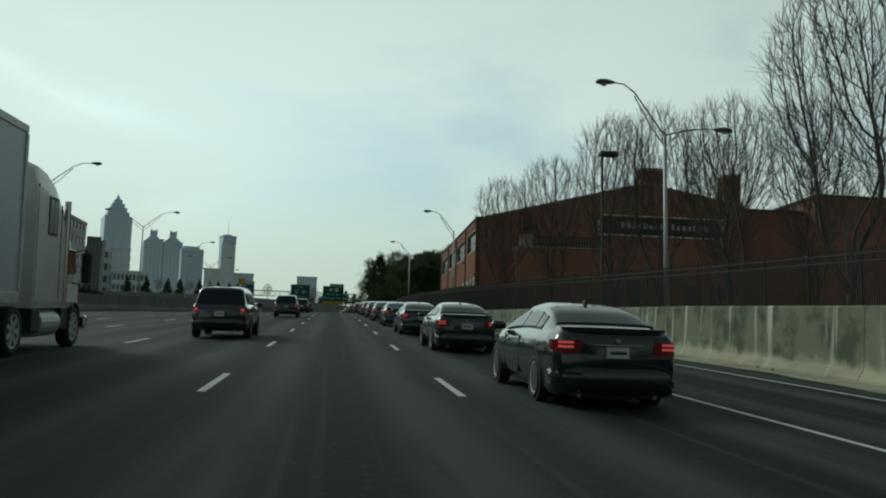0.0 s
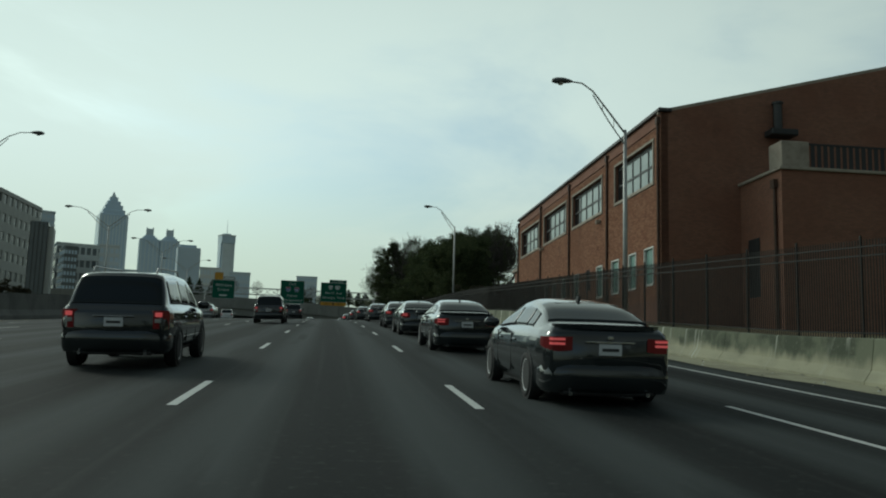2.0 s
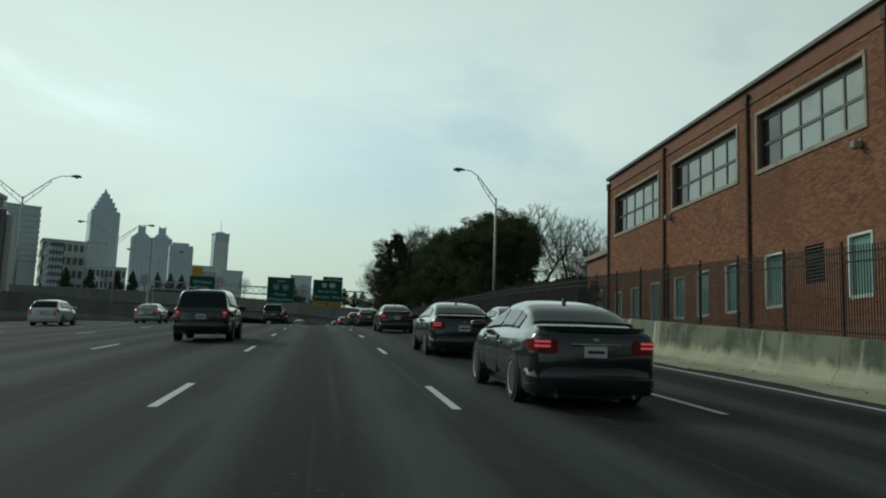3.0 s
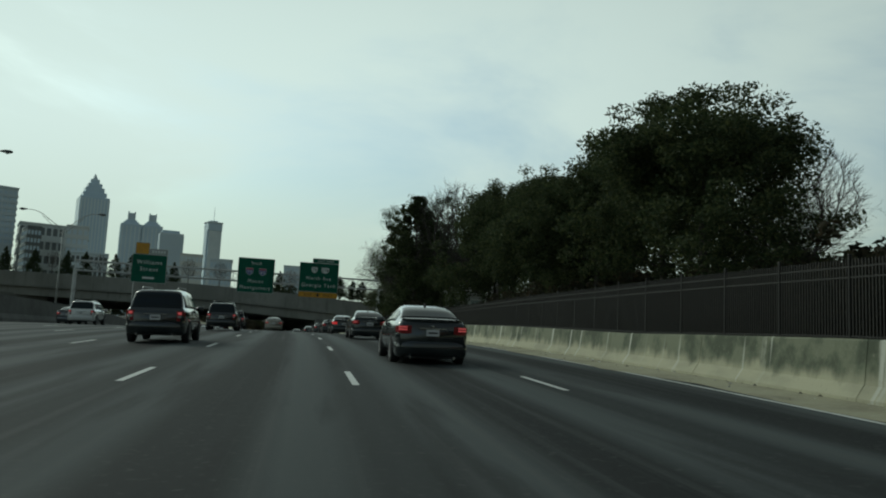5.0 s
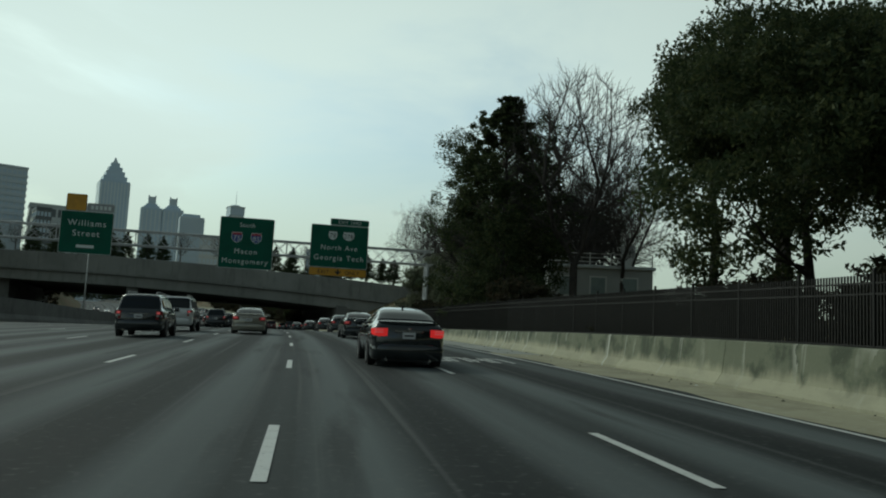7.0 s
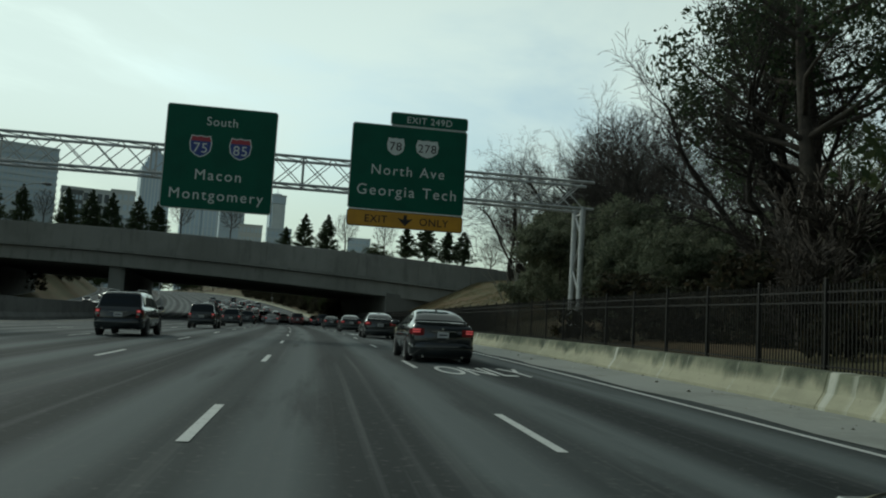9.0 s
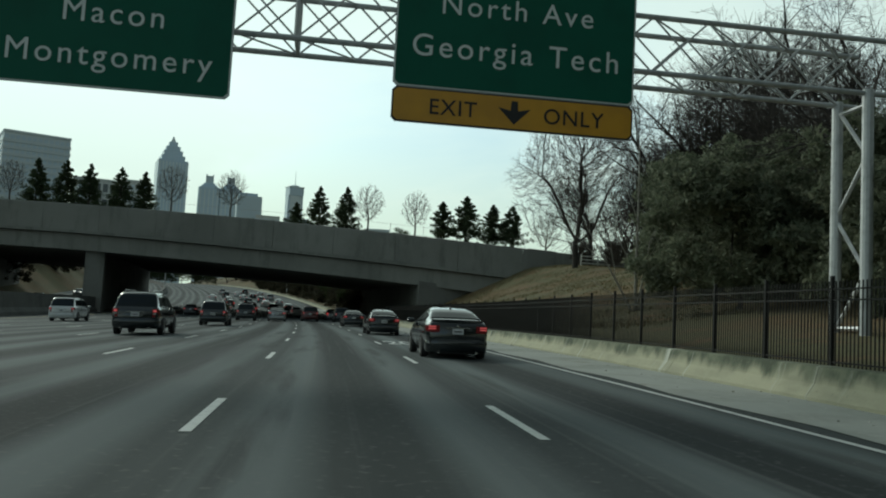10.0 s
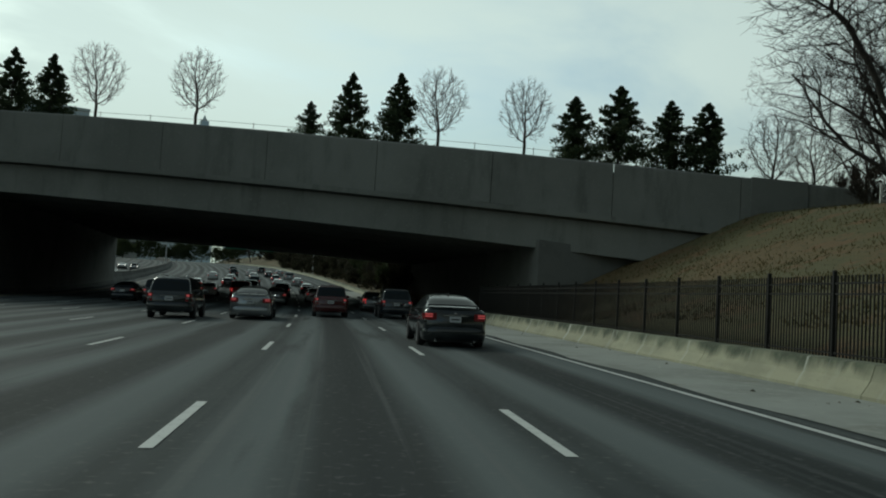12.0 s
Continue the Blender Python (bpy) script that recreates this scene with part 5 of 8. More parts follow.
# ---------- trees ----------
class Wood:
    """Gathers branches as tapered tubes in plain lists."""

    def __init__(self):
        self.v, self.f, self.tips = [], [], []

    def limb(self, pts, radii, sides):
        base = len(self.v)
        prev = None
        n = len(pts)
        for i, p in enumerate(pts):
            d = (pts[min(i + 1, n - 1)] - pts[max(i - 1, 0)]).normalized()
            a = d.orthogonal().normalized() if prev is None else (prev - d * prev.dot(d)).normalized()
            prev = a
            b = d.cross(a)
            for k in range(sides):
                an = 2 * math.pi * k / sides
                q = p + (a * math.cos(an) + b * math.sin(an)) * radii[i]
                self.v.append((q.x, q.y, q.z))
        for i in range(n - 1):
            for k in range(sides):
                j = (k + 1) % sides
                self.f.append((base + i * sides + k, base + i * sides + j, base + (i + 1) * sides + j, base + (i + 1) * sides + k))


def grow(w, rng, p, d, length, r, level, spec):
    """One branch and, from it, the next ones. spec: a list of dicts by level."""
    q = spec[level]
    n = q["seg"]
    pts, rad = [p.copy()], [r]
    cur, dr = p.copy(), d.normalized()
    for i in range(n):
        dr = (dr + Vector((rng.gauss(0, q["bend"]), rng.gauss(0, q["bend"]), rng.gauss(0, q["bend"]) + q["lift"]))).normalized()
        cur = cur + dr * (length / n)
        pts.append(cur.copy())
        rad.append(max(r * (1 - (i + 1) / n * q["taper"]), 0.0075))
    w[0 if level < 1 else 1].limb(pts, rad, q["sides"])
    if level + 1 >= len(spec):
        w[1].tips.append(cur)
        return
    for k in range(q["kids"]):
        t = q["from"] + (1 - q["from"]) * ((k + rng.random()) / q["kids"])
        i = min(int(t * n), n - 1)
        at = pts[i].lerp(pts[i + 1], t * n - i)
        dl = (pts[i + 1] - pts[i]).normalized()
        side = dl.orthogonal().normalized()
        side.rotate(Matrix.Rotation(rng.random() * 6.283 + k * 2.4, 3, dl))
        ang = q["angle"] * rng.uniform(0.7, 1.25)
        nd = dl * math.cos(ang) + side * math.sin(ang)
        rr = rad[i] * q["rkid"] * rng.uniform(0.75, 1.0)
        grow(w, rng, at, nd, length * q["lkid"] * rng.uniform(0.7, 1.2) * (1.15 - 0.45 * t), rr, level + 1, spec)


OAK = [dict(seg=6, bend=0.07, lift=0.0, taper=0.40, sides=10, kids=7, angle=0.72, rkid=0.70, lkid=1.55, **{"from": 0.34}),
       dict(seg=9, bend=0.17, lift=0.06, taper=0.72, sides=7, kids=10, angle=0.72, rkid=0.6, lkid=0.50, **{"from": 0.22}),
       dict(seg=6, bend=0.20, lift=0.04, taper=0.75, sides=5, kids=9, angle=0.75, rkid=0.55, lkid=0.52, **{"from": 0.2}),
       dict(seg=4, bend=0.24, lift=0.03, taper=0.75, sides=3, kids=6, angle=0.75, rkid=0.65, lkid=0.58, **{"from": 0.15}),
       dict(seg=3, bend=0.24, lift=0.0, taper=0.7, sides=3, kids=0, angle=0.7, rkid=0.5, lkid=0.5, **{"from": 0.2})]
ROUND = [dict(seg=4, bend=0.03, lift=0.0, taper=0.5, sides=7, kids=18, angle=0.78, rkid=0.42, lkid=0.58, **{"from": 0.25}),
         dict(seg=4, bend=0.08, lift=0.08, taper=0.8, sides=4, kids=10, angle=0.5, rkid=0.55, lkid=0.5, **{"from": 0.2}),
         dict(seg=3, bend=0.12, lift=0.05, taper=0.7, sides=3, kids=7, angle=0.55, rkid=0.6, lkid=0.55, **{"from": 0.15}),
         dict(seg=2, bend=0.15, lift=0.0, taper=0.7, sides=3, kids=0, angle=0.5, rkid=0.5, lkid=0.5, **{"from": 0.2})]


def bare_tree(seed, trunk_len, r, spec, label, bark, height):
    """A leafless tree, scaled to the height given."""
    rng = random.Random(seed)
    w = (Wood(), Wood())
    grow(w, rng, Vector((0, 0, -0.4)), Vector((rng.gauss(0, 0.03), rng.gauss(0, 0.03), 1)), trunk_len, r, 0, spec)
    top = max(v[2] for v in w[1].v)
    k = height / top
    t = thing("bare_tree", label, "tree")
    for nm, q in (("trunk", w[0]), ("crown", w[1])):
        me = mesh_of(nm, [(x * k, y * k, z * k) for x, y, z in q.v], q.f, bark)
        part(nm, me, bark, t, smooth=True)
    return t


def leaf_cards(centres, count, spread, size, rng, flat=0.0):
    """Many small bent leaves round the centres; returns verts and faces."""
    nrm = np.random.RandomState(rng.randrange(1 << 30))
    c = np.repeat(np.asarray([(p.x, p.y, p.z) for p in centres]), count, axis=0)
    n = len(c)
    off = nrm.normal(size=(n, 3))
    off /= np.linalg.norm(off, axis=1)[:, None] + 1e-9
    off *= (nrm.rand(n, 1) ** 0.5) * (np.repeat(np.asarray(spread), count)[:, None] if np.ndim(spread) else spread)
    off[:, 2] *= 0.75
    p = c + off
    a = nrm.normal(size=(n, 3))
    a /= np.linalg.norm(a, axis=1)[:, None]
    a[:, 2] *= 1 - flat
    b = np.cross(a, nrm.normal(size=(n, 3)))
    b /= np.linalg.norm(b, axis=1)[:, None] + 1e-9
    up = np.cross(a, b)
    L = size * nrm.uniform(0.6, 1.4, (n, 1))
    W = L * nrm.uniform(0.32, 0.5, (n, 1))
    v = np.stack([p - a * L, p + b * W + up * L * 0.15, p + a * L, p - b * W + up * L * 0.15], axis=1).reshape(-1, 3)
    k = np.arange(n)[:, None] * 4
    f = np.concatenate([k + [0, 1, 2], k + [0, 2, 3]], axis=1).reshape(-1, 3)
    return v, f


def mesh_np(name, v, f, material):
    me = bpy.data.meshes.new(name)
    me.vertices.add(len(v))
    me.vertices.foreach_set("co", np.asarray(v, np.float32).ravel())
    me.loops.add(len(f) * 3)
    me.loops.foreach_set("vertex_index", np.asarray(f, np.int32).ravel())
    me.polygons.add(len(f))
    me.polygons.foreach_set("loop_start", np.arange(len(f), dtype=np.int32) * 3)
    me.polygons.foreach_set("loop_total", np.full(len(f), 3, np.int32))
    me.materials.append(material)
    me.update(calc_edges=True)
    me.validate()
    return me


def leafy_tree(seed, height, width, clear, label, leaf, bark, lobes=9, clumps=260, per=70, size=0.16, name="evergreen_tree", lean=0.0, lobe=(0.17, 0.30)):
    """A broadleaf evergreen: trunk and limbs, and a crown of many leaf clumps in uneven lobes."""
    rng = random.Random(seed)
    t = thing(name, label, "tree")
    w = (Wood(), Wood())
    cz = clear + (height - clear) * 0.5
    cents, limbs = [], []
    for i in range(lobes):
        an = rng.random() * 6.283
        zz = rng.uniform(clear + (height - clear) * 0.12, height * 0.93)
        rel = (zz - clear) / (height - clear)
        rr = width * 0.5 * (1.0 - 0.62 * max(0.0, rel - 0.35) / 0.65) * rng.uniform(0.35, 0.85)
        c = Vector((math.cos(an) * rr + lean * rel, math.sin(an) * rr, zz))
        limbs.append(c)
        lr = width * rng.uniform(*lobe)
        for _ in range(clumps // lobes):
            d = Vector((rng.gauss(0, 1), rng.gauss(0, 1), rng.gauss(0, 0.85))).normalized() * lr * rng.random() ** 0.38
            q = c + d
            if q.z < clear * 0.9:
                q.z = clear * 0.9 + rng.random() * 0.6
            cents.append(q)
    k = (height - 0.35 - clear) / (max(q.z for q in cents) - clear)
    for q in cents + limbs:
        if q.z > clear:
            q.z = clear + (q.z - clear) * k
    trunk = [Vector((0, 0, -0.5)), Vector((rng.gauss(0, 0.15), rng.gauss(0, 0.15), clear * 0.6)), Vector((lean * 0.3 + rng.gauss(0, 0.2), rng.gauss(0, 0.2), clear + (height - clear) * 0.25)), Vector((lean * 0.6, 0, height * 0.8))]
    w[0].limb(trunk, [0.017 * height + 0.04, 0.013 * height + 0.03, 0.009 * height, 0.02], 9)
    for c in limbs:
        zs = min(max(c.z - 0.55 * math.hypot(c.x, c.y), clear * 0.65), height * 0.75)
        i = 1 if zs < trunk[2].z else 2
        st = trunk[i].lerp(trunk[i + 1], (zs - trunk[i].z) / (trunk[i + 1].z - trunk[i].z))
        mid = st.lerp(c, 0.5) + Vector((rng.gauss(0, 0.25), rng.gauss(0, 0.25), -0.25))
        w[0].limb([st, mid, c], [0.006 * height, 0.004 * height, 0.02], 5)
    part("trunk", mesh_of("trunk", w[0].v, w[0].f, bark), bark, t, smooth=True)
    v, f = leaf_cards(cents, per, 0.62 * width / 9, size, rng)
    part("crown", mesh_np("crown", v, f, leaf), leaf, t)
    return t


def conifer(seed, height, width, label, name="conifer", ragged=0.25, clear=0.3, round_top=False):
    """A narrow evergreen with whorls of needle sprays."""
    rng = random.Random(seed)
    t = thing(name, label, "tree")
    w = Wood()
    w.limb([Vector((0, 0, -0.2)), Vector((0, 0, height * 0.6)), Vector((0, 0, height * 0.98))], [0.02 * height, 0.012 * height, 0.006], 7)
    cents, spr = [], []
    n = int(height * 34)
    for i in range(n):
        k = (i + rng.random()) / n
        z = clear + (height - clear) * k
        rad = width * 0.5 * ((1 - k) ** 0.75 if not round_top else math.sqrt(max(0.02, 1 - (1.65 * k - 0.75) ** 2))) * rng.uniform(1 - ragged * 1.6, 1 + ragged)
        an = rng.random() * 6.283
        tip = Vector((math.cos(an) * rad, math.sin(an) * rad, z + rad * 0.25))
        if i % 3 == 0:
            w.limb([Vector((0, 0, z - rad * 0.1)), tip], [0.004 * height, 0.004], 3)
        for j in range(3):
            cents.append(Vector((0, 0, z)).lerp(tip, 0.35 + 0.65 * (j + 1) / 3))
            spr.append((0.06 * width + 0.10) * (1.0 if round_top else max(0.16, min(1.0, 1.5 * (1 - k)))))
    part("trunk", mesh_of("trunk", w.v, w.f, M_BARK_DARK), M_BARK_DARK, t)
    v, f = leaf_cards(cents, 16, spr, 0.085 + 0.010 * width, rng)
    part("crown", mesh_np("crown", v, f, M_NEEDLE), M_NEEDLE, t)
    return t


def cone_tree(seed, height, width, label, name="evergreen_tree"):
    """A dense evergreen, leafy to the ground, that narrows to an uneven tip."""
    rng = random.Random(seed)
    t = thing(name, label, "tree")
    w = Wood()
    w.limb([Vector((0, 0, -0.4)), Vector((0.1, 0, height * 0.5)), Vector((0, 0.1, height * 0.95))], [0.24, 0.15, 0.02], 8)
    cents, spr = [], []
    for i in range(120):
        k = ((i + rng.random()) / 120) ** 1.1
        z = 0.5 + (height - 0.8) * k
        an = i * 2.4 + rng.gauss(0, 0.4)
        rad = width * 0.5 * min(1.0, ((1 - k) / 0.45) ** 0.72 + 0.02) * rng.uniform(0.78, 1.12)
        tip = Vector((math.cos(an) * rad, math.sin(an) * rad, z + 0.15 * rad))
        w.limb([Vector((0, 0, z - 0.3 * rad)), tip], [0.05, 0.012], 4)
        for j in range(9):
            f = 0.30 + 0.70 * rng.random()
            c = Vector((0, 0, z - 0.1 * rad)).lerp(tip, f)
            cents.append(c + Vector((rng.gauss(0, 0.25), rng.gauss(0, 0.25), rng.gauss(0, 0.3))))
            spr.append(0.24 + 0.50 * (1 - k))
    part("trunk", mesh_of("trunk", w.v, w.f, M_BARK_DARK), M_BARK_DARK, t)
    v, f = leaf_cards(cents, 60, spr, 0.12, rng)
    part("crown", mesh_np("crown", v, f, M_LEAF), M_LEAF, t)
    return t


def crowned_tree(seed, label, bark, shape, fork, step, marks, r_tip=0.011, twig=0.55, up=0.0, noise=0.16, name="bare_tree", limbs=()):
    """A leafless tree whose limbs grow towards free room in its crown. shape(n, random) gives the crown's room."""
    nr = np.random.RandomState(seed)
    room = shape(marks, nr)
    node, par = [np.array([0.0, 0, -0.4])], [-1]
    z = -0.4
    while z < fork:
        z += step
        node.append(np.array([node[-1][0] + nr.normal() * 0.04 * step, node[-1][1] + nr.normal() * 0.04 * step, z]))
        par.append(len(node) - 2)
    stem = len(node) - 1
    for back, dx, dy, dz, length, lift in limbs:
        i, d = stem - back, np.array([dx, dy, dz], float)
        for _ in range(int(length / step)):
            d = d / np.linalg.norm(d) + np.array([0, 0, lift]) + nr.normal(size=3) * 0.10
            node.append(node[i] + d / np.linalg.norm(d) * step)
            par.append(i)
            i = len(node) - 1
    near = np.full(len(room), 1e9)
    who = np.zeros(len(room), int)
    first = 0
    twins = {}
    for it in range(160):
        for i in range(first, len(node)):
            d = np.linalg.norm(room - node[i], axis=1)
            k = d < near
            near[k], who[k] = d[k], i
        first = len(node)
        keep = near > step * 1.3
        room, near, who = room[keep], near[keep], who[keep]
        if len(room) == 0:
            break
        reach = near < max(step * 9, near.min() + step * 2)
        pull = {}
        for i, p in zip(who[reach], room[reach]):
            v = p - node[i]
            pull[i] = pull.get(i, 0) + v / np.linalg.norm(v)
        grown = False
        for i, v in pull.items():
            back = node[i] - node[par[i]] if par[i] >= 0 else np.array([0, 0, 1.0])
            v = v / (np.linalg.norm(v) + 1e-6) + 0.45 * back / np.linalg.norm(back) + nr.normal(size=3) * noise + np.array([0, 0, up])
            q = node[i] + v / np.linalg.norm(v) * step
            if len(node) < 9000 and not any(np.linalg.norm(q - node[j]) < step * 0.35 for j in twins.get(i, ())):
                twins.setdefault(i, []).append(len(node))
                node.append(q)
                par.append(i)
                grown = True
        if not grown:
            break
    n = len(node)
    kids = [[] for _ in range(n)]
    for i in range(1, n):
        kids[par[i]].append(i)
    rad = np.full(n, r_tip)
    for i in range(n - 1, -1, -1):
        if kids[i]:
            rad[i] = max(r_tip, sum(rad[k] ** 2.25 for k in kids[i]) ** (1 / 2.25))
    w = (Wood(), Wood())
    todo = [(0, -1)]
    while todo:
        i, frm = todo.pop()
        ch = ([frm] if frm >= 0 else []) + [i]
        while kids[ch[-1]]:
            ks = sorted(kids[ch[-1]], key=lambda k: -rad[k])
            for k in ks[1:]:
                todo.append((k, ch[-1]))
            ch.append(ks[0])
        rr = [rad[k] for k in ch]
        if frm >= 0:
            rr[0] = rr[1]
        if len(ch) > 1:
            big = rr[0] > 0.09
            w[0 if frm < 0 else 1].limb([Vector(node[k]) for k in ch], rr, 8 if big else 4 if rr[0] > 0.03 else 3)
    for i in range(n):
        if rad[i] < r_tip * 4.5:
            for j in range(2 if kids[i] else 3):
                d = node[i] - node[par[i]]
                out = node[i] - np.array([0, 0, 0.7 * node[i][2]])
                d = d / np.linalg.norm(d) * 0.6 + out / np.linalg.norm(out) * 0.8 + nr.normal(size=3) * 0.45 + np.array([0, 0, up])
                p = Vector(node[i])
                e = p + Vector(d / np.linalg.norm(d)) * twig * nr.uniform(0.5, 1.3)
                w[1].limb([p, e], [r_tip * 0.85, r_tip * 0.4], 3)
    t = thing(name, label, "tree")
    for nm, q in (("trunk", w[0]), ("crown", w[1])):
        part(nm, mesh_of(nm, q.v, q.f, bark), bark, t, smooth=True)
    return t


def ball(n, nr):
    """Even points in a unit ball."""
    p = nr.normal(size=(n, 3))
    return p / np.linalg.norm(p, axis=1)[:, None] * nr.rand(n, 1) ** 0.36


def dome(rx, z0, z1):
    """A full rounded crown between two heights."""
    def f(n, nr):
        p = ball(n, nr)
        return np.stack([p[:, 0] * rx, p[:, 1] * rx, z0 + (z1 - z0) * (0.5 + 0.5 * p[:, 2])], 1)
    return f


def vase(rx, z0, z1):
    """A crown that widens upwards to a rounded top."""
    def f(n, nr):
        k = nr.rand(n) ** 0.75
        r = rx * (0.10 + 0.90 * k ** 0.62) * np.sqrt(np.clip(1.06 - k ** 5, 0.05, 1)) * nr.rand(n) ** 0.42
        a = nr.rand(n) * 6.283
        return np.stack([r * np.cos(a), r * np.sin(a), z0 + (z1 - z0) * k], 1)
    return f


def lobed(lobes):
    """Several rounded masses (x, y, z, radius, half height)."""
    def f(n, nr):
        tot = sum(q[3] ** 2 * q[4] for q in lobes)
        return np.concatenate([ball(int(n * q[3] ** 2 * q[4] / tot) + 1, nr) * np.array([q[3], q[3], q[4]]) + np.array(q[:3]) for q in lobes])
    return f


def at(p, turn=0.0, k=1.0, kz=None):
    return Matrix.Translation(p) @ Euler((0, 0, turn)).to_matrix().to_4x4() @ Matrix.Diagonal((k, k, kz or k, 1))


def plant(ob, m):
    """A copy at m, sized by m's scale; the first call moves the original."""
    loc, rot, sc = m.decompose()
    if ob.name in PLANTED:
        c = copy_thing(ob, Matrix.LocRotScale(loc, rot, None))
    else:
        PLANTED.add(ob.name)
        c = ob
        c.matrix_basis = Matrix.LocRotScale(loc, rot, None)
    c.scale = sc
    return c


PLANTED = set()
rt = random.Random(11)
vases = [crowned_tree(21 + i, "leafless vase-shaped tree with several upright stems before the school", M_BARK, vase(3.3, 2.4, 12.4), 1.3, 0.30, 3200, 0.0105, 0.80, 0.50, noise=0.10, name="bare_tree",
                      limbs=((0, 0.30, 0.1, 1.0, 5.0, 0.0), (0, -0.34, 0.12, 1.0, 5.4, 0.0), (0, 0.05, -0.36, 1.0, 4.6, 0.0), (1, -0.05, 0.42, 1.0, 4.8, 0.0), (1, 0.5, -0.25, 1.0, 4.0, 0.02), (1, -0.5, -0.2, 1.0, 4.0, 0.02))) for i in range(3)]
oaks = [bare_tree(51 + i, 6.0, 0.30, OAK, "large leafless spreading tree on the bank", M_BARK_DARK, 16.0) for i in range(2)]
rounds = [crowned_tree(81 + i, "small leafless round-headed tree planted on the overpass", M_BARK, dome(1.75, 1.7, 6.0), 1.6, 0.17, 900, 0.009, 0.28, 0.10) for i in range(2)]
broad = [crowned_tree(61, "large leafless oak with heavy spreading limbs on the bank", M_BARK_DARK, lobed(((0, 0, 12.0, 6.0, 5.6), (-5.0, 0, 9.4, 2.9, 2.6), (4.8, 0.8, 8.8, 3.0, 2.8), (0.6, 4.6, 9.0, 3.0, 2.8), (-0.4, -4.6, 9.2, 3.0, 2.8), (-5.6, -1.0, 5.9, 1.9, 0.9), (5.6, 1.6, 6.0, 1.9, 1.2))), 2.6, 0.40, 5600, 0.015, 0.8, 0.0, noise=0.17, limbs=((0, -0.5, 0.0, 1.0, 8.5, 0.0), (0, 0.25, -0.2, 1.0, 9.0, 0.02), (1, 1.0, 0.15, 0.55, 7.0, 0.03), (1, -1.0, -0.1, 0.45, 5.0, 0.0), (0, 0.1, 0.8, 0.9, 6.5, 0.02), (1, 0.0, -0.9, 0.7, 6.0, 0.03))),
         crowned_tree(67, "leafless round-crowned tree behind the fence", M_BARK_DARK, dome(4.3, 4.6, 15.4), 3.6, 0.38, 2300, 0.017, 0.75, 0.10, noise=0.12, limbs=((0, -0.45, 0.1, 1.0, 5.0, 0.02), (0, 0.4, -0.2, 1.0, 5.5, 0.02), (1, 0.1, 0.5, 1.0, 4.5, 0.02)))]

for i, (x, y, h, k) in enumerate(((13.0, 62.8, 10.6, 0.86), (15.9, 59.4, 11.8, 0.98), (20.9, 60.5, 15.6, 1.10), (21.7, 54.0, 14.9, 1.05), (21.5, 43.4, 12.8, 1.05), (19.4, 29.8, 14.2, 1.15), (28.0, 58.0, 14.0, 1.05), (28.5, 47.0, 14.0, 1.05))):
    plant(vases[(i + 1) % 3], at(Vector((x, y, float(ground_z(x, y)))), rt.random() * 6.28, k, h / 13.2))
for s, u, h, w in ((218.0, 20.1, 18.2, 1.12), (226, 27.0, 15, 0.95), (169.2, 25.2, 14.0, 1.05), (174.5, 22.5, 13.4, 1.0), (164.5, 28.5, 11.6, 0.9)):
    plant(broad[1], at(G(s, u), rt.random() * 6.28, w, h / 16.2))
for s, u, h, a in ((314, 37.0, 13.0, 2.2), (320, 40.5, 13.5, 4.0), (331, 42, 13, 1.1), (305, 38.5, 12.5, 5.2)):
    plant(broad[0], at(G(s, u), a, h / 17.6))
plant(broad[0], at(G(324, 31.5), 0.0, 1.0))
for s, u, a in ((290, 34.0, 2.6), (297, 36, 4.4)):
    plant(broad[0], at(G(s, u), a, 1.0, 1.0))
for s, u, h in ((331, 36, 14), (300, 36, 17), (312, 44, 15), (297, 32, 19), (285, 36, 17), (268, 27, 17), (243, 21, 15), (238, 27, 18), (190, 40, 15), (201, 44, 15), (181, 38, 14), (228, 26, 15), (262, 34, 18),
                (345, 46, 12), (275, 40, 18), (290, 48, 16), (139, 33, 15), (250, 38, 17)):
    plant(oaks[(int(s) + int(u)) % 2], at(G(s, u), rt.random() * 6.28, h / 16.0))

ever = [leafy_tree(101 + i, 12.0, 10.5, (2.0, 2.6, 4.6)[i % 3], "dense dark evergreen broadleaf tree behind the fence", M_LEAF, M_BARK_DARK, clumps=330, per=130, size=0.105) for i in range(3)]
high = [leafy_tree(131 + i, 13.5, 10.4, 7.2, "dark evergreen tree with crooked bare limbs and a high crown", M_LEAF, M_BARK_DARK, lobes=11, clumps=330, per=130, size=0.105) for i in range(2)]
shrubs = [leafy_tree(151 + i, 6.5, 7.5, 0.6, "dense olive-green evergreen shrub on the bank", M_LEAF_OLIVE, M_BARK_DARK, lobes=10, clumps=300, per=80, size=0.13, name="evergreen_shrub") for i in range(2)]
scrub = [leafy_tree(171 + i, 3.0, 5.0, 0.1, "brown-green scrub and ivy behind the fence", M_IVY, M_BARK_DARK, lobes=8, clumps=140, per=30, size=0.135, name="scrub_bush") for i in range(2)]

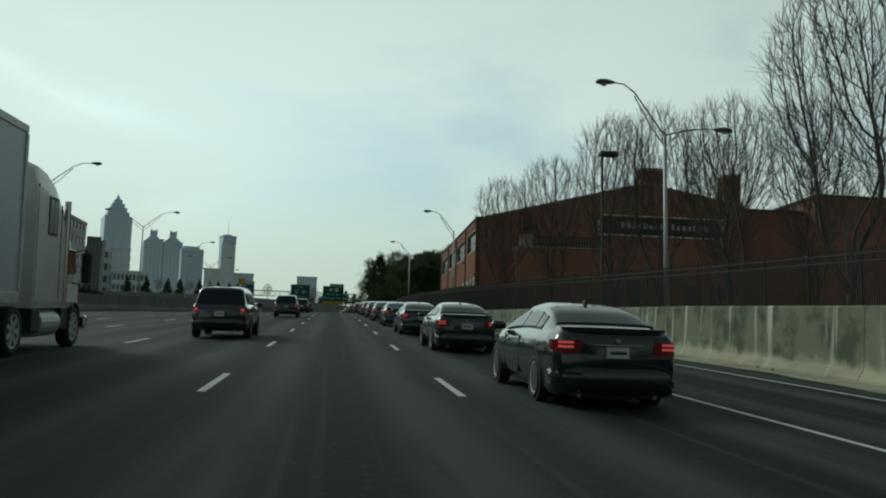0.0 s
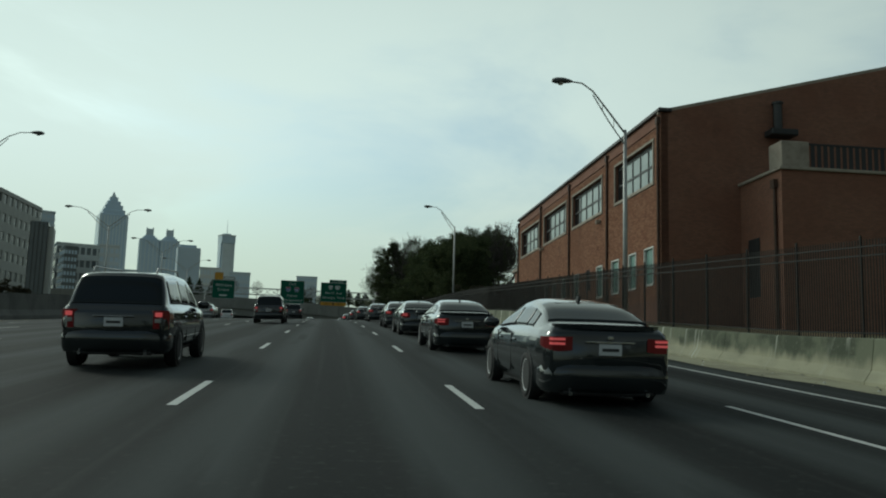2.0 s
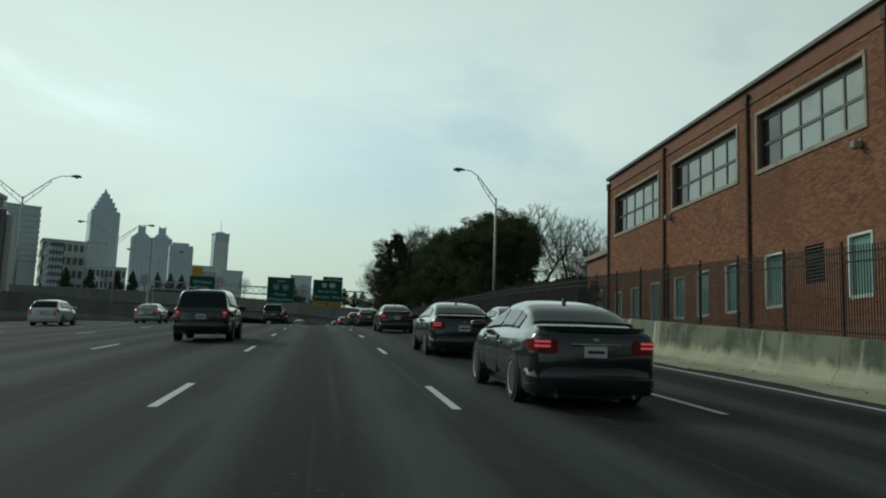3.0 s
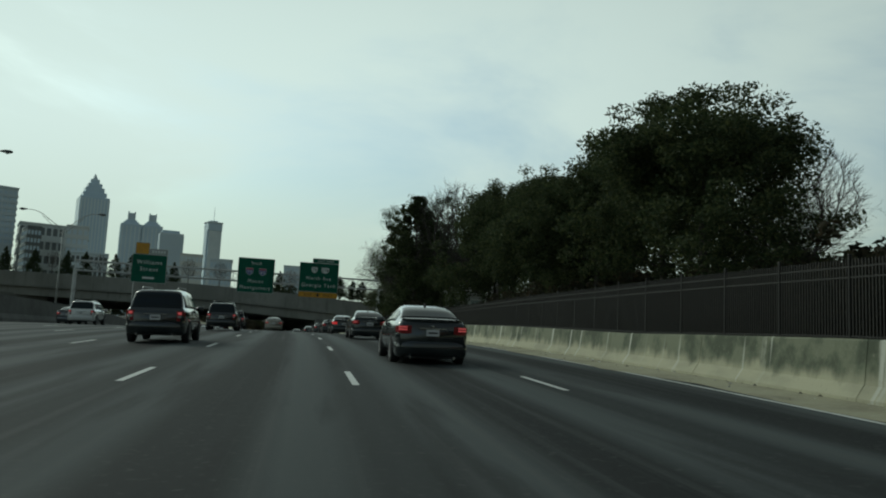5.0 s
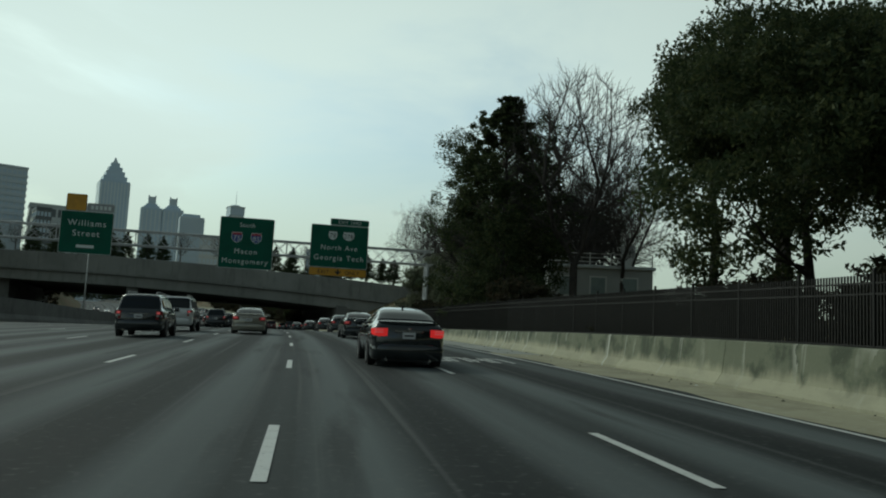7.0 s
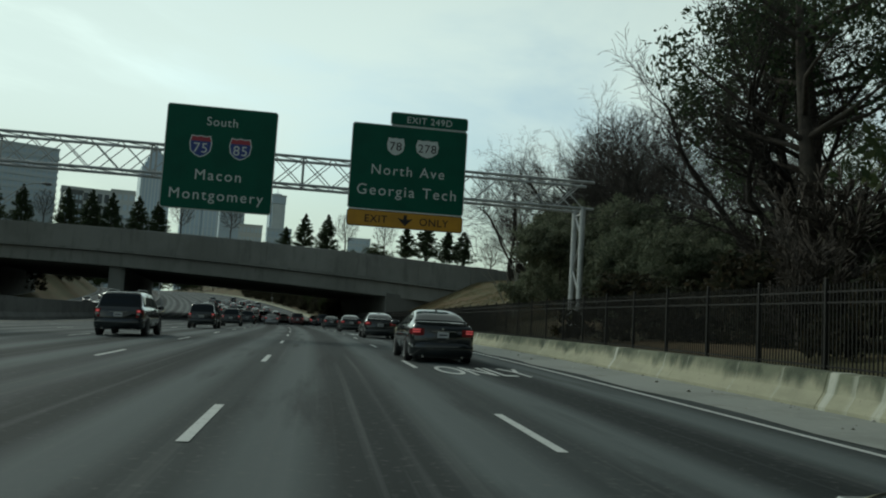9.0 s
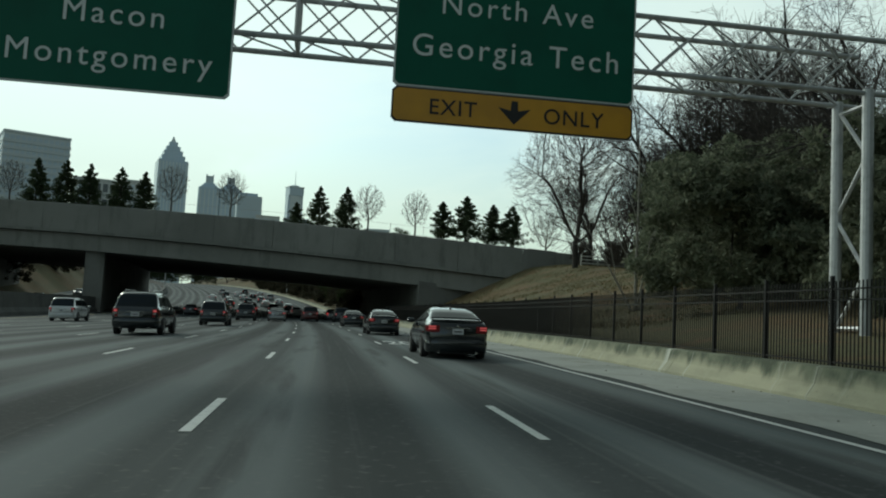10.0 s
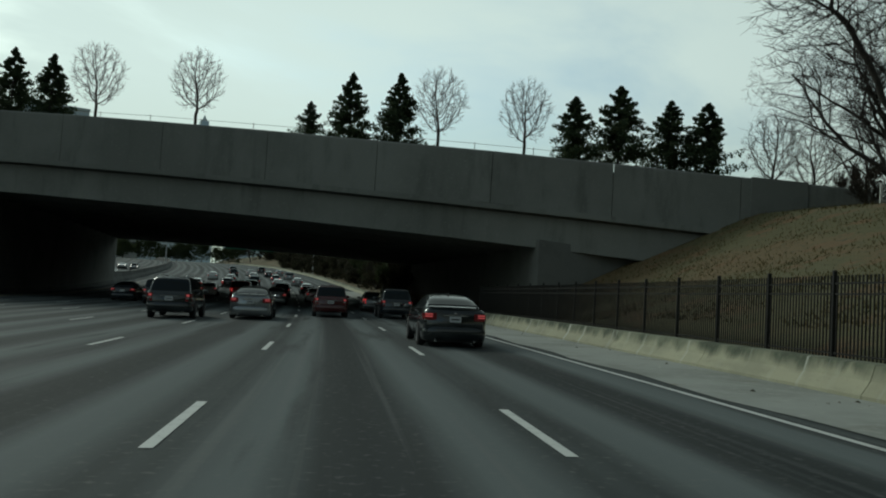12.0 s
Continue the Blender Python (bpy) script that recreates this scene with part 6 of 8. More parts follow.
for i, (s, u, h, k) in enumerate(((148.5, 14.9, 9.3, 1), (156.5, 17.0, 11.2, 0), (164, 16.4, 10.3, 0), (170, 19, 12.6, 1), (176, 17, 10.8, 0), (181, 20, 12.4, 1))):
    plant(ever[(i + k) % 2], at(G(s, u), rt.random() * 6.28, 0.95, h / 12.0))
for i, (s, u, h) in enumerate(((188, 17.2, 11.3), (195, 20.8, 13.2), (186, 25, 14.0), (193, 29, 16.0), (190, 23, 12.0))):
    plant(high[1] if i == 1 else ever[i % 2], at(G(s, u), rt.random() * 6.28, 0.95, h / (13.5 if i == 1 else 12.0)))
for i, (s, u, h) in enumerate(((201.4, 20.9, 14.4), (203.0, 25.5, 15.6), (196, 27, 15.2), (200, 31, 16.4))):
    plant(high[i % 2], at(G(s, u), rt.random() * 6.28, 0.95, h / 13.5))
cypress = cone_tree(205, 16.4, 9.6, "broad dense dark green evergreen tree beside the fence", "evergreen_tree")
plant(cypress, at(G(221.5, 16.2), 1.0))
airy = [leafy_tree(211 + i, 18.0, 11.0, 6.0, "tall pine with a bare trunk and open crown", M_NEEDLE, M_BARK, lobes=22, clumps=260, per=34, size=0.11, name="pine_tree", lean=0.8, lobe=(0.07, 0.13)) for i in range(2)]
for i, (s, u, h) in enumerate(((236.5, 18.2, 18.5), (240.5, 20.6, 20.0), (247, 23.5, 18), (233, 24, 19), (252, 28, 18))):
    plant(airy[i % 2], at(G(s, u), (2.6, 0.4, 4.0, 1.5, 3.1)[i], h / 18.0))
for i, (s, u, h) in enumerate(((276, 22.5, 6.5), (283, 26.0, 7.0), (290.5, 29.5, 7.2), (297, 33, 6.5), (301, 36, 6.5), (306, 37, 7), (270, 20.5, 7.0), (287, 27, 8), (279, 27, 8.2), (263, 23.5, 5.5), (268, 25, 8), (257, 23.5, 5), (293, 34, 8))):
    plant(shrubs[i % 2], at(G(s, u), rt.random() * 6.28, h / 6.5))
for i in range(46):
    s = 124 + i * 3.6
    if s < 262:
        u = float(wall_u(s)) + 3.5 + rt.random() * 1.8
        if 176 < s < 214 or 243 < s < 262:
            continue
        plant(scrub[i % 2], at(G(s, u), rt.random() * 6.28, rt.uniform(0.75, 1.25)))
for i in range(12):
    s = 177 + i * 3.1
    plant(scrub[i % 2], at(G(s, float(wall_u(s)) + 2.6 + (i * 7 % 5) * 0.5), i * 1.3, 0.8, 0.74 if s < 190 else 0.54))
for i in range(6):
    s = 168 + i * 3.4
    plant(scrub[i % 2], at(G(s, float(wall_u(s)) + 5.5 + (i * 3 % 4) * 0.6), i * 2.1, 0.95, 0.95))
for i in range(9):
    plant(scrub[i % 2], at(G(196 + i * 4.2, 31 + (i * 5 % 4) * 2.5), i * 1.9, 1.3, 1.0))
for i in range(13):
    plant(scrub[i % 2], at(G(131 + i * 3.7, 18.0 + (i * 5 % 4) * 0.8), i * 2.3, 1.15, 1.15))
for s, u in ((149, 23), (152, 25.5), (156, 23.5), (160, 26), (145, 21.5), (166, 25)):
    plant(scrub[int(u) % 2], at(G(s, u), s, 1.4, 1.3))
# bare undergrowth below the pines
brush = [bare_tree(91 + i, 1.2, 0.05, ROUND, "tangled leafless brown brush below the pines", M_BARK, 4.5) for i in range(2)]
for o in brush:
    o["category"] = "shrub"
for i in range(7):
    s = 232 + i * 2.1
    plant(brush[i % 2], at(G(s, (15.2 if s < 238 else 18.4) + (i * 37 % 11) * 0.5), i * 1.7, rt.uniform(0.6, 1.25)))

for i, (s, u) in enumerate(((306, 33), (311, 36), (316, 34), (320, 38), (309, 40), (315, 41), (303, 35), (325, 36), (332, 35), (338, 38), (329, 38))):
    plant(brush[i % 2], at(G(s, u), i * 2.2, rt.uniform(0.6, 0.9)))

plant(rounds[0], at(G(339, 33.0), 0.4, 1.15))
plant(rounds[1], at(G(345, 40.0), 1.4, 1.3))
for i, (s, u, h) in enumerate(((247, 19.0, 4.6), (252, 21.0, 5.6), (256, 19.5, 5.0), (243, 22.5, 5.2), (238, 25.0, 6.0), (234, 20.5, 4.4), (258, 27, 6.5))):
    plant(shrubs[i % 2], at(G(s, u), i * 1.7, h / 6.5))

# the pale sapling behind the fence
rng = random.Random(7)
w = (Wood(), Wood())
SAP = [dict(seg=7, bend=0.02, lift=0.02, taper=0.75, sides=7, kids=6, angle=0.6, rkid=0.5, lkid=0.42, **{"from": 0.12}),
       dict(seg=5, bend=0.06, lift=0.04, taper=0.8, sides=5, kids=4, angle=0.5, rkid=0.5, lkid=0.4, **{"from": 0.3}),
       dict(seg=3, bend=0.1, lift=0.0, taper=0.8, sides=3, kids=0, angle=0.5, rkid=0.5, lkid=0.4, **{"from": 0.3})]
grow(w, rng, Vector((0, 0, -0.3)), Vector((0, 0, 1)), 9.0, 0.10, 0, SAP)
for dx, dy, ln in ((-0.55, 0.1, 5.5), (0.5, -0.1, 6.0), (0.25, 0.35, 4.5)):
    grow(w, rng, Vector((0, 0, -0.3)), Vector((dx, dy, 1)), ln, 0.07, 0, SAP)
sap = thing("sapling", "slender leafless sapling with pale bark", "tree", at(G(277.7, 19.2)))
part("trunk", mesh_of("trunk", w[0].v, w[0].f, M_BARK_PALE), M_BARK_PALE, sap, smooth=True)
part("crown", mesh_of("crown", w[1].v, w[1].f, M_BARK_PALE), M_BARK_PALE, sap)

# planting on the overpass
firs = [conifer(301 + i, 5.6, 3.3, "small dark conifer planted behind the overpass parapet", "conifer", 0.3) for i in range(2)]
balls = [conifer(321 + i, 5.0, 3.1, "small ragged evergreen planted behind the overpass parapet", "evergreen_tree", 0.55, 0.7) for i in range(2)]


def br_ground(x):
    return br_top(x) - 0.45


def on_bridge(x, y=4.0):
    return B(x, y, br_ground(x))


for i, (x, z) in enumerate(((-61.7, 32.6), (-58.1, 32.2), (-53.5, 31.8), (-50.0, 31.3), (-25.3, 30.1), (-21.6, 30.1), (-66, 32.8), (-74, 33), (-79, 33.2), (-88, 33.4), (-96, 33.6))):
    plant(firs[i % 2], at(on_bridge(x), i * 1.3, (z - br_ground(x)) / 5.6))
for i, (x, z) in enumerate(((-28.4, 27.9), (-8.8, 28.6), (-5.7, 29.4), (-2.2, 28.4), (0.3, 28.3))):
    plant(balls[i % 2], at(on_bridge(x), i * 1.9, (z - br_ground(x)) / 5.0))
for i, (x, z) in enumerate(((-46.0, 32.3), (-37.6, 31.9), (-18.6, 30.6), (-12.3, 29.9), (-70, 32.5), (-83, 33))):
    plant(rounds[i % 2], at(on_bridge(x), i * 2.1, (z - br_ground(x)) / 6.0))
hedge = [leafy_tree(341 + i, 1.0, 2.2, 0.05, "low clipped evergreen hedge along the overpass parapet", M_LEAF, M_BARK_DARK, lobes=6, clumps=50, per=50, size=0.07, name="hedge_bush") for i in range(2)]
x = -100.0
while x < 4:
    plant(hedge[int(abs(x)) % 2], at(on_bridge(x, 2.0), x, rt.uniform(0.7, 1.05)))
    x += rt.uniform(2.0, 4.5)
# mesh fence on the far side of the deck
fn = thing("mesh_fence", "thin grey mesh fence across the overpass", "fence")
for i in range(24):
    xx = -104 + i * 4.6
    o = part("post", cyl(0.03, -0.3, 2.6, 5), M_GALV, fn)
    o.matrix_basis = Matrix.Translation(B(xx, 9.0, br_ground(xx)))
bm = bmesh.new()
for zz in (0.2, 1.3, 2.5):
    tube(bm, [B(-104 + i * 4.6, 9.0, br_ground(-104 + i * 4.6) + zz) for i in range(24)], 0.02, 4)
part("railing", bm, M_GALV, fn)
part("soil", br_loft([(0.46, -1.3), (0.46, -0.5), (14, -0.4), (14, -1.2)], -150, 20, 10), M_GROUND, overpass)


# ---------- winter grass on the bank by the overpass ----------
def bank_grass():
    """Short dry blades and leaves over the bank."""
    nr = np.random.RandomState(77)
    n = 60000
    ss = nr.uniform(268, 345, n)
    uu = 14.6 + 22 * nr.rand(n) ** 1.3
    a = np.interp(ss, SG, RA)
    x = np.interp(ss, SG, RX) + uu * np.cos(a)
    y = np.interp(ss, SG, RY) + uu * np.sin(a)
    gr, gc, gz = GROUND_GRID[0]
    i, j = np.searchsorted(gr, ss) - 1, np.searchsorted(gc, uu) - 1
    fi, fj = (ss - gr[i]) / (gr[i + 1] - gr[i]), (uu - gc[j]) / (gc[j + 1] - gc[j])
    z = (gz[i, j] * (1 - fj) + gz[i, j + 1] * fj) * (1 - fi) + (gz[i + 1, j] * (1 - fj) + gz[i + 1, j + 1] * fj) * fi
    keep = np.sin(x * 0.9 + 1.3 * np.sin(y * 0.6)) + np.sin(y * 0.8 + x * 0.3) + nr.normal(size=n) * 0.8 > -0.5
    x, y, z = x[keep], y[keep], z[keep]
    n = len(x)
    d = nr.rand(n) * 6.283
    h = nr.uniform(0.05, 0.16, n)
    w = nr.uniform(0.02, 0.05, n)
    lx, ly = nr.normal(size=n) * 0.07, nr.normal(size=n) * 0.07
    v = np.stack([np.stack([x - np.cos(d) * w, y - np.sin(d) * w, z - 0.05], 1), np.stack([x + np.cos(d) * w, y + np.sin(d) * w, z - 0.05], 1), np.stack([x + lx, y + ly, z + h], 1)], 1).reshape(-1, 3)
    f = np.arange(n * 3).reshape(-1, 3)
    o = part("bank_grass", mesh_np("bank_grass", v, f, M_STRAW), M_STRAW)
    tagged(o, "dry straw-coloured winter grass over the bank", "grass", kind="stuff")


M_STRAW = leaf_mat("dry_winter_grass", (0.085, 0.084, 0.034), (0.125, 0.100, 0.046), (0.18, 0.135, 0.066), 0.8)
bank_grass()


# ---------- city beyond ----------
EYE = Vector((0.48, 50.94, 4.71))
# aerial haze is put into these tower colours, paler and bluer with it
M_TOWER_BLUE = mat("tower_hazed_blue", (0.53, 0.66, 0.77), 0.35, var=[(0.02, (0.47, 0.60, 0.71), 0.4, 0.7), (0.2, (0.58, 0.70, 0.80), 0.55, 0.8)], spec=0.6)
M_TOWER_GREY = mat("tower_hazed_grey", (0.60, 0.69, 0.75), 0.6, var=[(0.02, (0.54, 0.63, 0.69), 0.4, 0.7), (0.2, (0.65, 0.73, 0.78), 0.55, 0.8)])
M_TOWER_RIB = mat("tower_hazed_rib", (0.68, 0.76, 0.80), 0.6, var=[(0.05, (0.62, 0.70, 0.74), 0.4, 0.7)])
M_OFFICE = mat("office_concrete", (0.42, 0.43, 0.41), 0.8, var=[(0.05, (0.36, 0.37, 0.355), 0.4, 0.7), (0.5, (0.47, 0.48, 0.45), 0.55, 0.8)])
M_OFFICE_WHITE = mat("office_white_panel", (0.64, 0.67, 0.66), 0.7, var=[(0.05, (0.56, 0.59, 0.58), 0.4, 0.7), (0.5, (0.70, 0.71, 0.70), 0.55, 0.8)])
M_OFFICE_DARK = mat("office_dark_glass", (0.11, 0.13, 0.14), 0.2, var=[(0.1, (0.15, 0.17, 0.18), 0.45, 0.7)], spec=0.6)


def bearing(az, dist, z=0.0):
    a = radians(az)
    return Vector((EYE.x + dist * math.sin(a), EYE.y + dist * math.cos(a), z))


def z_at(el, dist):
    return EYE.z + dist * math.tan(radians(el))


def tower_frame(az, dist, turn=0.0):
    return Matrix.Translation(bearing(az, dist)) @ Euler((0, 0, -radians(az) + radians(turn))).to_matrix().to_4x4()


def ribs(parent, w, d, z0, z1, n, material, depth=0.9):
    """Upright fins on the faces of a tower."""
    me = bpy.data.meshes.new("rib")
    bm = box(-0.5, 0.5, -0.5, 0.5, 0, 1)
    bm.to_mesh(me)
    bm.free()
    me.materials.append(material)
    for i in range(n):
        x = -w / 2 + w * (i + 0.5) / n
        o = part("rib", me, material, parent)
        o.matrix_basis = Matrix.Translation((x, -d / 2, z0)) @ Matrix.Diagonal((w / n * 0.42, depth * 2, z1 - z0, 1))
        o = part("rib", me, material, parent)
        y = -d / 2 + d * (i + 0.5) / n
        o.matrix_basis = Matrix.Translation((w / 2, y, z0)) @ Matrix.Diagonal((depth * 2, d / n * 0.42, z1 - z0, 1))


# the pointed tower with a stepped crown
D = 2050.0
t = thing("skyscraper", "haze-blue skyscraper with a stepped pointed crown", "skyscraper", tower_frame(-13.78, D, 8))
w = 60.0
zs = z_at(8.72, D)
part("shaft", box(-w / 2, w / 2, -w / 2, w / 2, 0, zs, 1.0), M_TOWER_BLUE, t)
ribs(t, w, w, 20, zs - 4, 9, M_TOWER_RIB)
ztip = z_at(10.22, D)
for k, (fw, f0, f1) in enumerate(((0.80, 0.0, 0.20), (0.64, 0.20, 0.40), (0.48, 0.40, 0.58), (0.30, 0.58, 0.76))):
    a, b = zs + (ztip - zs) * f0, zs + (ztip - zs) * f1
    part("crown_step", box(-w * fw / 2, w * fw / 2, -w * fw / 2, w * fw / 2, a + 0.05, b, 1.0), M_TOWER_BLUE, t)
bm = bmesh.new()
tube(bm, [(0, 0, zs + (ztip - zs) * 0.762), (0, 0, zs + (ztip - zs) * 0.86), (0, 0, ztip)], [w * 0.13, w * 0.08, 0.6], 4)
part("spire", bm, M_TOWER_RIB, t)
# the twin towers
D = 1900.0
t = thing("skyscraper", "twin haze-blue skyscrapers with notched square crowns", "skyscraper", tower_frame(-10.84, D, 4))
z1, z2, z3 = z_at(7.36, D), z_at(7.62, D), z_at(8.06, D)
for cx in (-20.4, 20.4):
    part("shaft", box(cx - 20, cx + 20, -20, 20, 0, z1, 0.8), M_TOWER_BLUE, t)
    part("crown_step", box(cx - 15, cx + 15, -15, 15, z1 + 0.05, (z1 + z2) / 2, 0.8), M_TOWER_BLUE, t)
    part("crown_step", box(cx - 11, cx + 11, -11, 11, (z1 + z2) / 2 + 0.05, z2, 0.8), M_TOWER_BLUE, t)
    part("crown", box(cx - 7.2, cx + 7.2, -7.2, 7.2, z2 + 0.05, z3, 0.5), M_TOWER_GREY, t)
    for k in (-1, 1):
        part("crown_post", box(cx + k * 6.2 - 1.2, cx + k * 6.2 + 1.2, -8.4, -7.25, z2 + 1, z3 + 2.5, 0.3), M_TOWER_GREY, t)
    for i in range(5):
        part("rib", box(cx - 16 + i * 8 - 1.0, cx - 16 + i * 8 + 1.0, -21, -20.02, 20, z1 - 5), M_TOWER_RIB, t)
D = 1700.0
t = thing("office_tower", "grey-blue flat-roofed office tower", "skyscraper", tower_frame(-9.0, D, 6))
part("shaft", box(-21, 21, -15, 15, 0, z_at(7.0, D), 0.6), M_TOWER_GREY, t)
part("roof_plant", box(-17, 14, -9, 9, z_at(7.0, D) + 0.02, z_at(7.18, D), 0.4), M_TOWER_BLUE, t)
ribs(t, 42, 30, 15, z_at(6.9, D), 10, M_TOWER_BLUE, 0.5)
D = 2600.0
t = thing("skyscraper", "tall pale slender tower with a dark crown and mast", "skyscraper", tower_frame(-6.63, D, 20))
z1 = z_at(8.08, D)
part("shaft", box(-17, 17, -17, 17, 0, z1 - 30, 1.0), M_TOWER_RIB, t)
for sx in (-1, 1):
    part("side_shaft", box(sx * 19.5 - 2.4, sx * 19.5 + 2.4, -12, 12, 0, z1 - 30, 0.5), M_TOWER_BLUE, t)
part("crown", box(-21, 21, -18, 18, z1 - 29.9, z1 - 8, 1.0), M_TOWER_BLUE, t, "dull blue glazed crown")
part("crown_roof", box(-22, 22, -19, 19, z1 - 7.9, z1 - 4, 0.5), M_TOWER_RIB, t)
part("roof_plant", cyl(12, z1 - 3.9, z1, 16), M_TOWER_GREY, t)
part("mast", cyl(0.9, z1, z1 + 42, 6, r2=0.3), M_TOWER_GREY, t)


def office(label, az0, az1, dist, el, floors, cols, wall, glass, depth=30.0, turn=0.0, base=8.0, side=True, name="office_building"):
    """An office block: wall, floor bands, piers between them, and panes set back behind."""
    az = (az0 + az1) / 2
    t = thing(name, label, "building", tower_frame(az, dist, turn))
    w = 2 * dist * math.tan(radians(abs(az1 - az0) / 2)) / max(0.4, math.cos(radians(turn)))
    z1 = z_at(el, dist)
    part("wall", box(-w / 2, w / 2, -depth / 2, depth / 2, base, z1), wall, t)
    fh = (z1 - base - 2) / floors
    band = bpy.data.meshes.new("floor_band")
    bm = box(-0.5, 0.5, -0.5, 0.5, 0, 1)
    bm.to_mesh(band)
    bm.free()
    band.materials.append(wall)
    pane = bpy.data.meshes.new("pane")
    bm = box(-0.5, 0.5, -0.5, 0.5, 0, 1)
    bm.to_mesh(pane)
    bm.free()
    pane.materials.append(glass)
    faces = [(w, lambda a, q: (a, -depth / 2 - q), True)]
    if side:
        faces.append((depth, lambda a, q: (w / 2 + q, a), False))
        faces.append((depth, lambda a, q: (-w / 2 - q, a), False))
    first = max(0, floors - 9)
    for span, pos, front in faces:
        n = cols if front else max(3, int(cols * depth / w))
        for j in range(first, floors):
            z = base + j * fh
            o = part("floor_band", band, wall, t)
            x, y = pos(0, 0.2)
            o.matrix_basis = Matrix.Translation((x, y, z)) @ Matrix.Diagonal((span if front else 0.8, 0.8 if front else span, fh * 0.45, 1))
            for i in range(n):
                x, y = pos(-span / 2 + span * (i + 0.5) / n, 0.05)
                o = part("pane", pane, glass, t)
                o.matrix_basis = Matrix.Translation((x, y, z + fh * 0.45)) @ Matrix.Diagonal(((span / n * 0.68) if front else 0.2, 0.2 if front else (span / n * 0.68), fh * 0.55, 1))
    part("parapet", box(-w / 2 - 0.5, w / 2 + 0.5, -depth / 2 - 0.5, depth / 2 + 0.5, z1 + 0.02, z1 + 2.0, 0.2), wall, t)
    return t


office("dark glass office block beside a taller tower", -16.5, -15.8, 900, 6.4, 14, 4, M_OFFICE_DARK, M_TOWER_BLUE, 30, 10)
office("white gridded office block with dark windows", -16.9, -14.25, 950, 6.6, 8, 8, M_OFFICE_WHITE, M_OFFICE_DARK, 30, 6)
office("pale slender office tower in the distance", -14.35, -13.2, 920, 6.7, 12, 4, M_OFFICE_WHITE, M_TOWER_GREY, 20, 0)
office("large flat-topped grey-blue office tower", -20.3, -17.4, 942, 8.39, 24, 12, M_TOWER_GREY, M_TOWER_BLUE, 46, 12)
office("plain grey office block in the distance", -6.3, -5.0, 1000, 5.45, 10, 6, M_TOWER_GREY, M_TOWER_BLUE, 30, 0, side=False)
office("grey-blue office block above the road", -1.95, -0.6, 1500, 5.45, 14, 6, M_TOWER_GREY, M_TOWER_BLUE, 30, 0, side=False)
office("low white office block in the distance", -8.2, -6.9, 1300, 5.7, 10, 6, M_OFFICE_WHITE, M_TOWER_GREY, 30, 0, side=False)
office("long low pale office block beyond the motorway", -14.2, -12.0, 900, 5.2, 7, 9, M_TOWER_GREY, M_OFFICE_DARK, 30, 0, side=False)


def roadside_office(place, x0, x1, y0, y1, z0, z1, floors, bays):
    """A pale office beside the motorway, with rows of windows set in the face towards the road and the near end."""
    t = thing("office_building", "grey concrete office building with rows of dark windows by the motorway", "building", place)
    part("wall", box(x0, x1 - 0.35, y0 + 0.35, y1, z0, z1, 0.05), M_OFFICE_DARK, t, "dim rooms behind the facade")
    fh = (z1 - z0) / floors
    me = {}
    for nm, mt in (("spandrel", M_OFFICE), ("pier", M_OFFICE), ("window", M_OFFICE_DARK)):
        me[nm] = bpy.data.meshes.new(nm)
        bm = box(-0.5, 0.5, -0.5, 0.5, 0, 1)
        bm.to_mesh(me[nm])
        bm.free()
        me[nm].materials.append(mt)
    for j in range(floors):
        z = z0 + j * fh
        for sx, sy, dx, dy in ((x1 - 0.17, (y0 + y1) / 2, 0.36, y1 - y0), ((x0 + x1) / 2 - 0.2, y0 + 0.17, x1 - x0 - 0.36, 0.34)):
            o = part("spandrel", me["spandrel"], M_OFFICE, t)
            o.matrix_basis = Matrix.Translation((sx, sy, z)) @ Matrix.Diagonal((dx, dy, fh * 0.52, 1))
        for k in range(bays):
            yy = y0 + (y1 - y0) * (k + 0.5) / bays
            o = part("pier", me["pier"], M_OFFICE, t)
            o.matrix_basis = Matrix.Translation((x1 - 0.18, yy, z + fh * 0.52)) @ Matrix.Diagonal((0.3, (y1 - y0) / bays * 0.42, fh * 0.48, 1))
            o = part("window", me["window"], M_OFFICE_DARK, t)
            o.matrix_basis = Matrix.Translation((x1 - 0.30, yy + (y1 - y0) / bays * 0.5, z + fh * 0.52)) @ Matrix.Diagonal((0.1, (y1 - y0) / bays * 0.56, fh * 0.46, 1))
        for k in range(5):
            xx = x0 + (x1 - x0) * (k + 0.5) / 5
            o = part("pier", me["pier"], M_OFFICE, t)
            o.matrix_basis = Matrix.Translation((xx, y0 + 0.18, z + fh * 0.52)) @ Matrix.Diagonal(((x1 - x0) / 5 * 0.42, 0.3, fh * 0.48, 1))
    part("parapet", box(x0 - 0.2, x1 + 0.2, y0 - 0.2, y1 + 0.2, z1 + 0.02, z1 + 1.3, 0.1), M_OFFICE, t)
    return t


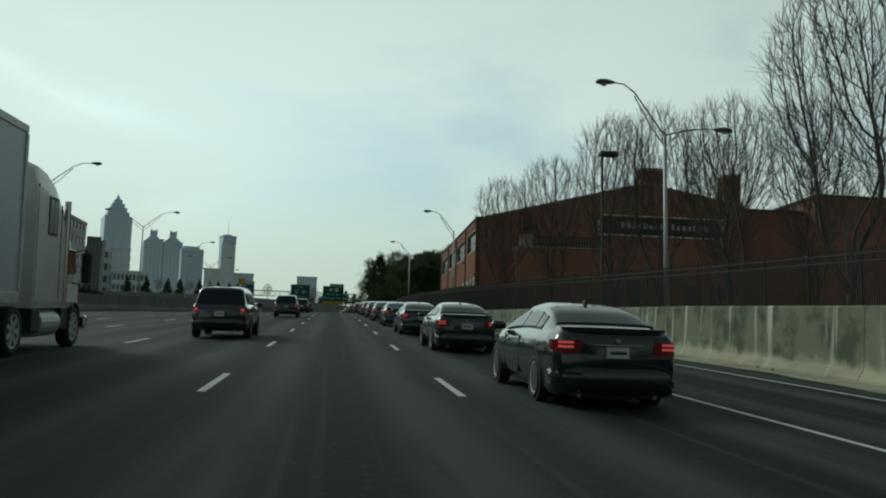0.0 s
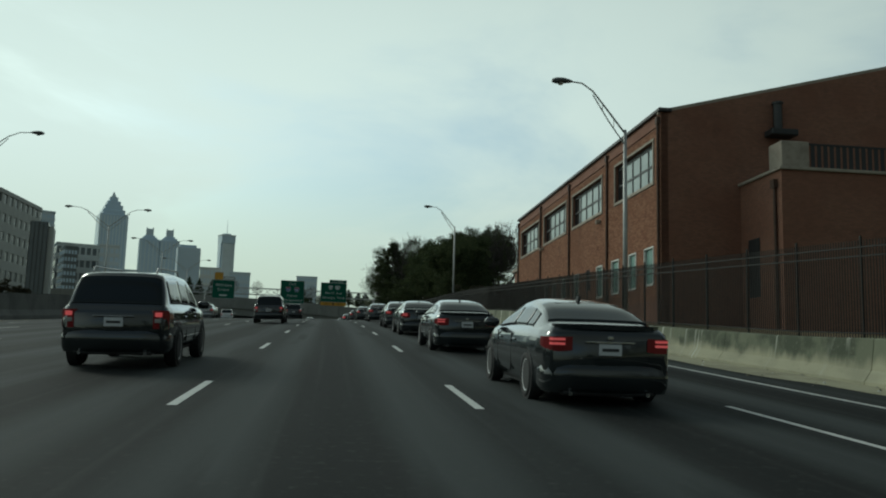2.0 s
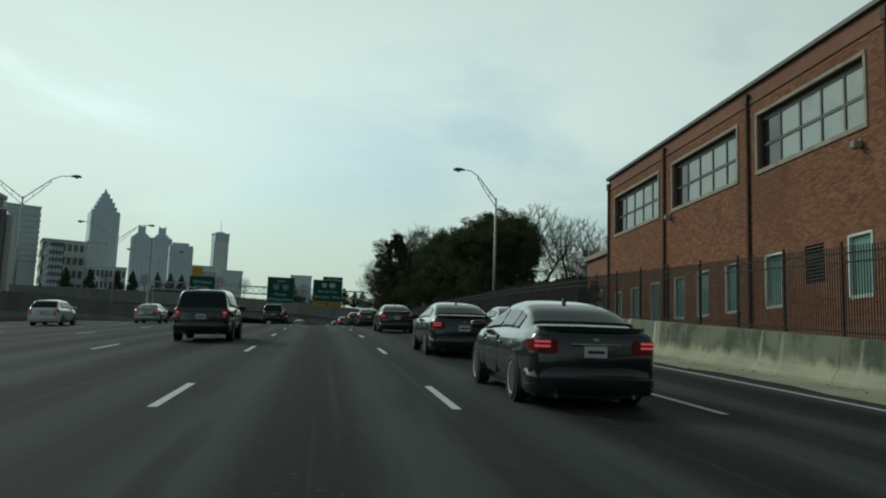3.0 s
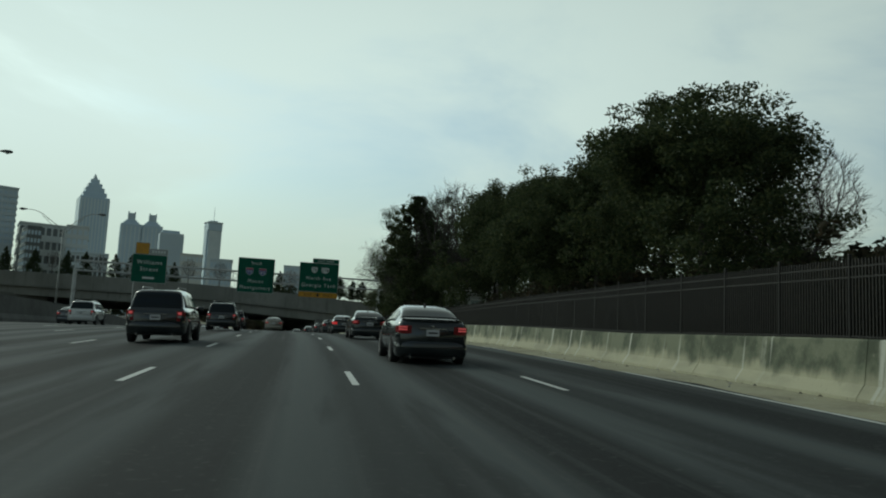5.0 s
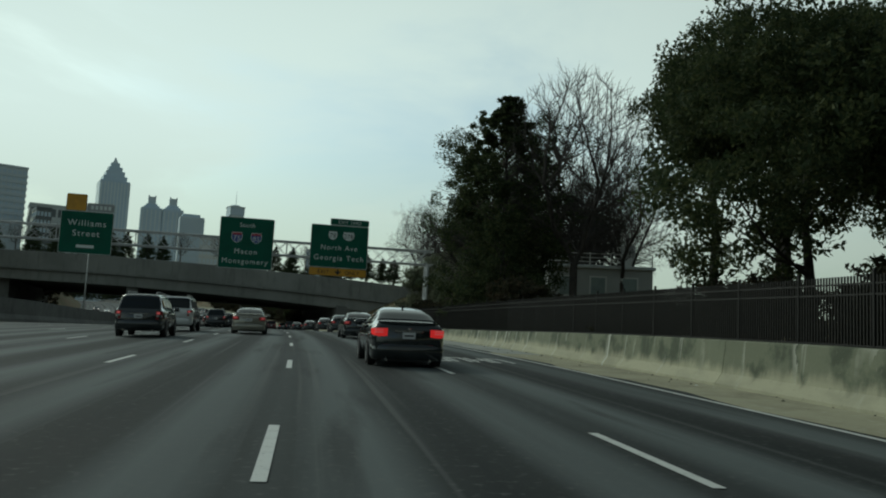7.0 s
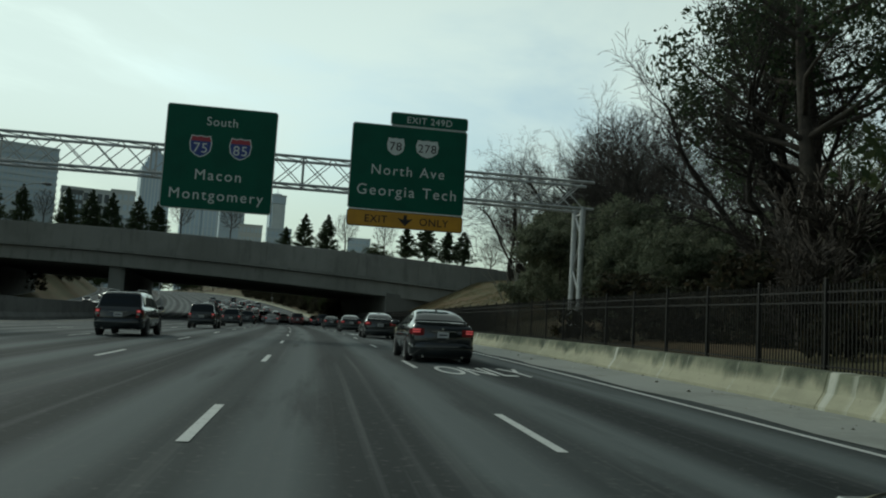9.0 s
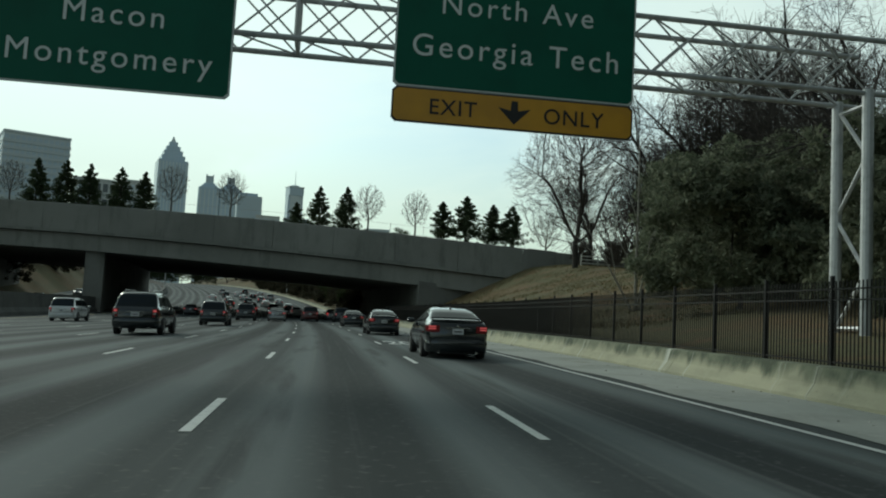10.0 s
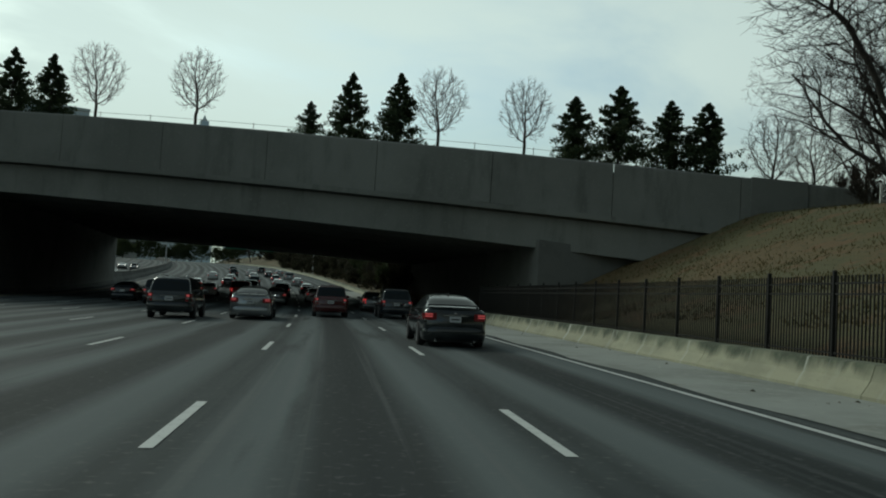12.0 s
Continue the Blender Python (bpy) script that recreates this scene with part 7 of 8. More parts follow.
roadside_office(Matrix.Translation((-90.5, 298.7, 0)) @ Euler((0, 0, radians(-1.6))).to_matrix().to_4x4(), -55, 0, 0, 32, 12.0, 49.0, 7, 8)
t = thing("stair_tower", "narrow dark brown glazed stair tower beside an office", "building", Matrix.Translation((-74.4, 276.1, 0)) @ Euler((0, 0, radians(14))).to_matrix().to_4x4())
part("shaft", box(0, 4.2, 0, 9, 10, 38.0, 0.1), M_OFFICE_DARK, t)
part("side_wall", box(4.21, 5.5, 0.4, 9, 10, 37.0, 0.1), M_OFFICE, t)
for k in range(5):
    part("mullion", box(-0.02 + k * 1.0, 0.10 + k * 1.0, -0.12, 0.0, 10, 38.0), M_TRIM, t)

# trees and scrub beyond the far carriageway, and beyond the overpass
for i in range(34):
    s = 20 + i * 9.5 + rt.uniform(-3, 3)
    if 330 < s < 415:
        continue
    u = -52 - rt.random() * 5
    plant(scrub[i % 2], at(G(s, u), rt.random() * 6.28, rt.uniform(0.8, 1.5)))
for i, (s, u, h) in enumerate(((404, 16, 6), (409, 19, 7), (414, 16.5, 6), (419, 20, 7.5), (424, 16, 6), (429, 18, 7), (436, 16, 6.5), (446, 16, 7), (456, 16, 7), (425, 19, 8), (438, 24, 11), (452, 21, 9), (470, 26, 12), (490, 22, 10), (512, 28, 13), (535, 22, 11), (560, 30, 13), (590, 24, 12), (625, 28, 13), (445, 34, 13), (480, 38, 14), (520, 42, 14), (570, 44, 15),
                               (430, -56, 10), (455, -60, 12), (485, -57, 11), (515, -62, 13), (550, -58, 12), (590, -62, 13), (630, -58, 12), (680, -60, 14), (680, 26, 13), (720, 20, 13), (740, -40, 12), (750, -10, 12), (755, 5, 12))):
    if i % 3 == 2:
        plant(oaks[i % 2], at(G(s, u), rt.random() * 6.28, h / 14.0))
    else:
        plant(ever[i % 3], at(G(s, u), rt.random() * 6.28, h / 12.0))

for i in range(40):
    s = 396 + i * 5.2
    plant(scrub[i % 2], at(G(s, 15.4 + (i * 7 % 5) * 0.9), i * 1.3, 1.3 + 0.1 * (i % 5), 1.4 + 0.25 * (i % 4)))
for i in range(22):
    s = 420 + i * 13
    plant(scrub[i % 2], at(G(s, 23 + (i * 5 % 7) * 1.6), i * 2.3, 2.4, 2.6 + 0.2 * (i % 3)))
    plant(scrub[(i + 1) % 2], at(G(s, -52 - (i * 3 % 5) * 1.5), i * 1.1, 2.2, 2.0 + 0.3 * (i % 3)))
for i in range(13):
    plant(ever[i % 2], at(G(744 + (i * 5 % 3) * 5, -46 + i * 6.5), i * 1.9, 1.0, 0.85 + 0.08 * (i % 4)))
# far green signs beyond the overpass
far = thing("sign_gantry", "far overhead gantry beyond the overpass", "sign gantry", frame_at(520, 0, 0, pitch=False))
bm = bmesh.new()
tube(bm, [(-24, 0, -0.5), (-24, 0, 8.2), (14.5, 0, 8.2), (14.5, 0, 0.2)], 0.22, 8)
part("frame", bm, M_GALV, far)
for x0, x1 in ((-9.0, -3.6), (-2.4, 3.6)):
    sg = thing("road_sign", "small green overhead sign far beyond the overpass", "road sign", frame_at(519.6, 0, 0, pitch=False))
    part("panel", box(x0, x1, -0.05, 0.05, 5.8, 9.6, 0.02), M_SIGN, sg)
    for k in range(2):
        part("writing_bar", box(x0 + 0.8, x1 - 0.8, -0.06, -0.052, 6.7 + k * 1.2, 7.2 + k * 1.2), M_SIGN_WHITE, sg)

# pale building with a white roof railing behind the trees
t = thing("small_building", "pale concrete building with a white railing on its roof", "building", at(G(229, 25.0), -0.2))
part("wall", box(-3.0, 5.0, -2.5, 4.0, -1.0, 4.4, 0.03), M_OFFICE, t)
part("plinth", box(-3.05, 5.05, -2.55, 4.05, -1.0, 1.6, 0.03), M_BRICK, t)
part("roof", box(-3.2, 5.2, -2.7, 4.2, 4.402, 4.65, 0.03), M_OFFICE_WHITE, t)
for k in range(3):
    part("rail", box(-3.0, 5.0, -2.42, -2.36, 4.9 + k * 0.32, 4.95 + k * 0.32), M_WHITE, t)
for k in range(6):
    part("post", box(-3.0 + k * 1.58, -2.92 + k * 1.58, -2.44, -2.34, 4.65, 5.65), M_WHITE, t)
part("vent", box(2.9, 4.0, 0, 1.0, 4.65, 6.6, 0.05), M_WHITE, t)
for k in range(3):
    w = part("window", box(-2.2 + k * 2.4, -0.9 + k * 2.4, -2.56, -2.49, 2.2, 3.8, 0.01), M_WHITE, t)
    part("pane", box(-2.1 + k * 2.4, -1.0 + k * 2.4, -2.575, -2.563, 2.3, 3.7), M_GLASS_PALE, w)
# white rail under the oak
t = thing("white_gate", "low white timber gate on the bank", "gate", at(G(330, 36.5), 0.2))
for k in range(3):
    part("rail", box(-2.2, 2.2, -0.04, 0.04, 0.35 + k * 0.4, 0.47 + k * 0.4, 0.01), M_WHITE, t)
for k in range(3):
    part("post", box(-2.2 + k * 2.1, -2.06 + k * 2.1, -0.06, 0.06, -0.4, 1.4, 0.01), M_WHITE, t)


# ---------- vehicles ----------
def wheel(parent, x, y, r, width, rim=M_RIM, far=False):
    bm = bmesh.new()
    prof = [(r * 0.70, 0.0), (r * 0.76, -0.014), (r * 0.93, -0.008), (r, 0.035), (r, width - 0.04), (r * 0.93, width + 0.01), (r * 0.70, width)]
    sg = 1 if x > 0 else -1
    rings = []
    for i in range(20):
        a = 2 * math.pi * i / 20
        rings.append([(x - sg * q, y + math.cos(a) * p, r + math.sin(a) * p) for p, q in prof])
    rv = [[bm.verts.new(p) for p in ring] for ring in rings]
    for i in range(20):
        a, b = rv[i], rv[(i + 1) % 20]
        for k in range(len(prof) - 1):
            bm.faces.new((a[k], a[k + 1], b[k + 1], b[k]))
        bm.faces.new((a[-1], a[0], b[0], b[-1]))
    w = part("wheel", bm, M_TYRE, parent, smooth=True)
    bm = bmesh.new()
    tube(bm, [(x - sg * 0.035, y, r), (x - sg * (width - 0.03), y, r)], r * 0.69, 18)
    part("hub_back", bm, rim if far else M_TRIM, w)
    if far:
        return w
    bm = bmesh.new()
    for k in range(7):
        a = 2 * math.pi * k / 7
        c, s_ = math.cos(a), math.sin(a)
        ring = []
        for rr, ww in ((r * 0.08, 0.055), (r * 0.68, 0.042)):
            ring.append([(x - sg * 0.015, y + c * rr - s_ * ww, r + s_ * rr + c * ww), (x - sg * 0.015, y + c * rr + s_ * ww, r + s_ * rr - c * ww),
                         (x - sg * 0.05, y + c * rr + s_ * ww, r + s_ * rr - c * ww), (x - sg * 0.05, y + c * rr - s_ * ww, r + s_ * rr + c * ww)])
        loft(bm, ring)
    rim_ring = []
    for i in range(20):
        a = 2 * math.pi * i / 20
        rim_ring.append([(x - sg * d, y + math.cos(a) * q, r + math.sin(a) * q) for q, d in ((r * 0.62, 0.01), (r * 0.72, 0.0), (r * 0.72, 0.06), (r * 0.62, 0.06))])
    rv = [[bm.verts.new(p) for p in ring] for ring in rim_ring]
    for i in range(20):
        a, b = rv[i], rv[(i + 1) % 20]
        for k in range(4):
            bm.faces.new((a[k], a[(k + 1) % 4], b[(k + 1) % 4], b[k]))
    part("rim", bm, rim, w)
    return w


KINDS = {
    # length, width, belt height, roof height, rear glass foot, roof rear, roof front, windscreen foot, tail top, hood front top, wheel radius
    "sedan": dict(L=4.75, W=1.83, zb=0.97, zr=1.45, y0=0.46, y1=1.52, y2=2.62, y3=3.70, tail=1.05, nose=0.72, r=0.33, sill=0.20, wr=0.555),
    "coupe": dict(L=4.7, W=1.82, zb=0.95, zr=1.42, y0=0.42, y1=1.50, y2=2.55, y3=3.55, tail=1.02, nose=0.68, r=0.33, sill=0.20, wr=0.55),
    "suv": dict(L=4.6, W=1.86, zb=1.05, zr=1.70, y0=0.16, y1=0.52, y2=2.9, y3=3.65, tail=1.05, nose=0.92, r=0.36, sill=0.30, wr=0.66),
    "big_suv": dict(L=5.2, W=2.0, zb=1.18, zr=1.90, y0=0.10, y1=0.36, y2=3.3, y3=4.0, tail=1.18, nose=1.05, r=0.40, sill=0.36, wr=0.76),
    "minivan": dict(L=4.8, W=1.9, zb=1.02, zr=1.72, y0=0.14, y1=0.50, y2=3.2, y3=4.1, tail=1.02, nose=0.82, r=0.34, sill=0.24, wr=0.70),
    "hatch": dict(L=4.2, W=1.75, zb=0.95, zr=1.48, y0=0.18, y1=0.70, y2=2.5, y3=3.3, tail=0.98, nose=0.75, r=0.31, sill=0.22, wr=0.60),
}


def smooth_line(ys, pts, width):
    """Heights through the points, rounded off over the width."""
    pad = np.linspace(ys[0] - 0.6, ys[-1] + 0.6, len(ys) * 3)
    v = np.interp(pad, [p[0] for p in pts], [p[1] for p in pts])
    k = np.exp(-0.5 * (np.arange(-60, 61) * (pad[1] - pad[0]) / width) ** 2)
    v = np.convolve(np.pad(v, 60, mode="edge"), k / k.sum(), mode="valid")
    return np.interp(ys, pad, v)


def car(kind, paint_mat, label, name="car", lights=M_TAIL, facing=1, roof_rack=False, chrome=True, rim=M_RIM, far=False):
    """A road car: one rounded shell lofted along its length, with panes, wheels, lights, bumpers and mirrors. Its rear stands at y = 0."""
    q = KINDS[kind]
    L, W, zb, zr, sill, r = q["L"], q["W"] / 2, q["zb"], q["zr"], q["sill"], q["r"]
    y0, y1, y2, y3, wr, zt = q["y0"], q["y1"], q["y2"], q["y3"], q["wr"], q["tail"]
    tall = kind in ("suv", "big_suv", "minivan", "hatch")
    t = thing(name, label, "car")
    ys = np.unique(np.concatenate([np.linspace(0, 0.7, 15), np.linspace(0.7, L - 0.6, 34), np.linspace(L - 0.6, L, 11)]))
    deck = zt + (0.0 if tall else 0.02)
    top = smooth_line(ys, [(-1, zt - 0.30), (0.0, zt - 0.14), (0.05, zt - 0.02), (min(y0, 0.12), deck), (y0, deck + 0.01), (y0 + (y1 - y0) * 0.55, deck + (zr - deck) * 0.62), (y1, zr - 0.045), ((y1 + y2) / 2, zr), (y2, zr - 0.06), (y3, zb - 0.005),
                           (L - 0.7, (zb + q["nose"]) / 2 + 0.05), (L - 0.2, q["nose"] + 0.03), (L - 0.05, q["nose"] - 0.08), (L, q["nose"] - 0.2), (L + 1, q["nose"] - 0.4)], 0.05 if tall else 0.085)
    plan = smooth_line(ys, [(-1, 0.80), (0, 0.86), (0.12, 0.945), (0.45, 0.985), (1.0, 1.0), (L - 1.2, 1.0), (L - 0.5, 0.95), (L - 0.15, 0.83), (L, 0.68), (L + 1, 0.5)], 0.04) * W
    low = smooth_line(ys, [(-1, sill + 0.16), (0, sill + 0.12), (0.2, sill), (L - 0.3, sill), (L, sill + 0.12), (L + 1, sill + 0.2)], 0.05)
    belt_line = np.interp(ys, [0, y0, y1, y3, L], [zb + 0.03, zb + 0.03, zb + 0.02, zb - 0.03, zb - 0.1])
    belt = np.minimum(belt_line, top - 0.02)
    gain = np.clip((top - belt) / (zr - zb), 0, 1)

    def half(i):
        w, z0, b, tp, g = plan[i], low[i], belt[i], top[i], gain[i]
        xr = w * 0.86 * (1 - g) + min(wr, w * 0.86) * g
        return [(w * 0.80, z0), (w * 0.95, z0 + 0.04), (w * 0.992, z0 + (b - z0) * 0.30), (w, z0 + (b - z0) * 0.55), (w * 0.985, b - 0.13 * min(1, (b - z0) / 0.5)), (w * 0.945, b - 0.03), (w * 0.90, b),
                (xr + 0.035 * g + (w * 0.03) * (1 - g), tp - 0.115 * g - 0.012 * (1 - g)), (xr - 0.01, tp - 0.045 * g - 0.006), (xr * 0.82, tp - 0.014 * g - 0.003), (xr * 0.5, tp - 0.003), (0, tp)]
    H = [half(i) for i in range(len(ys))]
    bm = bmesh.new()
    loft(bm, [[(x, ys[i], z) for x, z in H[i]] + [(-x, ys[i], z) for x, z in H[i][-2::-1]] for i in range(len(ys))])
    body = part("body", bm, paint_mat, t, smooth=True)

    def on_shell(y, k, sg):
        """Point on the shell at y, k steps up the half section."""
        i = min(max(int(np.searchsorted(ys, y)) - 1, 0), len(ys) - 2)
        f = (y - ys[i]) / (ys[i + 1] - ys[i])
        j = min(int(k), 10)
        a = Vector(H[i][j]).lerp(Vector(H[i][j + 1]), k - j)
        b = Vector(H[i + 1][j]).lerp(Vector(H[i + 1][j + 1]), k - j)
        p = a.lerp(b, f)
        return Vector((sg * p.x, y, p.y))

    def patch(nm, rows, material, parent=body, proud=0.006, lab=""):
        """A thin curved piece over the shell from a grid of points."""
        bm = bmesh.new()
        n, m = len(rows), len(rows[0])
        out, inn = [], []
        for a in range(n):
            ro, ri = [], []
            for b in range(m):
                p = rows[a][b]
                d1 = rows[min(a + 1, n - 1)][b] - rows[max(a - 1, 0)][b]
                d2 = rows[a][min(b + 1, m - 1)] - rows[a][max(b - 1, 0)]
                nn = d1.cross(d2)
                nn = nn.normalized() if nn.length > 1e-9 else Vector((0, 0, 1))
                mid = Vector((0, L * 0.5, sill + 0.45))
                if nn.dot(p - mid) < 0:
                    nn = -nn
                ro.append(bm.verts.new(p + nn * proud))
                ri.append(bm.verts.new(p - nn * 0.012))
            out.append(ro)
            inn.append(ri)
        for a in range(n - 1):
            for b in range(m - 1):
                bm.faces.new((out[a][b], out[a][b + 1], out[a + 1][b + 1], out[a + 1][b]))
        rim_o = out[0] + [x[-1] for x in out[1:]] + out[-1][-2::-1] + [x[0] for x in out[-2:0:-1]]
        rim_i = inn[0] + [x[-1] for x in inn[1:]] + inn[-1][-2::-1] + [x[0] for x in inn[-2:0:-1]]
        for a in range(len(rim_o)):
            b = (a + 1) % len(rim_o)
            bm.faces.new((rim_o[a], rim_o[b], rim_i[b], rim_i[a]))
        return part(nm, bm, material, parent, lab, smooth=True)

    def across(ya, yb, k, n=16):
        rows = []
        for a in range(n):
            y = ya + (yb - ya) * a / (n - 1)
            rows.append([on_shell(y, kk, 1) for kk in (k, 8.25, 8.7, 9.0, 9.5, 10.0, 10.5)] + [on_shell(y, 10.99, 1)] + [on_shell(y, kk, -1) for kk in (10.5, 10.0, 9.5, 9.0, 8.7, 8.25, k)])
        return rows
    span = y1 - y0
    patch("rear_window", across(y0 + span * (0.10 if not tall else 0.02), y1 - span * 0.10, 7.85), M_CARGLASS, proud=0.012)
    patch("windscreen", across(y2 + 0.06, y3 - 0.06, 7.8), M_CARGLASS, proud=0.012)
    cuts = (0.0, 0.36, 0.66, 1.0) if tall else (0.0, 0.16, 0.53, 1.0)
    ya, yb = y0 + span * (0.55 if not tall else 1.15), y3 - (y3 - y2) * 0.22
    for sg in (1, -1):
        for c0, c1 in zip(cuts, cuts[1:]):
            a, b = ya + (yb - ya) * c0 + 0.03, ya + (yb - ya) * c1 - 0.03
            patch("side_window", [[on_shell(a + (b - a) * f / 14, 6.12 + 0.80 * k / 6, sg) for k in range(7)] for f in range(15)], M_CARGLASS, proud=0.012)
        # tail light wrapped round the corner
        i_w = lambda y: float(np.interp(y, ys, plan))
        if tall:
            trail, za, zb2 = [(W * 0.70, -0.010), (W * 0.80, -0.004), (i_w(0.05) * 0.985, 0.05), (i_w(0.16) + 0.004, 0.16)], zt - 0.36, zt - 0.05
        else:
            trail, za, zb2 = [(W * 0.57, -0.010), (W * 0.68, -0.014), (W * 0.78, -0.012), (W * 0.86, -0.002), (i_w(0.06) * 0.995, 0.05), (i_w(0.17) + 0.006, 0.17), (i_w(0.30) + 0.004, 0.28)], zt - 0.36, zt - 0.115
        bm = bmesh.new()
        rings = []
        for k, (x, y) in enumerate(trail):
            f = k / (len(trail) - 1)
            ah, bh = za + (0.0 if tall else 0.05 * (1 - f) ** 2 + 0.10 * f * f), zb2 - (0.0 if tall else 0.015 * (1 - f) + 0.03 * f)
            xi, yi = x * 0.93, y + 0.06
            rings.append([(sg * x, y, ah), (sg * x, y, bh), (sg * xi, yi, bh), (sg * xi, yi, ah)])
        loft(bm, rings)
        lamp = part("tail_light", bm, lights, t)
        if tall:
            part("reversing_lens", box(*sorted((sg * W * 0.72, sg * W * 0.83)), -0.016, 0.03, za + 0.10, za + 0.17, 0.008), M_LENS, lamp)
            part("lamp_bar", box(*sorted((sg * W * 0.72, sg * W * 0.85)), -0.015, 0.03, za + 0.20, za + 0.28, 0.01), M_TAIL_BAR, lamp)
        else:
            for zc in (za + 0.115, za + 0.175):
                bm = bmesh.new()
                loft(bm, [[(sg * x * 1.001, y - 0.006, zc), (sg * x * 1.001, y - 0.006, zc + 0.034), (sg * x * 0.96, y + 0.03, zc + 0.034), (sg * x * 0.96, y + 0.03, zc)] for x, y in trail[1:5]])
                part("lamp_bar", bm, M_TAIL_BAR, lamp)
        bm = bmesh.new()
        add_box(bm, *sorted((sg * W * 0.52, sg * W * 0.80)), L - 0.36, L - 0.065, q["nose"] - 0.14, q["nose"] - 0.0, 0.04)
        part("headlight", bm, M_HEAD if facing < 0 else M_LENS, t)
        bm = bmesh.new()
        add_box(bm, *sorted((sg * W * 0.92, sg * (W + 0.18))), y3 - 0.36, y3 - 0.22, zb - 0.03, zb + 0.12, 0.045)
        part("mirror", bm, paint_mat, t, smooth=True)
        for yy in () if far else ((y1 + y2) / 2, (y1 + y2) / 2 + 1.05):
            yy = min(yy, y3 - 0.02)
            part("door_seam", box(*sorted((sg * (W * 0.975), sg * (W + 0.001))), yy - 0.006, yy + 0.006, sill + 0.10, zb - 0.07), M_TRIM, body)
            bm = bmesh.new()
            add_box(bm, *sorted((sg * (W - 0.04), sg * (W + 0.014))), yy - 0.30, yy - 0.11, zb - 0.19, zb - 0.16, 0.008)
            part("door_handle", bm, paint_mat, t)
    # wheels and arches
    for y in (0.98 if L < 5 else 1.1, L - 0.95):
        for sg in (1, -1):
            if far:
                wheel(t, sg * (W + 0.004), y, r, 0.21, rim, far)
                continue
            bm = bmesh.new()
            tube(bm, [(sg * (W - 0.16), y, r + 0.012), (sg * (W * 0.992 + 0.003), y, r + 0.012)], r + 0.038, 24)
            part("wheel_arch", bm, M_TRIM, body)
            wheel(t, sg * (W + 0.004), y, r, 0.21, rim)
    # rear bumper, plate, exhaust
    bm = bmesh.new()
    rings = []
    bw = [(-i_w(0.55) - 0.004, 0.55), (-i_w(0.22) - 0.008, 0.22), (-i_w(0.06) - 0.004, 0.05), (-W * 0.80, -0.012), (-W * 0.45, -0.03), (0, -0.038), (W * 0.45, -0.03), (W * 0.80, -0.012), (i_w(0.06) + 0.004, 0.05), (i_w(0.22) + 0.008, 0.22), (i_w(0.55) + 0.004, 0.55)]
    for x, y in bw:
        rings.append([(x * 0.97, y + 0.05, sill - 0.02), (x * 0.995, y + 0.012, sill + 0.06), (x, y - 0.004, sill + 0.18), (x, y - 0.004, sill + 0.245), (x * 0.993, y + 0.004, sill + 0.265), (x * 0.985, y + 0.022, sill + 0.35), (x * 0.92, y + 0.10, sill + 0.36), (x * 0.9, y + 0.14, sill - 0.02)])
    loft(bm, rings)
    part("bumper", bm, paint_mat, t, smooth=True)
    part("lower_bumper", box(-W * 0.70, W * 0.70, 0.02, 0.3, sill - 0.06, sill + 0.05, 0.03), M_TRIM, t)
    pz = zt - (0.33 if tall else 0.37)
    plate = part("number_plate", box(-0.155, 0.155, -0.03, 0.03, pz, pz + 0.15, 0.005), M_PLATE, t)
    if not far:
        part("plate_bar", box(-0.115, 0.115, -0.034, -0.031, pz + 0.055, pz + 0.095), M_TRIM, plate)
    if chrome and not far:
        part("boot_trim", box(-0.34, 0.34, -0.028, 0.03, pz + 0.165, pz + 0.185, 0.004), M_CHROME, t)
    if not far:
        part("seam", box(-W * 0.56, W * 0.56, -0.006, 0.06, zt - 0.405, zt - 0.397), M_TRIM, body)
    if not tall:
        bm = bmesh.new()
        lip = [(-0.80, 0.20), (-0.70, 0.125), (-0.40, 0.095), (0, 0.085), (0.40, 0.095), (0.70, 0.125), (0.80, 0.20)]
        loft(bm, [[(W * x, y + 0.10, deck - 0.04), (W * x, y - 0.025, deck - 0.05), (W * x, y - 0.03, deck + 0.014), (W * x, y + 0.10, deck + 0.004)] for x, y in lip])
        part("spoiler", bm, paint_mat, t, smooth=False)
    if not tall and not far:
        part("roof_aerial", box(-0.022, 0.022, y1 - 0.02, y1 + 0.10, zr - 0.05, zr + 0.03, 0.012), M_TRIM, t)
        part("badge", box(-0.04, 0.04, -0.030, 0.02, pz + 0.21, pz + 0.26, 0.01), M_CHROME, t)
    for sg in () if far else (1, -1):
        bm = bmesh.new()
        tube(bm, [(sg * W * 0.58, -0.02, sill - 0.03), (sg * W * 0.58, 0.25, sill - 0.03)], 0.03, 8)
        part("exhaust", bm, M_CHROME, t)
    if not far:
        part("underbody", box(-W * 0.82, W * 0.82, 0.25, L - 0.25, sill - 0.06, sill + 0.05), M_TRIM, t)
    part("grille", box(-W * 0.45, W * 0.45, L - 0.06, L + 0.005, q["nose"] - 0.28, q["nose"] - 0.18, 0.02), M_TRIM, t)
    if roof_rack:
        for sg in (1, -1):
            bm = bmesh.new()
            tube(bm, [(sg * wr * 0.82, y1 + 0.15, zr - 0.04), (sg * wr * 0.82, y1 + 0.25, zr + 0.05), (sg * wr * 0.82, y2 - 0.3, zr + 0.05), (sg * wr * 0.82, y2 - 0.2, zr - 0.04)], 0.018, 6)
            part("roof_rail", bm, M_GALV, t)
    return t


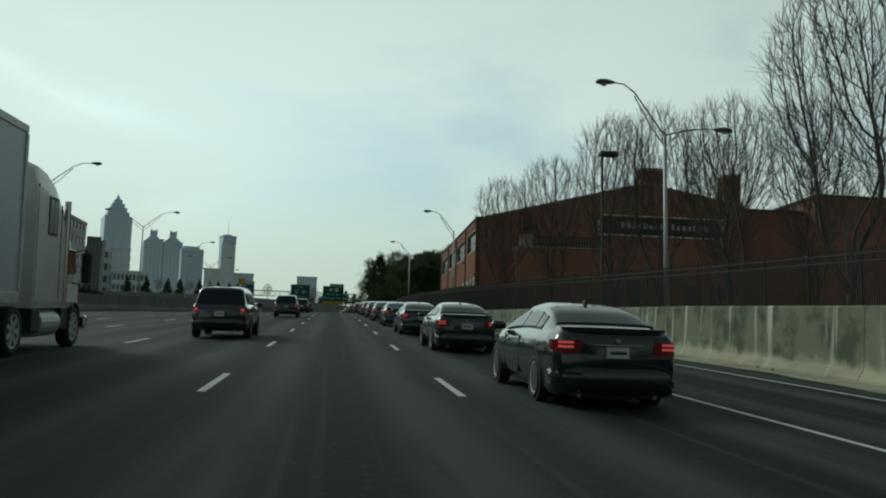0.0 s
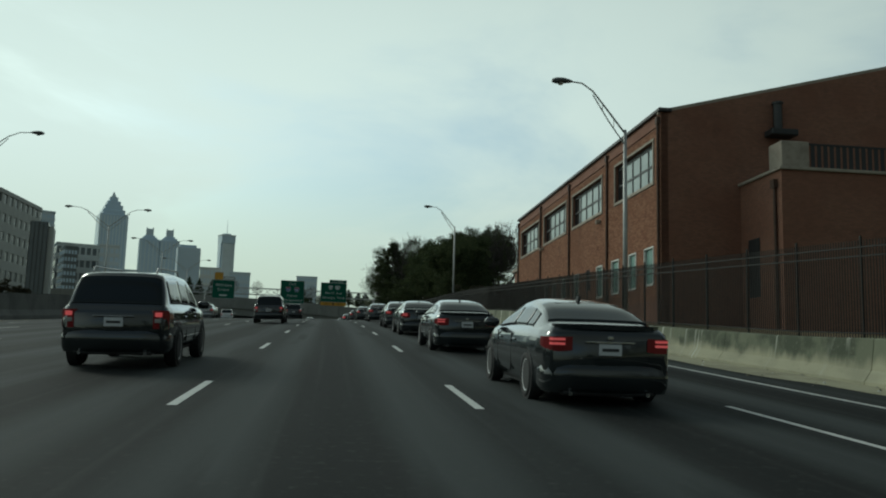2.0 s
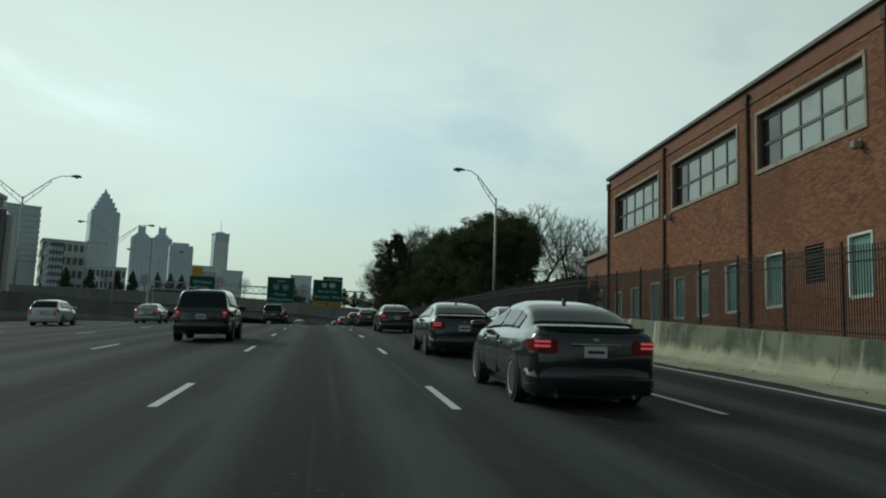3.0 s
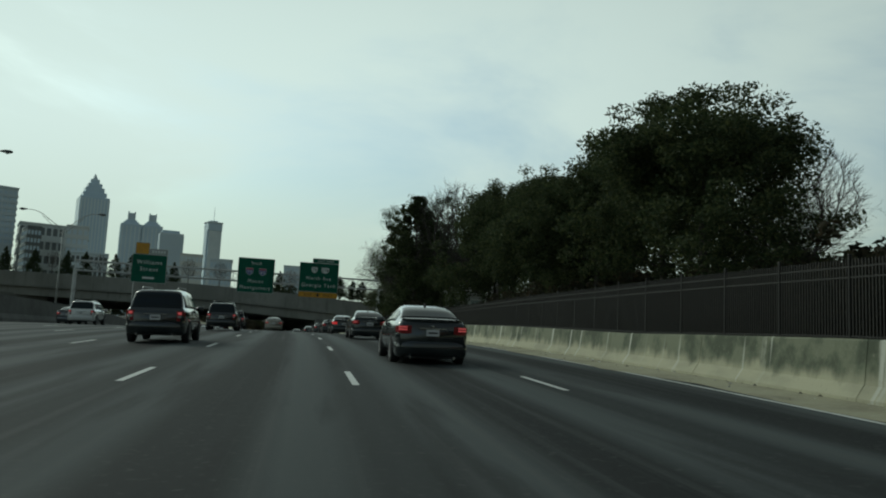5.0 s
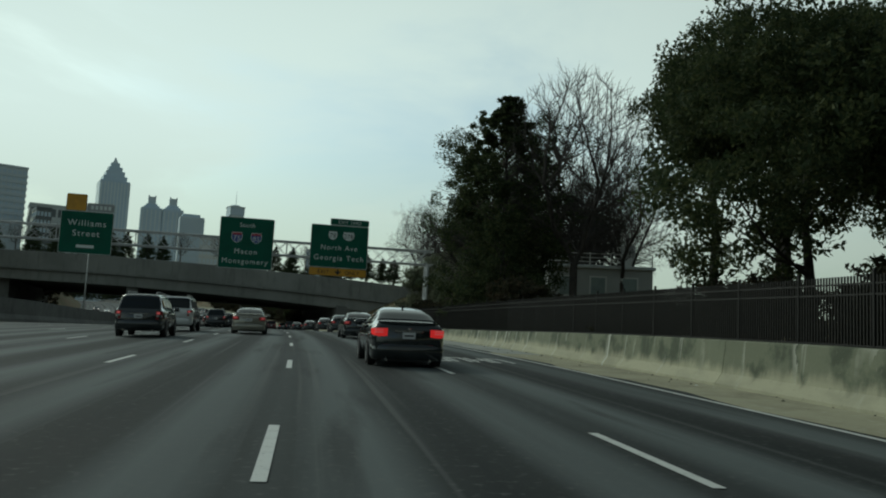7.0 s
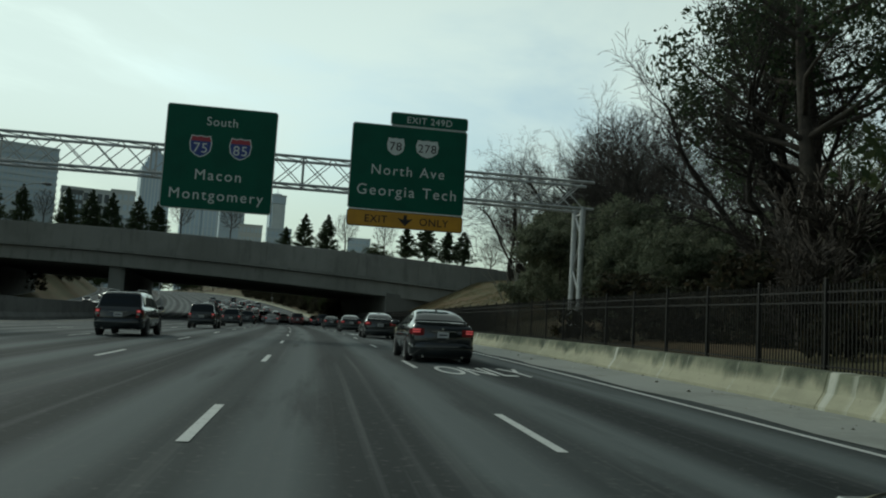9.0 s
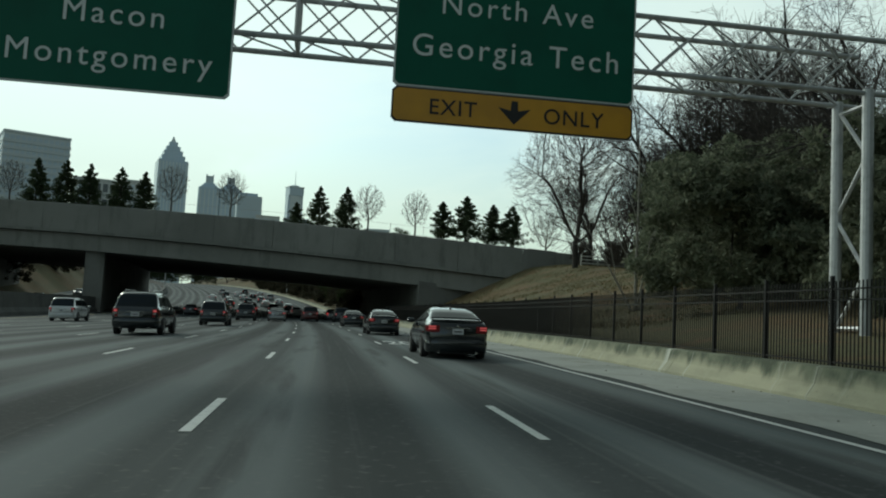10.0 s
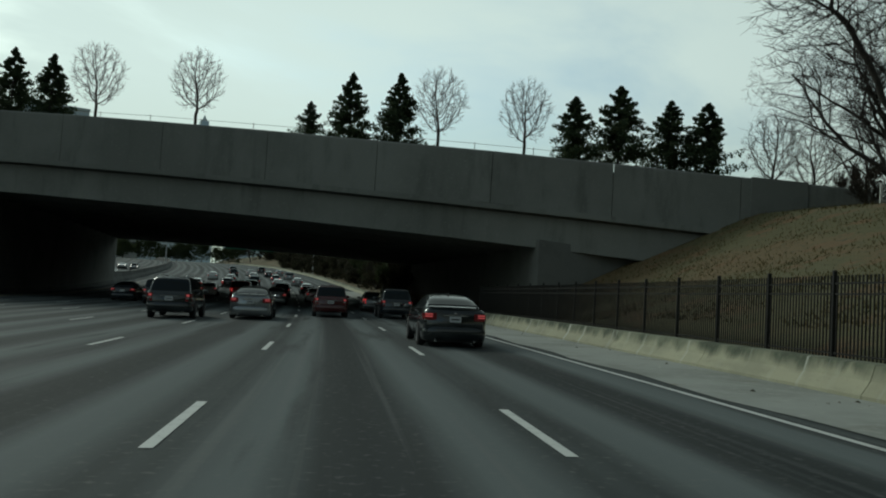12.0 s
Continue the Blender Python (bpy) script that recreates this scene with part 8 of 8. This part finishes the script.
def park(ob, s, u, turn=0.0):
    ob.matrix_basis = frame_at(s + 2.3, u, 0.006, turn) @ Matrix.Translation((0, -2.3, 0))
    return ob


C_BLACK = paint("black", (0.016, 0.020, 0.021))
C_DARK = paint("dark_blue", (0.014, 0.018, 0.024))
C_WHITE = paint("white", (0.60, 0.61, 0.60), 0.0)
C_SILVER = paint("silver", (0.36, 0.37, 0.37), 0.6)
C_BEIGE = paint("beige", (0.30, 0.28, 0.23), 0.4)
C_MAROON = paint("maroon", (0.075, 0.014, 0.014))
C_RED = paint("red", (0.30, 0.02, 0.02))
C_GREY = paint("grey", (0.12, 0.125, 0.13), 0.5)

sedan = car("sedan", C_BLACK, "black four-door saloon with a white plate and silver wheels")
for i, (s, u) in enumerate(((11.6, 3.75), (24.5, 3.75), (37.3, 3.75), (49.7, 3.7), (62.0, 3.65), (74.1, 3.65), (86.1, 3.7), (97.2, 3.8), (118.2, 3.95), (140.8, 4.0), (162.5, 4.3), (210.0, 5.5), (234.5, 6.4), (259.2, 6.85), (283.5, 6.8), (308.6, 6.65))):
    ob = copy_thing(sedan, Matrix()) if i else sedan
    ob["group"] = "black saloons in the nearside lanes"
    park(ob, s, u)
park(car("sedan", C_BLACK, "black four-door saloon with one bright brake light", lights=M_BRAKE), 185.0, 4.6)
suv = car("suv", C_BLACK, "black sport utility vehicle with tinted glass and roof rails", roof_rack=True)
for i, (s, u) in enumerate(((28.5, -3.7), (66.0, -3.7), (103.0, -3.7), (148.0, -3.6), (173.0, -3.6), (199.0, -4.0), (245.0, -4.2), (270.0, -4.0), (294.5, -3.7), (321.0, -3.0))):
    ob = copy_thing(suv, Matrix()) if i else suv
    ob["group"] = "black utility vehicles in the second lane"
    park(ob, s, u)
park(car("coupe", C_BLACK, "black saloon beside the barrier in the added lane"), 104.5, 7.1)
park(car("big_suv", C_WHITE, "large white sport utility vehicle with roof rails", roof_rack=True), 212.0, -4.3)
park(car("sedan", C_SILVER, "silver saloon beside the median wall"), 139.0, -12.2)
park(car("hatch", C_WHITE, "white hatchback in a lane near the median"), 126.0, -15.4)
park(car("suv", C_WHITE, "white sport utility vehicle near the median wall", roof_rack=True), 184.0, -13.9)
park(car("sedan", C_GREY, "grey saloon near the median wall"), 196.0, -17.4)
park(car("sedan", C_BEIGE, "pale beige saloon in a middle lane"), 211.5, -0.35)
park(car("sedan", C_SILVER, "silver saloon approaching the overpass"), 323.5, 0.0)
park(car("suv", C_MAROON, "dark brown sport utility vehicle under the overpass edge"), 331.0, 3.6)
park(car("suv", C_DARK, "dark sport utility vehicle at the overpass"), 333.0, 7.3)
park(car("minivan", C_WHITE, "white minivan near the median wall"), 300.0, -14.7)
# the queue beyond the overpass
rv = random.Random(4)
pool = [("sedan", C_WHITE, "white saloon in the queue beyond the overpass"), ("sedan", C_SILVER, "silver saloon in the queue beyond the overpass"), ("suv", C_BLACK, "black sport utility vehicle in the queue"),
        ("big_suv", C_RED, "red sport utility vehicle in the queue with lit brake lights"), ("hatch", C_GREY, "grey hatchback in the queue beyond the overpass"), ("minivan", C_SILVER, "silver minivan in the queue beyond the overpass"),
        ("sedan", C_DARK, "dark blue saloon in the queue beyond the overpass")]
first = [car(k, c, lb, lights=M_BRAKE if c in (C_RED, C_GREY) else M_TAIL, far=True) for k, c, lb in pool]
spots = [(345, -7.4, 2), (352, -11, 6), (358, -0.1, 1), (366, -3.7, 3), (372, 3.6, 0), (349, 7.4, 4), (380, -7.4, 0), (385, 0.0, 2), (392, -3.7, 5), (398, 3.6, 6), (402, -11, 1), (410, -7.4, 4), (414, 0, 0), (420, -3.7, 2), (430, 3.6, 1), (434, -7.4, 6),
         (442, 0, 4), (446, -11, 0), (452, -3.7, 1), (462, 3.6, 5), (466, -7.4, 2), (474, 0, 6), (482, -3.7, 0), (492, 3.6, 1), (498, -7.4, 5), (508, 0, 2)]
seen = set()
for s, u, k in spots:
    ob = first[k] if k not in seen else copy_thing(first[k], Matrix())
    seen.add(k)
    ob["group"] = "cars queueing beyond the overpass"
    park(ob, s + rv.uniform(-1, 1), u + rv.uniform(-0.2, 0.2))
for ob in [o for k, o in enumerate(first) if k not in seen]:
    park(ob, 600, -3.7)
# oncoming queue beyond the median
onc = [car("sedan", C_WHITE, "white saloon with lit headlights on the far carriageway", facing=-1, far=True), car("suv", C_SILVER, "silver car with lit headlights on the far carriageway", facing=-1, far=True), car("sedan", C_GREY, "grey saloon with lit headlights on the far carriageway", facing=-1, far=True)]
done = set()
for i in range(26):
    s, u, k = 250 + i * 9.5 + rv.uniform(-2, 2), (-28, -31.7, -35.3, -39)[i % 4], rv.randrange(3)
    ob = onc[k] if k not in done else copy_thing(onc[k], Matrix())
    done.add(k)
    ob["group"] = "oncoming queue beyond the median"
    park(ob, s, u, 180)
van = car("minivan", C_WHITE, "white van on the far carriageway", facing=-1)
park(van, 88, -27.5, 180)


# ---------- articulated lorry ----------
def lorry(s, u):
    """White sleeper tractor with a box trailer. Its front axle stands at y = 0 and it points along +y."""
    M_CABW = mat("lorry_white", (0.62, 0.63, 0.60), 0.42, var=[(0.7, (0.52, 0.52, 0.48), 0.42, 0.68), (5, (0.36, 0.34, 0.29), 0.62, 0.78)], coat=0.3)
    M_BOXW = mat("trailer_skin", (0.50, 0.53, 0.56), 0.45, metal=0.1, var=[(0.4, (0.43, 0.46, 0.49), 0.4, 0.7), (5, (0.37, 0.38, 0.40), 0.62, 0.8)])
    t = thing("lorry", "white articulated lorry with a sleeper cab and box trailer", "lorry", frame_at(s, u, 0.006))
    half = 1.22
    bm = bmesh.new()
    rings = []
    for y, w, z0, z1 in ((-3.1, 1.0, 0.95, 4.02), (-2.9, 1.0, 0.95, 4.10), (-2.3, 1.0, 0.95, 4.02), (-1.7, 1.0, 0.95, 3.80), (-1.1, 0.99, 0.95, 3.40), (-0.6, 0.98, 0.95, 2.95), (-0.2, 0.97, 0.95, 2.55), (0.10, 0.95, 0.95, 2.05)):
        x = half * w
        h = [(x * 0.96, z0), (x, z0 + 0.15), (x, z1 - 0.55), (x * 0.92, z1 - 0.12), (x * 0.7, z1), (0, z1 + 0.05)]
        rings.append([(a, y, b) for a, b in h] + [(-a, y, b) for a, b in h[-2::-1]])
    loft(bm, rings)
    cab = part("cab", bm, M_CABW, t)
    bm = bmesh.new()
    rings = []
    for y, w, z0, z1 in ((0.0, 0.90, 0.75, 1.95), (0.5, 0.87, 0.72, 1.86), (0.95, 0.80, 0.75, 1.70), (1.25, 0.68, 0.8, 1.42)):
        x = half * w
        h = [(x * 0.9, z0), (x, z0 + 0.2), (x, z1 - 0.25), (x * 0.85, z1 - 0.05), (0, z1)]
        rings.append([(a, y, b) for a, b in h] + [(-a, y, b) for a, b in h[-2::-1]])
    loft(bm, rings)
    part("bonnet", bm, M_CABW, t, smooth=False)
    for sg in (1, -1):
        win = part("cab_window", box(*sorted((sg * (half - 0.02), sg * (half + 0.010))), -2.35, -1.72, 2.55, 3.42, 0.03), M_TRIM, cab, "small sleeper window in a black frame")
        for ya, yb in ((-2.30, -2.06), (-2.01, -1.77)):
            part("pane", box(*sorted((sg * half, sg * (half + 0.018))), ya, yb, 2.61, 3.36, 0.01), M_GLASS_PALE, win)
        for yy, za, zb3 in ((-1.42, 1.2, 3.3), (-3.02, 1.2, 3.6)):
            part("panel_seam", box(*sorted((sg * (half - 0.02), sg * (half + 0.004))), yy - 0.012, yy + 0.012, za, zb3), M_TRIM, cab)
        part("side_skirt", box(*sorted((sg * (half - 0.12), sg * (half - 0.02))), -3.0, -2.5, 0.45, 0.94, 0.02), M_TRIM, t)
        part("door_window", box(*sorted((sg * (half - 0.05), sg * (half + 0.010))), -0.95, -0.20, 1.75, 2.35, 0.02), M_CARGLASS, cab)
        part("exhaust_pipe", cyl(0.075, 0, 1, 10), M_CHROME, t).matrix_basis = Matrix.Translation((sg * (half - 0.02), -0.98, 1.1)) @ Matrix.Diagonal((1, 1, 2.35, 1))
        bm = bmesh.new()
        tube(bm, [(sg * half, -0.45, 2.3), (sg * (half + 0.28), -0.3, 2.35), (sg * (half + 0.28), -0.3, 1.5), (sg * half, -0.4, 1.55)], 0.02, 6)
        part("mirror_arm", bm, M_TRIM, t)
        bm = bmesh.new()
        add_box(bm, *sorted((sg * (half + 0.17), sg * (half + 0.40))), -0.36, -0.24, 1.55, 2.3, 0.04)
        part("mirror", bm, M_TRIM, t)
        bm = bmesh.new()
        tube(bm, [(sg * 0.92, -2.45, 0.62), (sg * 0.92, -1.15, 0.62)], 0.31, 18)
        part("fuel_tank", bm, M_GALV, t, smooth=False)
        part("step", box(*sorted((sg * 0.75, sg * 1.2)), -1.05, -0.6, 0.45, 0.95, 0.02), M_TRIM, t)
        bm = bmesh.new()
        prev = [(sg * (half - 0.38), 0.52 * math.cos(a), 0.52 + 0.56 * math.sin(a)) for a in [math.pi * k / 10 for k in range(11)]]
        bm2 = [(sg * (half - 0.03), y, z) for _, y, z in prev]
        loft(bm, [prev, bm2], cap=False, closed=False)
        part("wheel_arch", bm, M_TRIM, t)
    for sg in (1, -1):
        wheel(t, sg * 1.18, 0.0, 0.50, 0.28)
        for y in (-4.0, -5.3, -13.6, -14.9):
            wheel(t, sg * 1.2, y, 0.50, 0.55)
    part("chassis", box(-0.5, 0.5, -6.2, 0.9, 0.6, 0.95, 0.02), M_TRIM, t)
    part("front_bumper", box(-1.15, 1.15, 1.1, 1.32, 0.4, 0.75, 0.05), M_CHROME, t)
    tr = thing("box_trailer", "pale blue-grey box trailer coupled to the lorry", "trailer", frame_at(s, u, 0.006))
    part("box", box(-1.29, 1.29, -16.4, -4.12, 1.12, 4.58, 0.03), M_BOXW, tr)
    bm = bmesh.new()
    for sg in (1, -1):
        add_box(bm, *sorted((sg * 1.25, sg * 1.315)), -16.42, -4.10, 1.06, 1.28, 0.01)
        add_box(bm, *sorted((sg * 1.25, sg * 1.315)), -16.42, -4.10, 4.46, 4.62, 0.01)
        add_box(bm, *sorted((sg * 1.22, sg * 1.318)), -4.20, -4.07, 1.29, 4.45, 0.01)
    part("edge_rail", bm, M_GALV, tr)
    bm = bmesh.new()
    add_box(bm, -0.5, 0.5, -15.9, -12.3, 0.72, 1.14)
    for sg in (1, -1):
        add_box(bm, *sorted((sg * 0.6, sg * 0.72)), -9.2, -9.0, 0.15, 1.14)
    part("running_gear", bm, M_TRIM, tr)
    return t


lorry(22.3, -7.55)


# ---------- bricks of the hall's road side ----------
def brick_mat():
    """Single bricks: each its own red, under broad weathering."""
    m = bpy.data.materials.new("single_brick")
    m.use_nodes = True
    n, l = m.node_tree.nodes, m.node_tree.links
    b = n["Principled BSDF"]
    g, oi, co = n.new("ShaderNodeNewGeometry"), n.new("ShaderNodeObjectInfo"), n.new("ShaderNodeTexCoord")
    add = n.new("ShaderNodeMath")
    add.operation = "ADD"
    l.new(g.outputs["Random Per Island"], add.inputs[0])
    l.new(oi.outputs["Random"], add.inputs[1])
    fr = n.new("ShaderNodeMath")
    fr.operation = "FRACT"
    l.new(add.outputs[0], fr.inputs[0])
    ramp = n.new("ShaderNodeValToRGB")
    e = ramp.color_ramp.elements
    e[0].color, e[1].color = (0.215, 0.092, 0.055, 1), (0.375, 0.190, 0.115, 1)
    q = e.new(0.5)
    q.color = (0.285, 0.130, 0.076, 1)
    l.new(fr.outputs[0], ramp.inputs[0])
    col = ramp.outputs[0]
    for sc, c, lo, hi, amt in ((0.30, (0.22, 0.098, 0.058), 0.45, 0.70, 0.6), (1.4, (0.37, 0.19, 0.115), 0.56, 0.78, 0.5), (0.8, (0.13, 0.066, 0.045), 0.62, 0.80, 0.6), (40, (0.18, 0.08, 0.05), 0.55, 0.75, 0.5)):
        t = n.new("ShaderNodeTexNoise")
        t.inputs["Scale"].default_value, t.inputs["Detail"].default_value = sc, 5
        l.new(g.outputs["Position"], t.inputs["Vector"])
        r = n.new("ShaderNodeMapRange")
        r.inputs[1].default_value, r.inputs[2].default_value, r.inputs[4].default_value = lo, hi, amt
        l.new(t.outputs["Fac"], r.inputs[0])
        x = n.new("ShaderNodeMix")
        x.data_type = "RGBA"
        l.new(r.outputs[0], x.inputs[0])
        l.new(col, x.inputs["A"])
        x.inputs["B"].default_value = (*c, 1)
        col = x.outputs["Result"]
    l.new(col, b.inputs["Base Color"])
    b.inputs["Roughness"].default_value = 0.92
    b.inputs["Specular IOR Level"].default_value = 0.25
    return m


M_ONE_BRICK = brick_mat()
BW, BH = 0.2165, 0.0752
brick_me = mesh_of("brick", [(0.0, 0.004, 0.004), (0.0, 0.004, BH - 0.006), (0.0, BW - 0.006, BH - 0.006), (0.0, BW - 0.006, 0.004),
                             (-0.011, 0.008, 0.008), (-0.011, 0.008, BH - 0.010), (-0.011, BW - 0.010, BH - 0.010), (-0.011, BW - 0.010, 0.008)],
                   [(4, 7, 6, 5), (0, 4, 5, 1), (1, 5, 6, 2), (2, 6, 7, 3), (3, 7, 4, 0)], M_ONE_BRICK)
base_v = np.array([v.co[:] for v in brick_me.vertices])
base_f = [tuple(p.vertices) for p in brick_me.polygons]
cut = [(a - 0.17, b + 0.17, BZ0 - 0.15, BZ1 + 0.17) for a, b in BIG] + [(a - 0.01, b + 0.01, SZ0 - 0.04, SZ1 + 0.01) for a, b in SMALL] + [(11.04, 12.11, 9.19, 10.41)]
rb = random.Random(31)
bv, bf, singles = [], [], 0
row = 0
z = 7.9
while z + BH < 15.93:
    y = -0.1 if row % 2 else -0.1 + BW / 2
    while y + BW < 31.15:
        y0, y1 = max(y, 0.0), y + BW
        if not any(y1 > c0 and y < c1 and z + BH > c2 and z < c3 for c0, c1, c2, c3 in cut) and y >= 0.0:
            d = rb.uniform(-0.004, 0.003)
            if 14.9 < y < 18.2 and 10.9 < z < 11.9 and singles < 200:
                o = part("brick", brick_me, M_ONE_BRICK, hall)
                o.matrix_basis = Matrix.Translation((d, y, z))
                singles += 1
            else:
                k = len(bv) * 8
                bv.append(base_v + np.array([d, y, z]))
                bf.append(k)
        y += BW
    z += BH
    row += 1
co = np.concatenate(bv)
skin = part("brickwork", mesh_of("brickwork", co, [tuple(k + i for i in f) for k in bf for f in base_f], M_ONE_BRICK), M_ONE_BRICK, hall)
tagged(skin, kind="stuff")
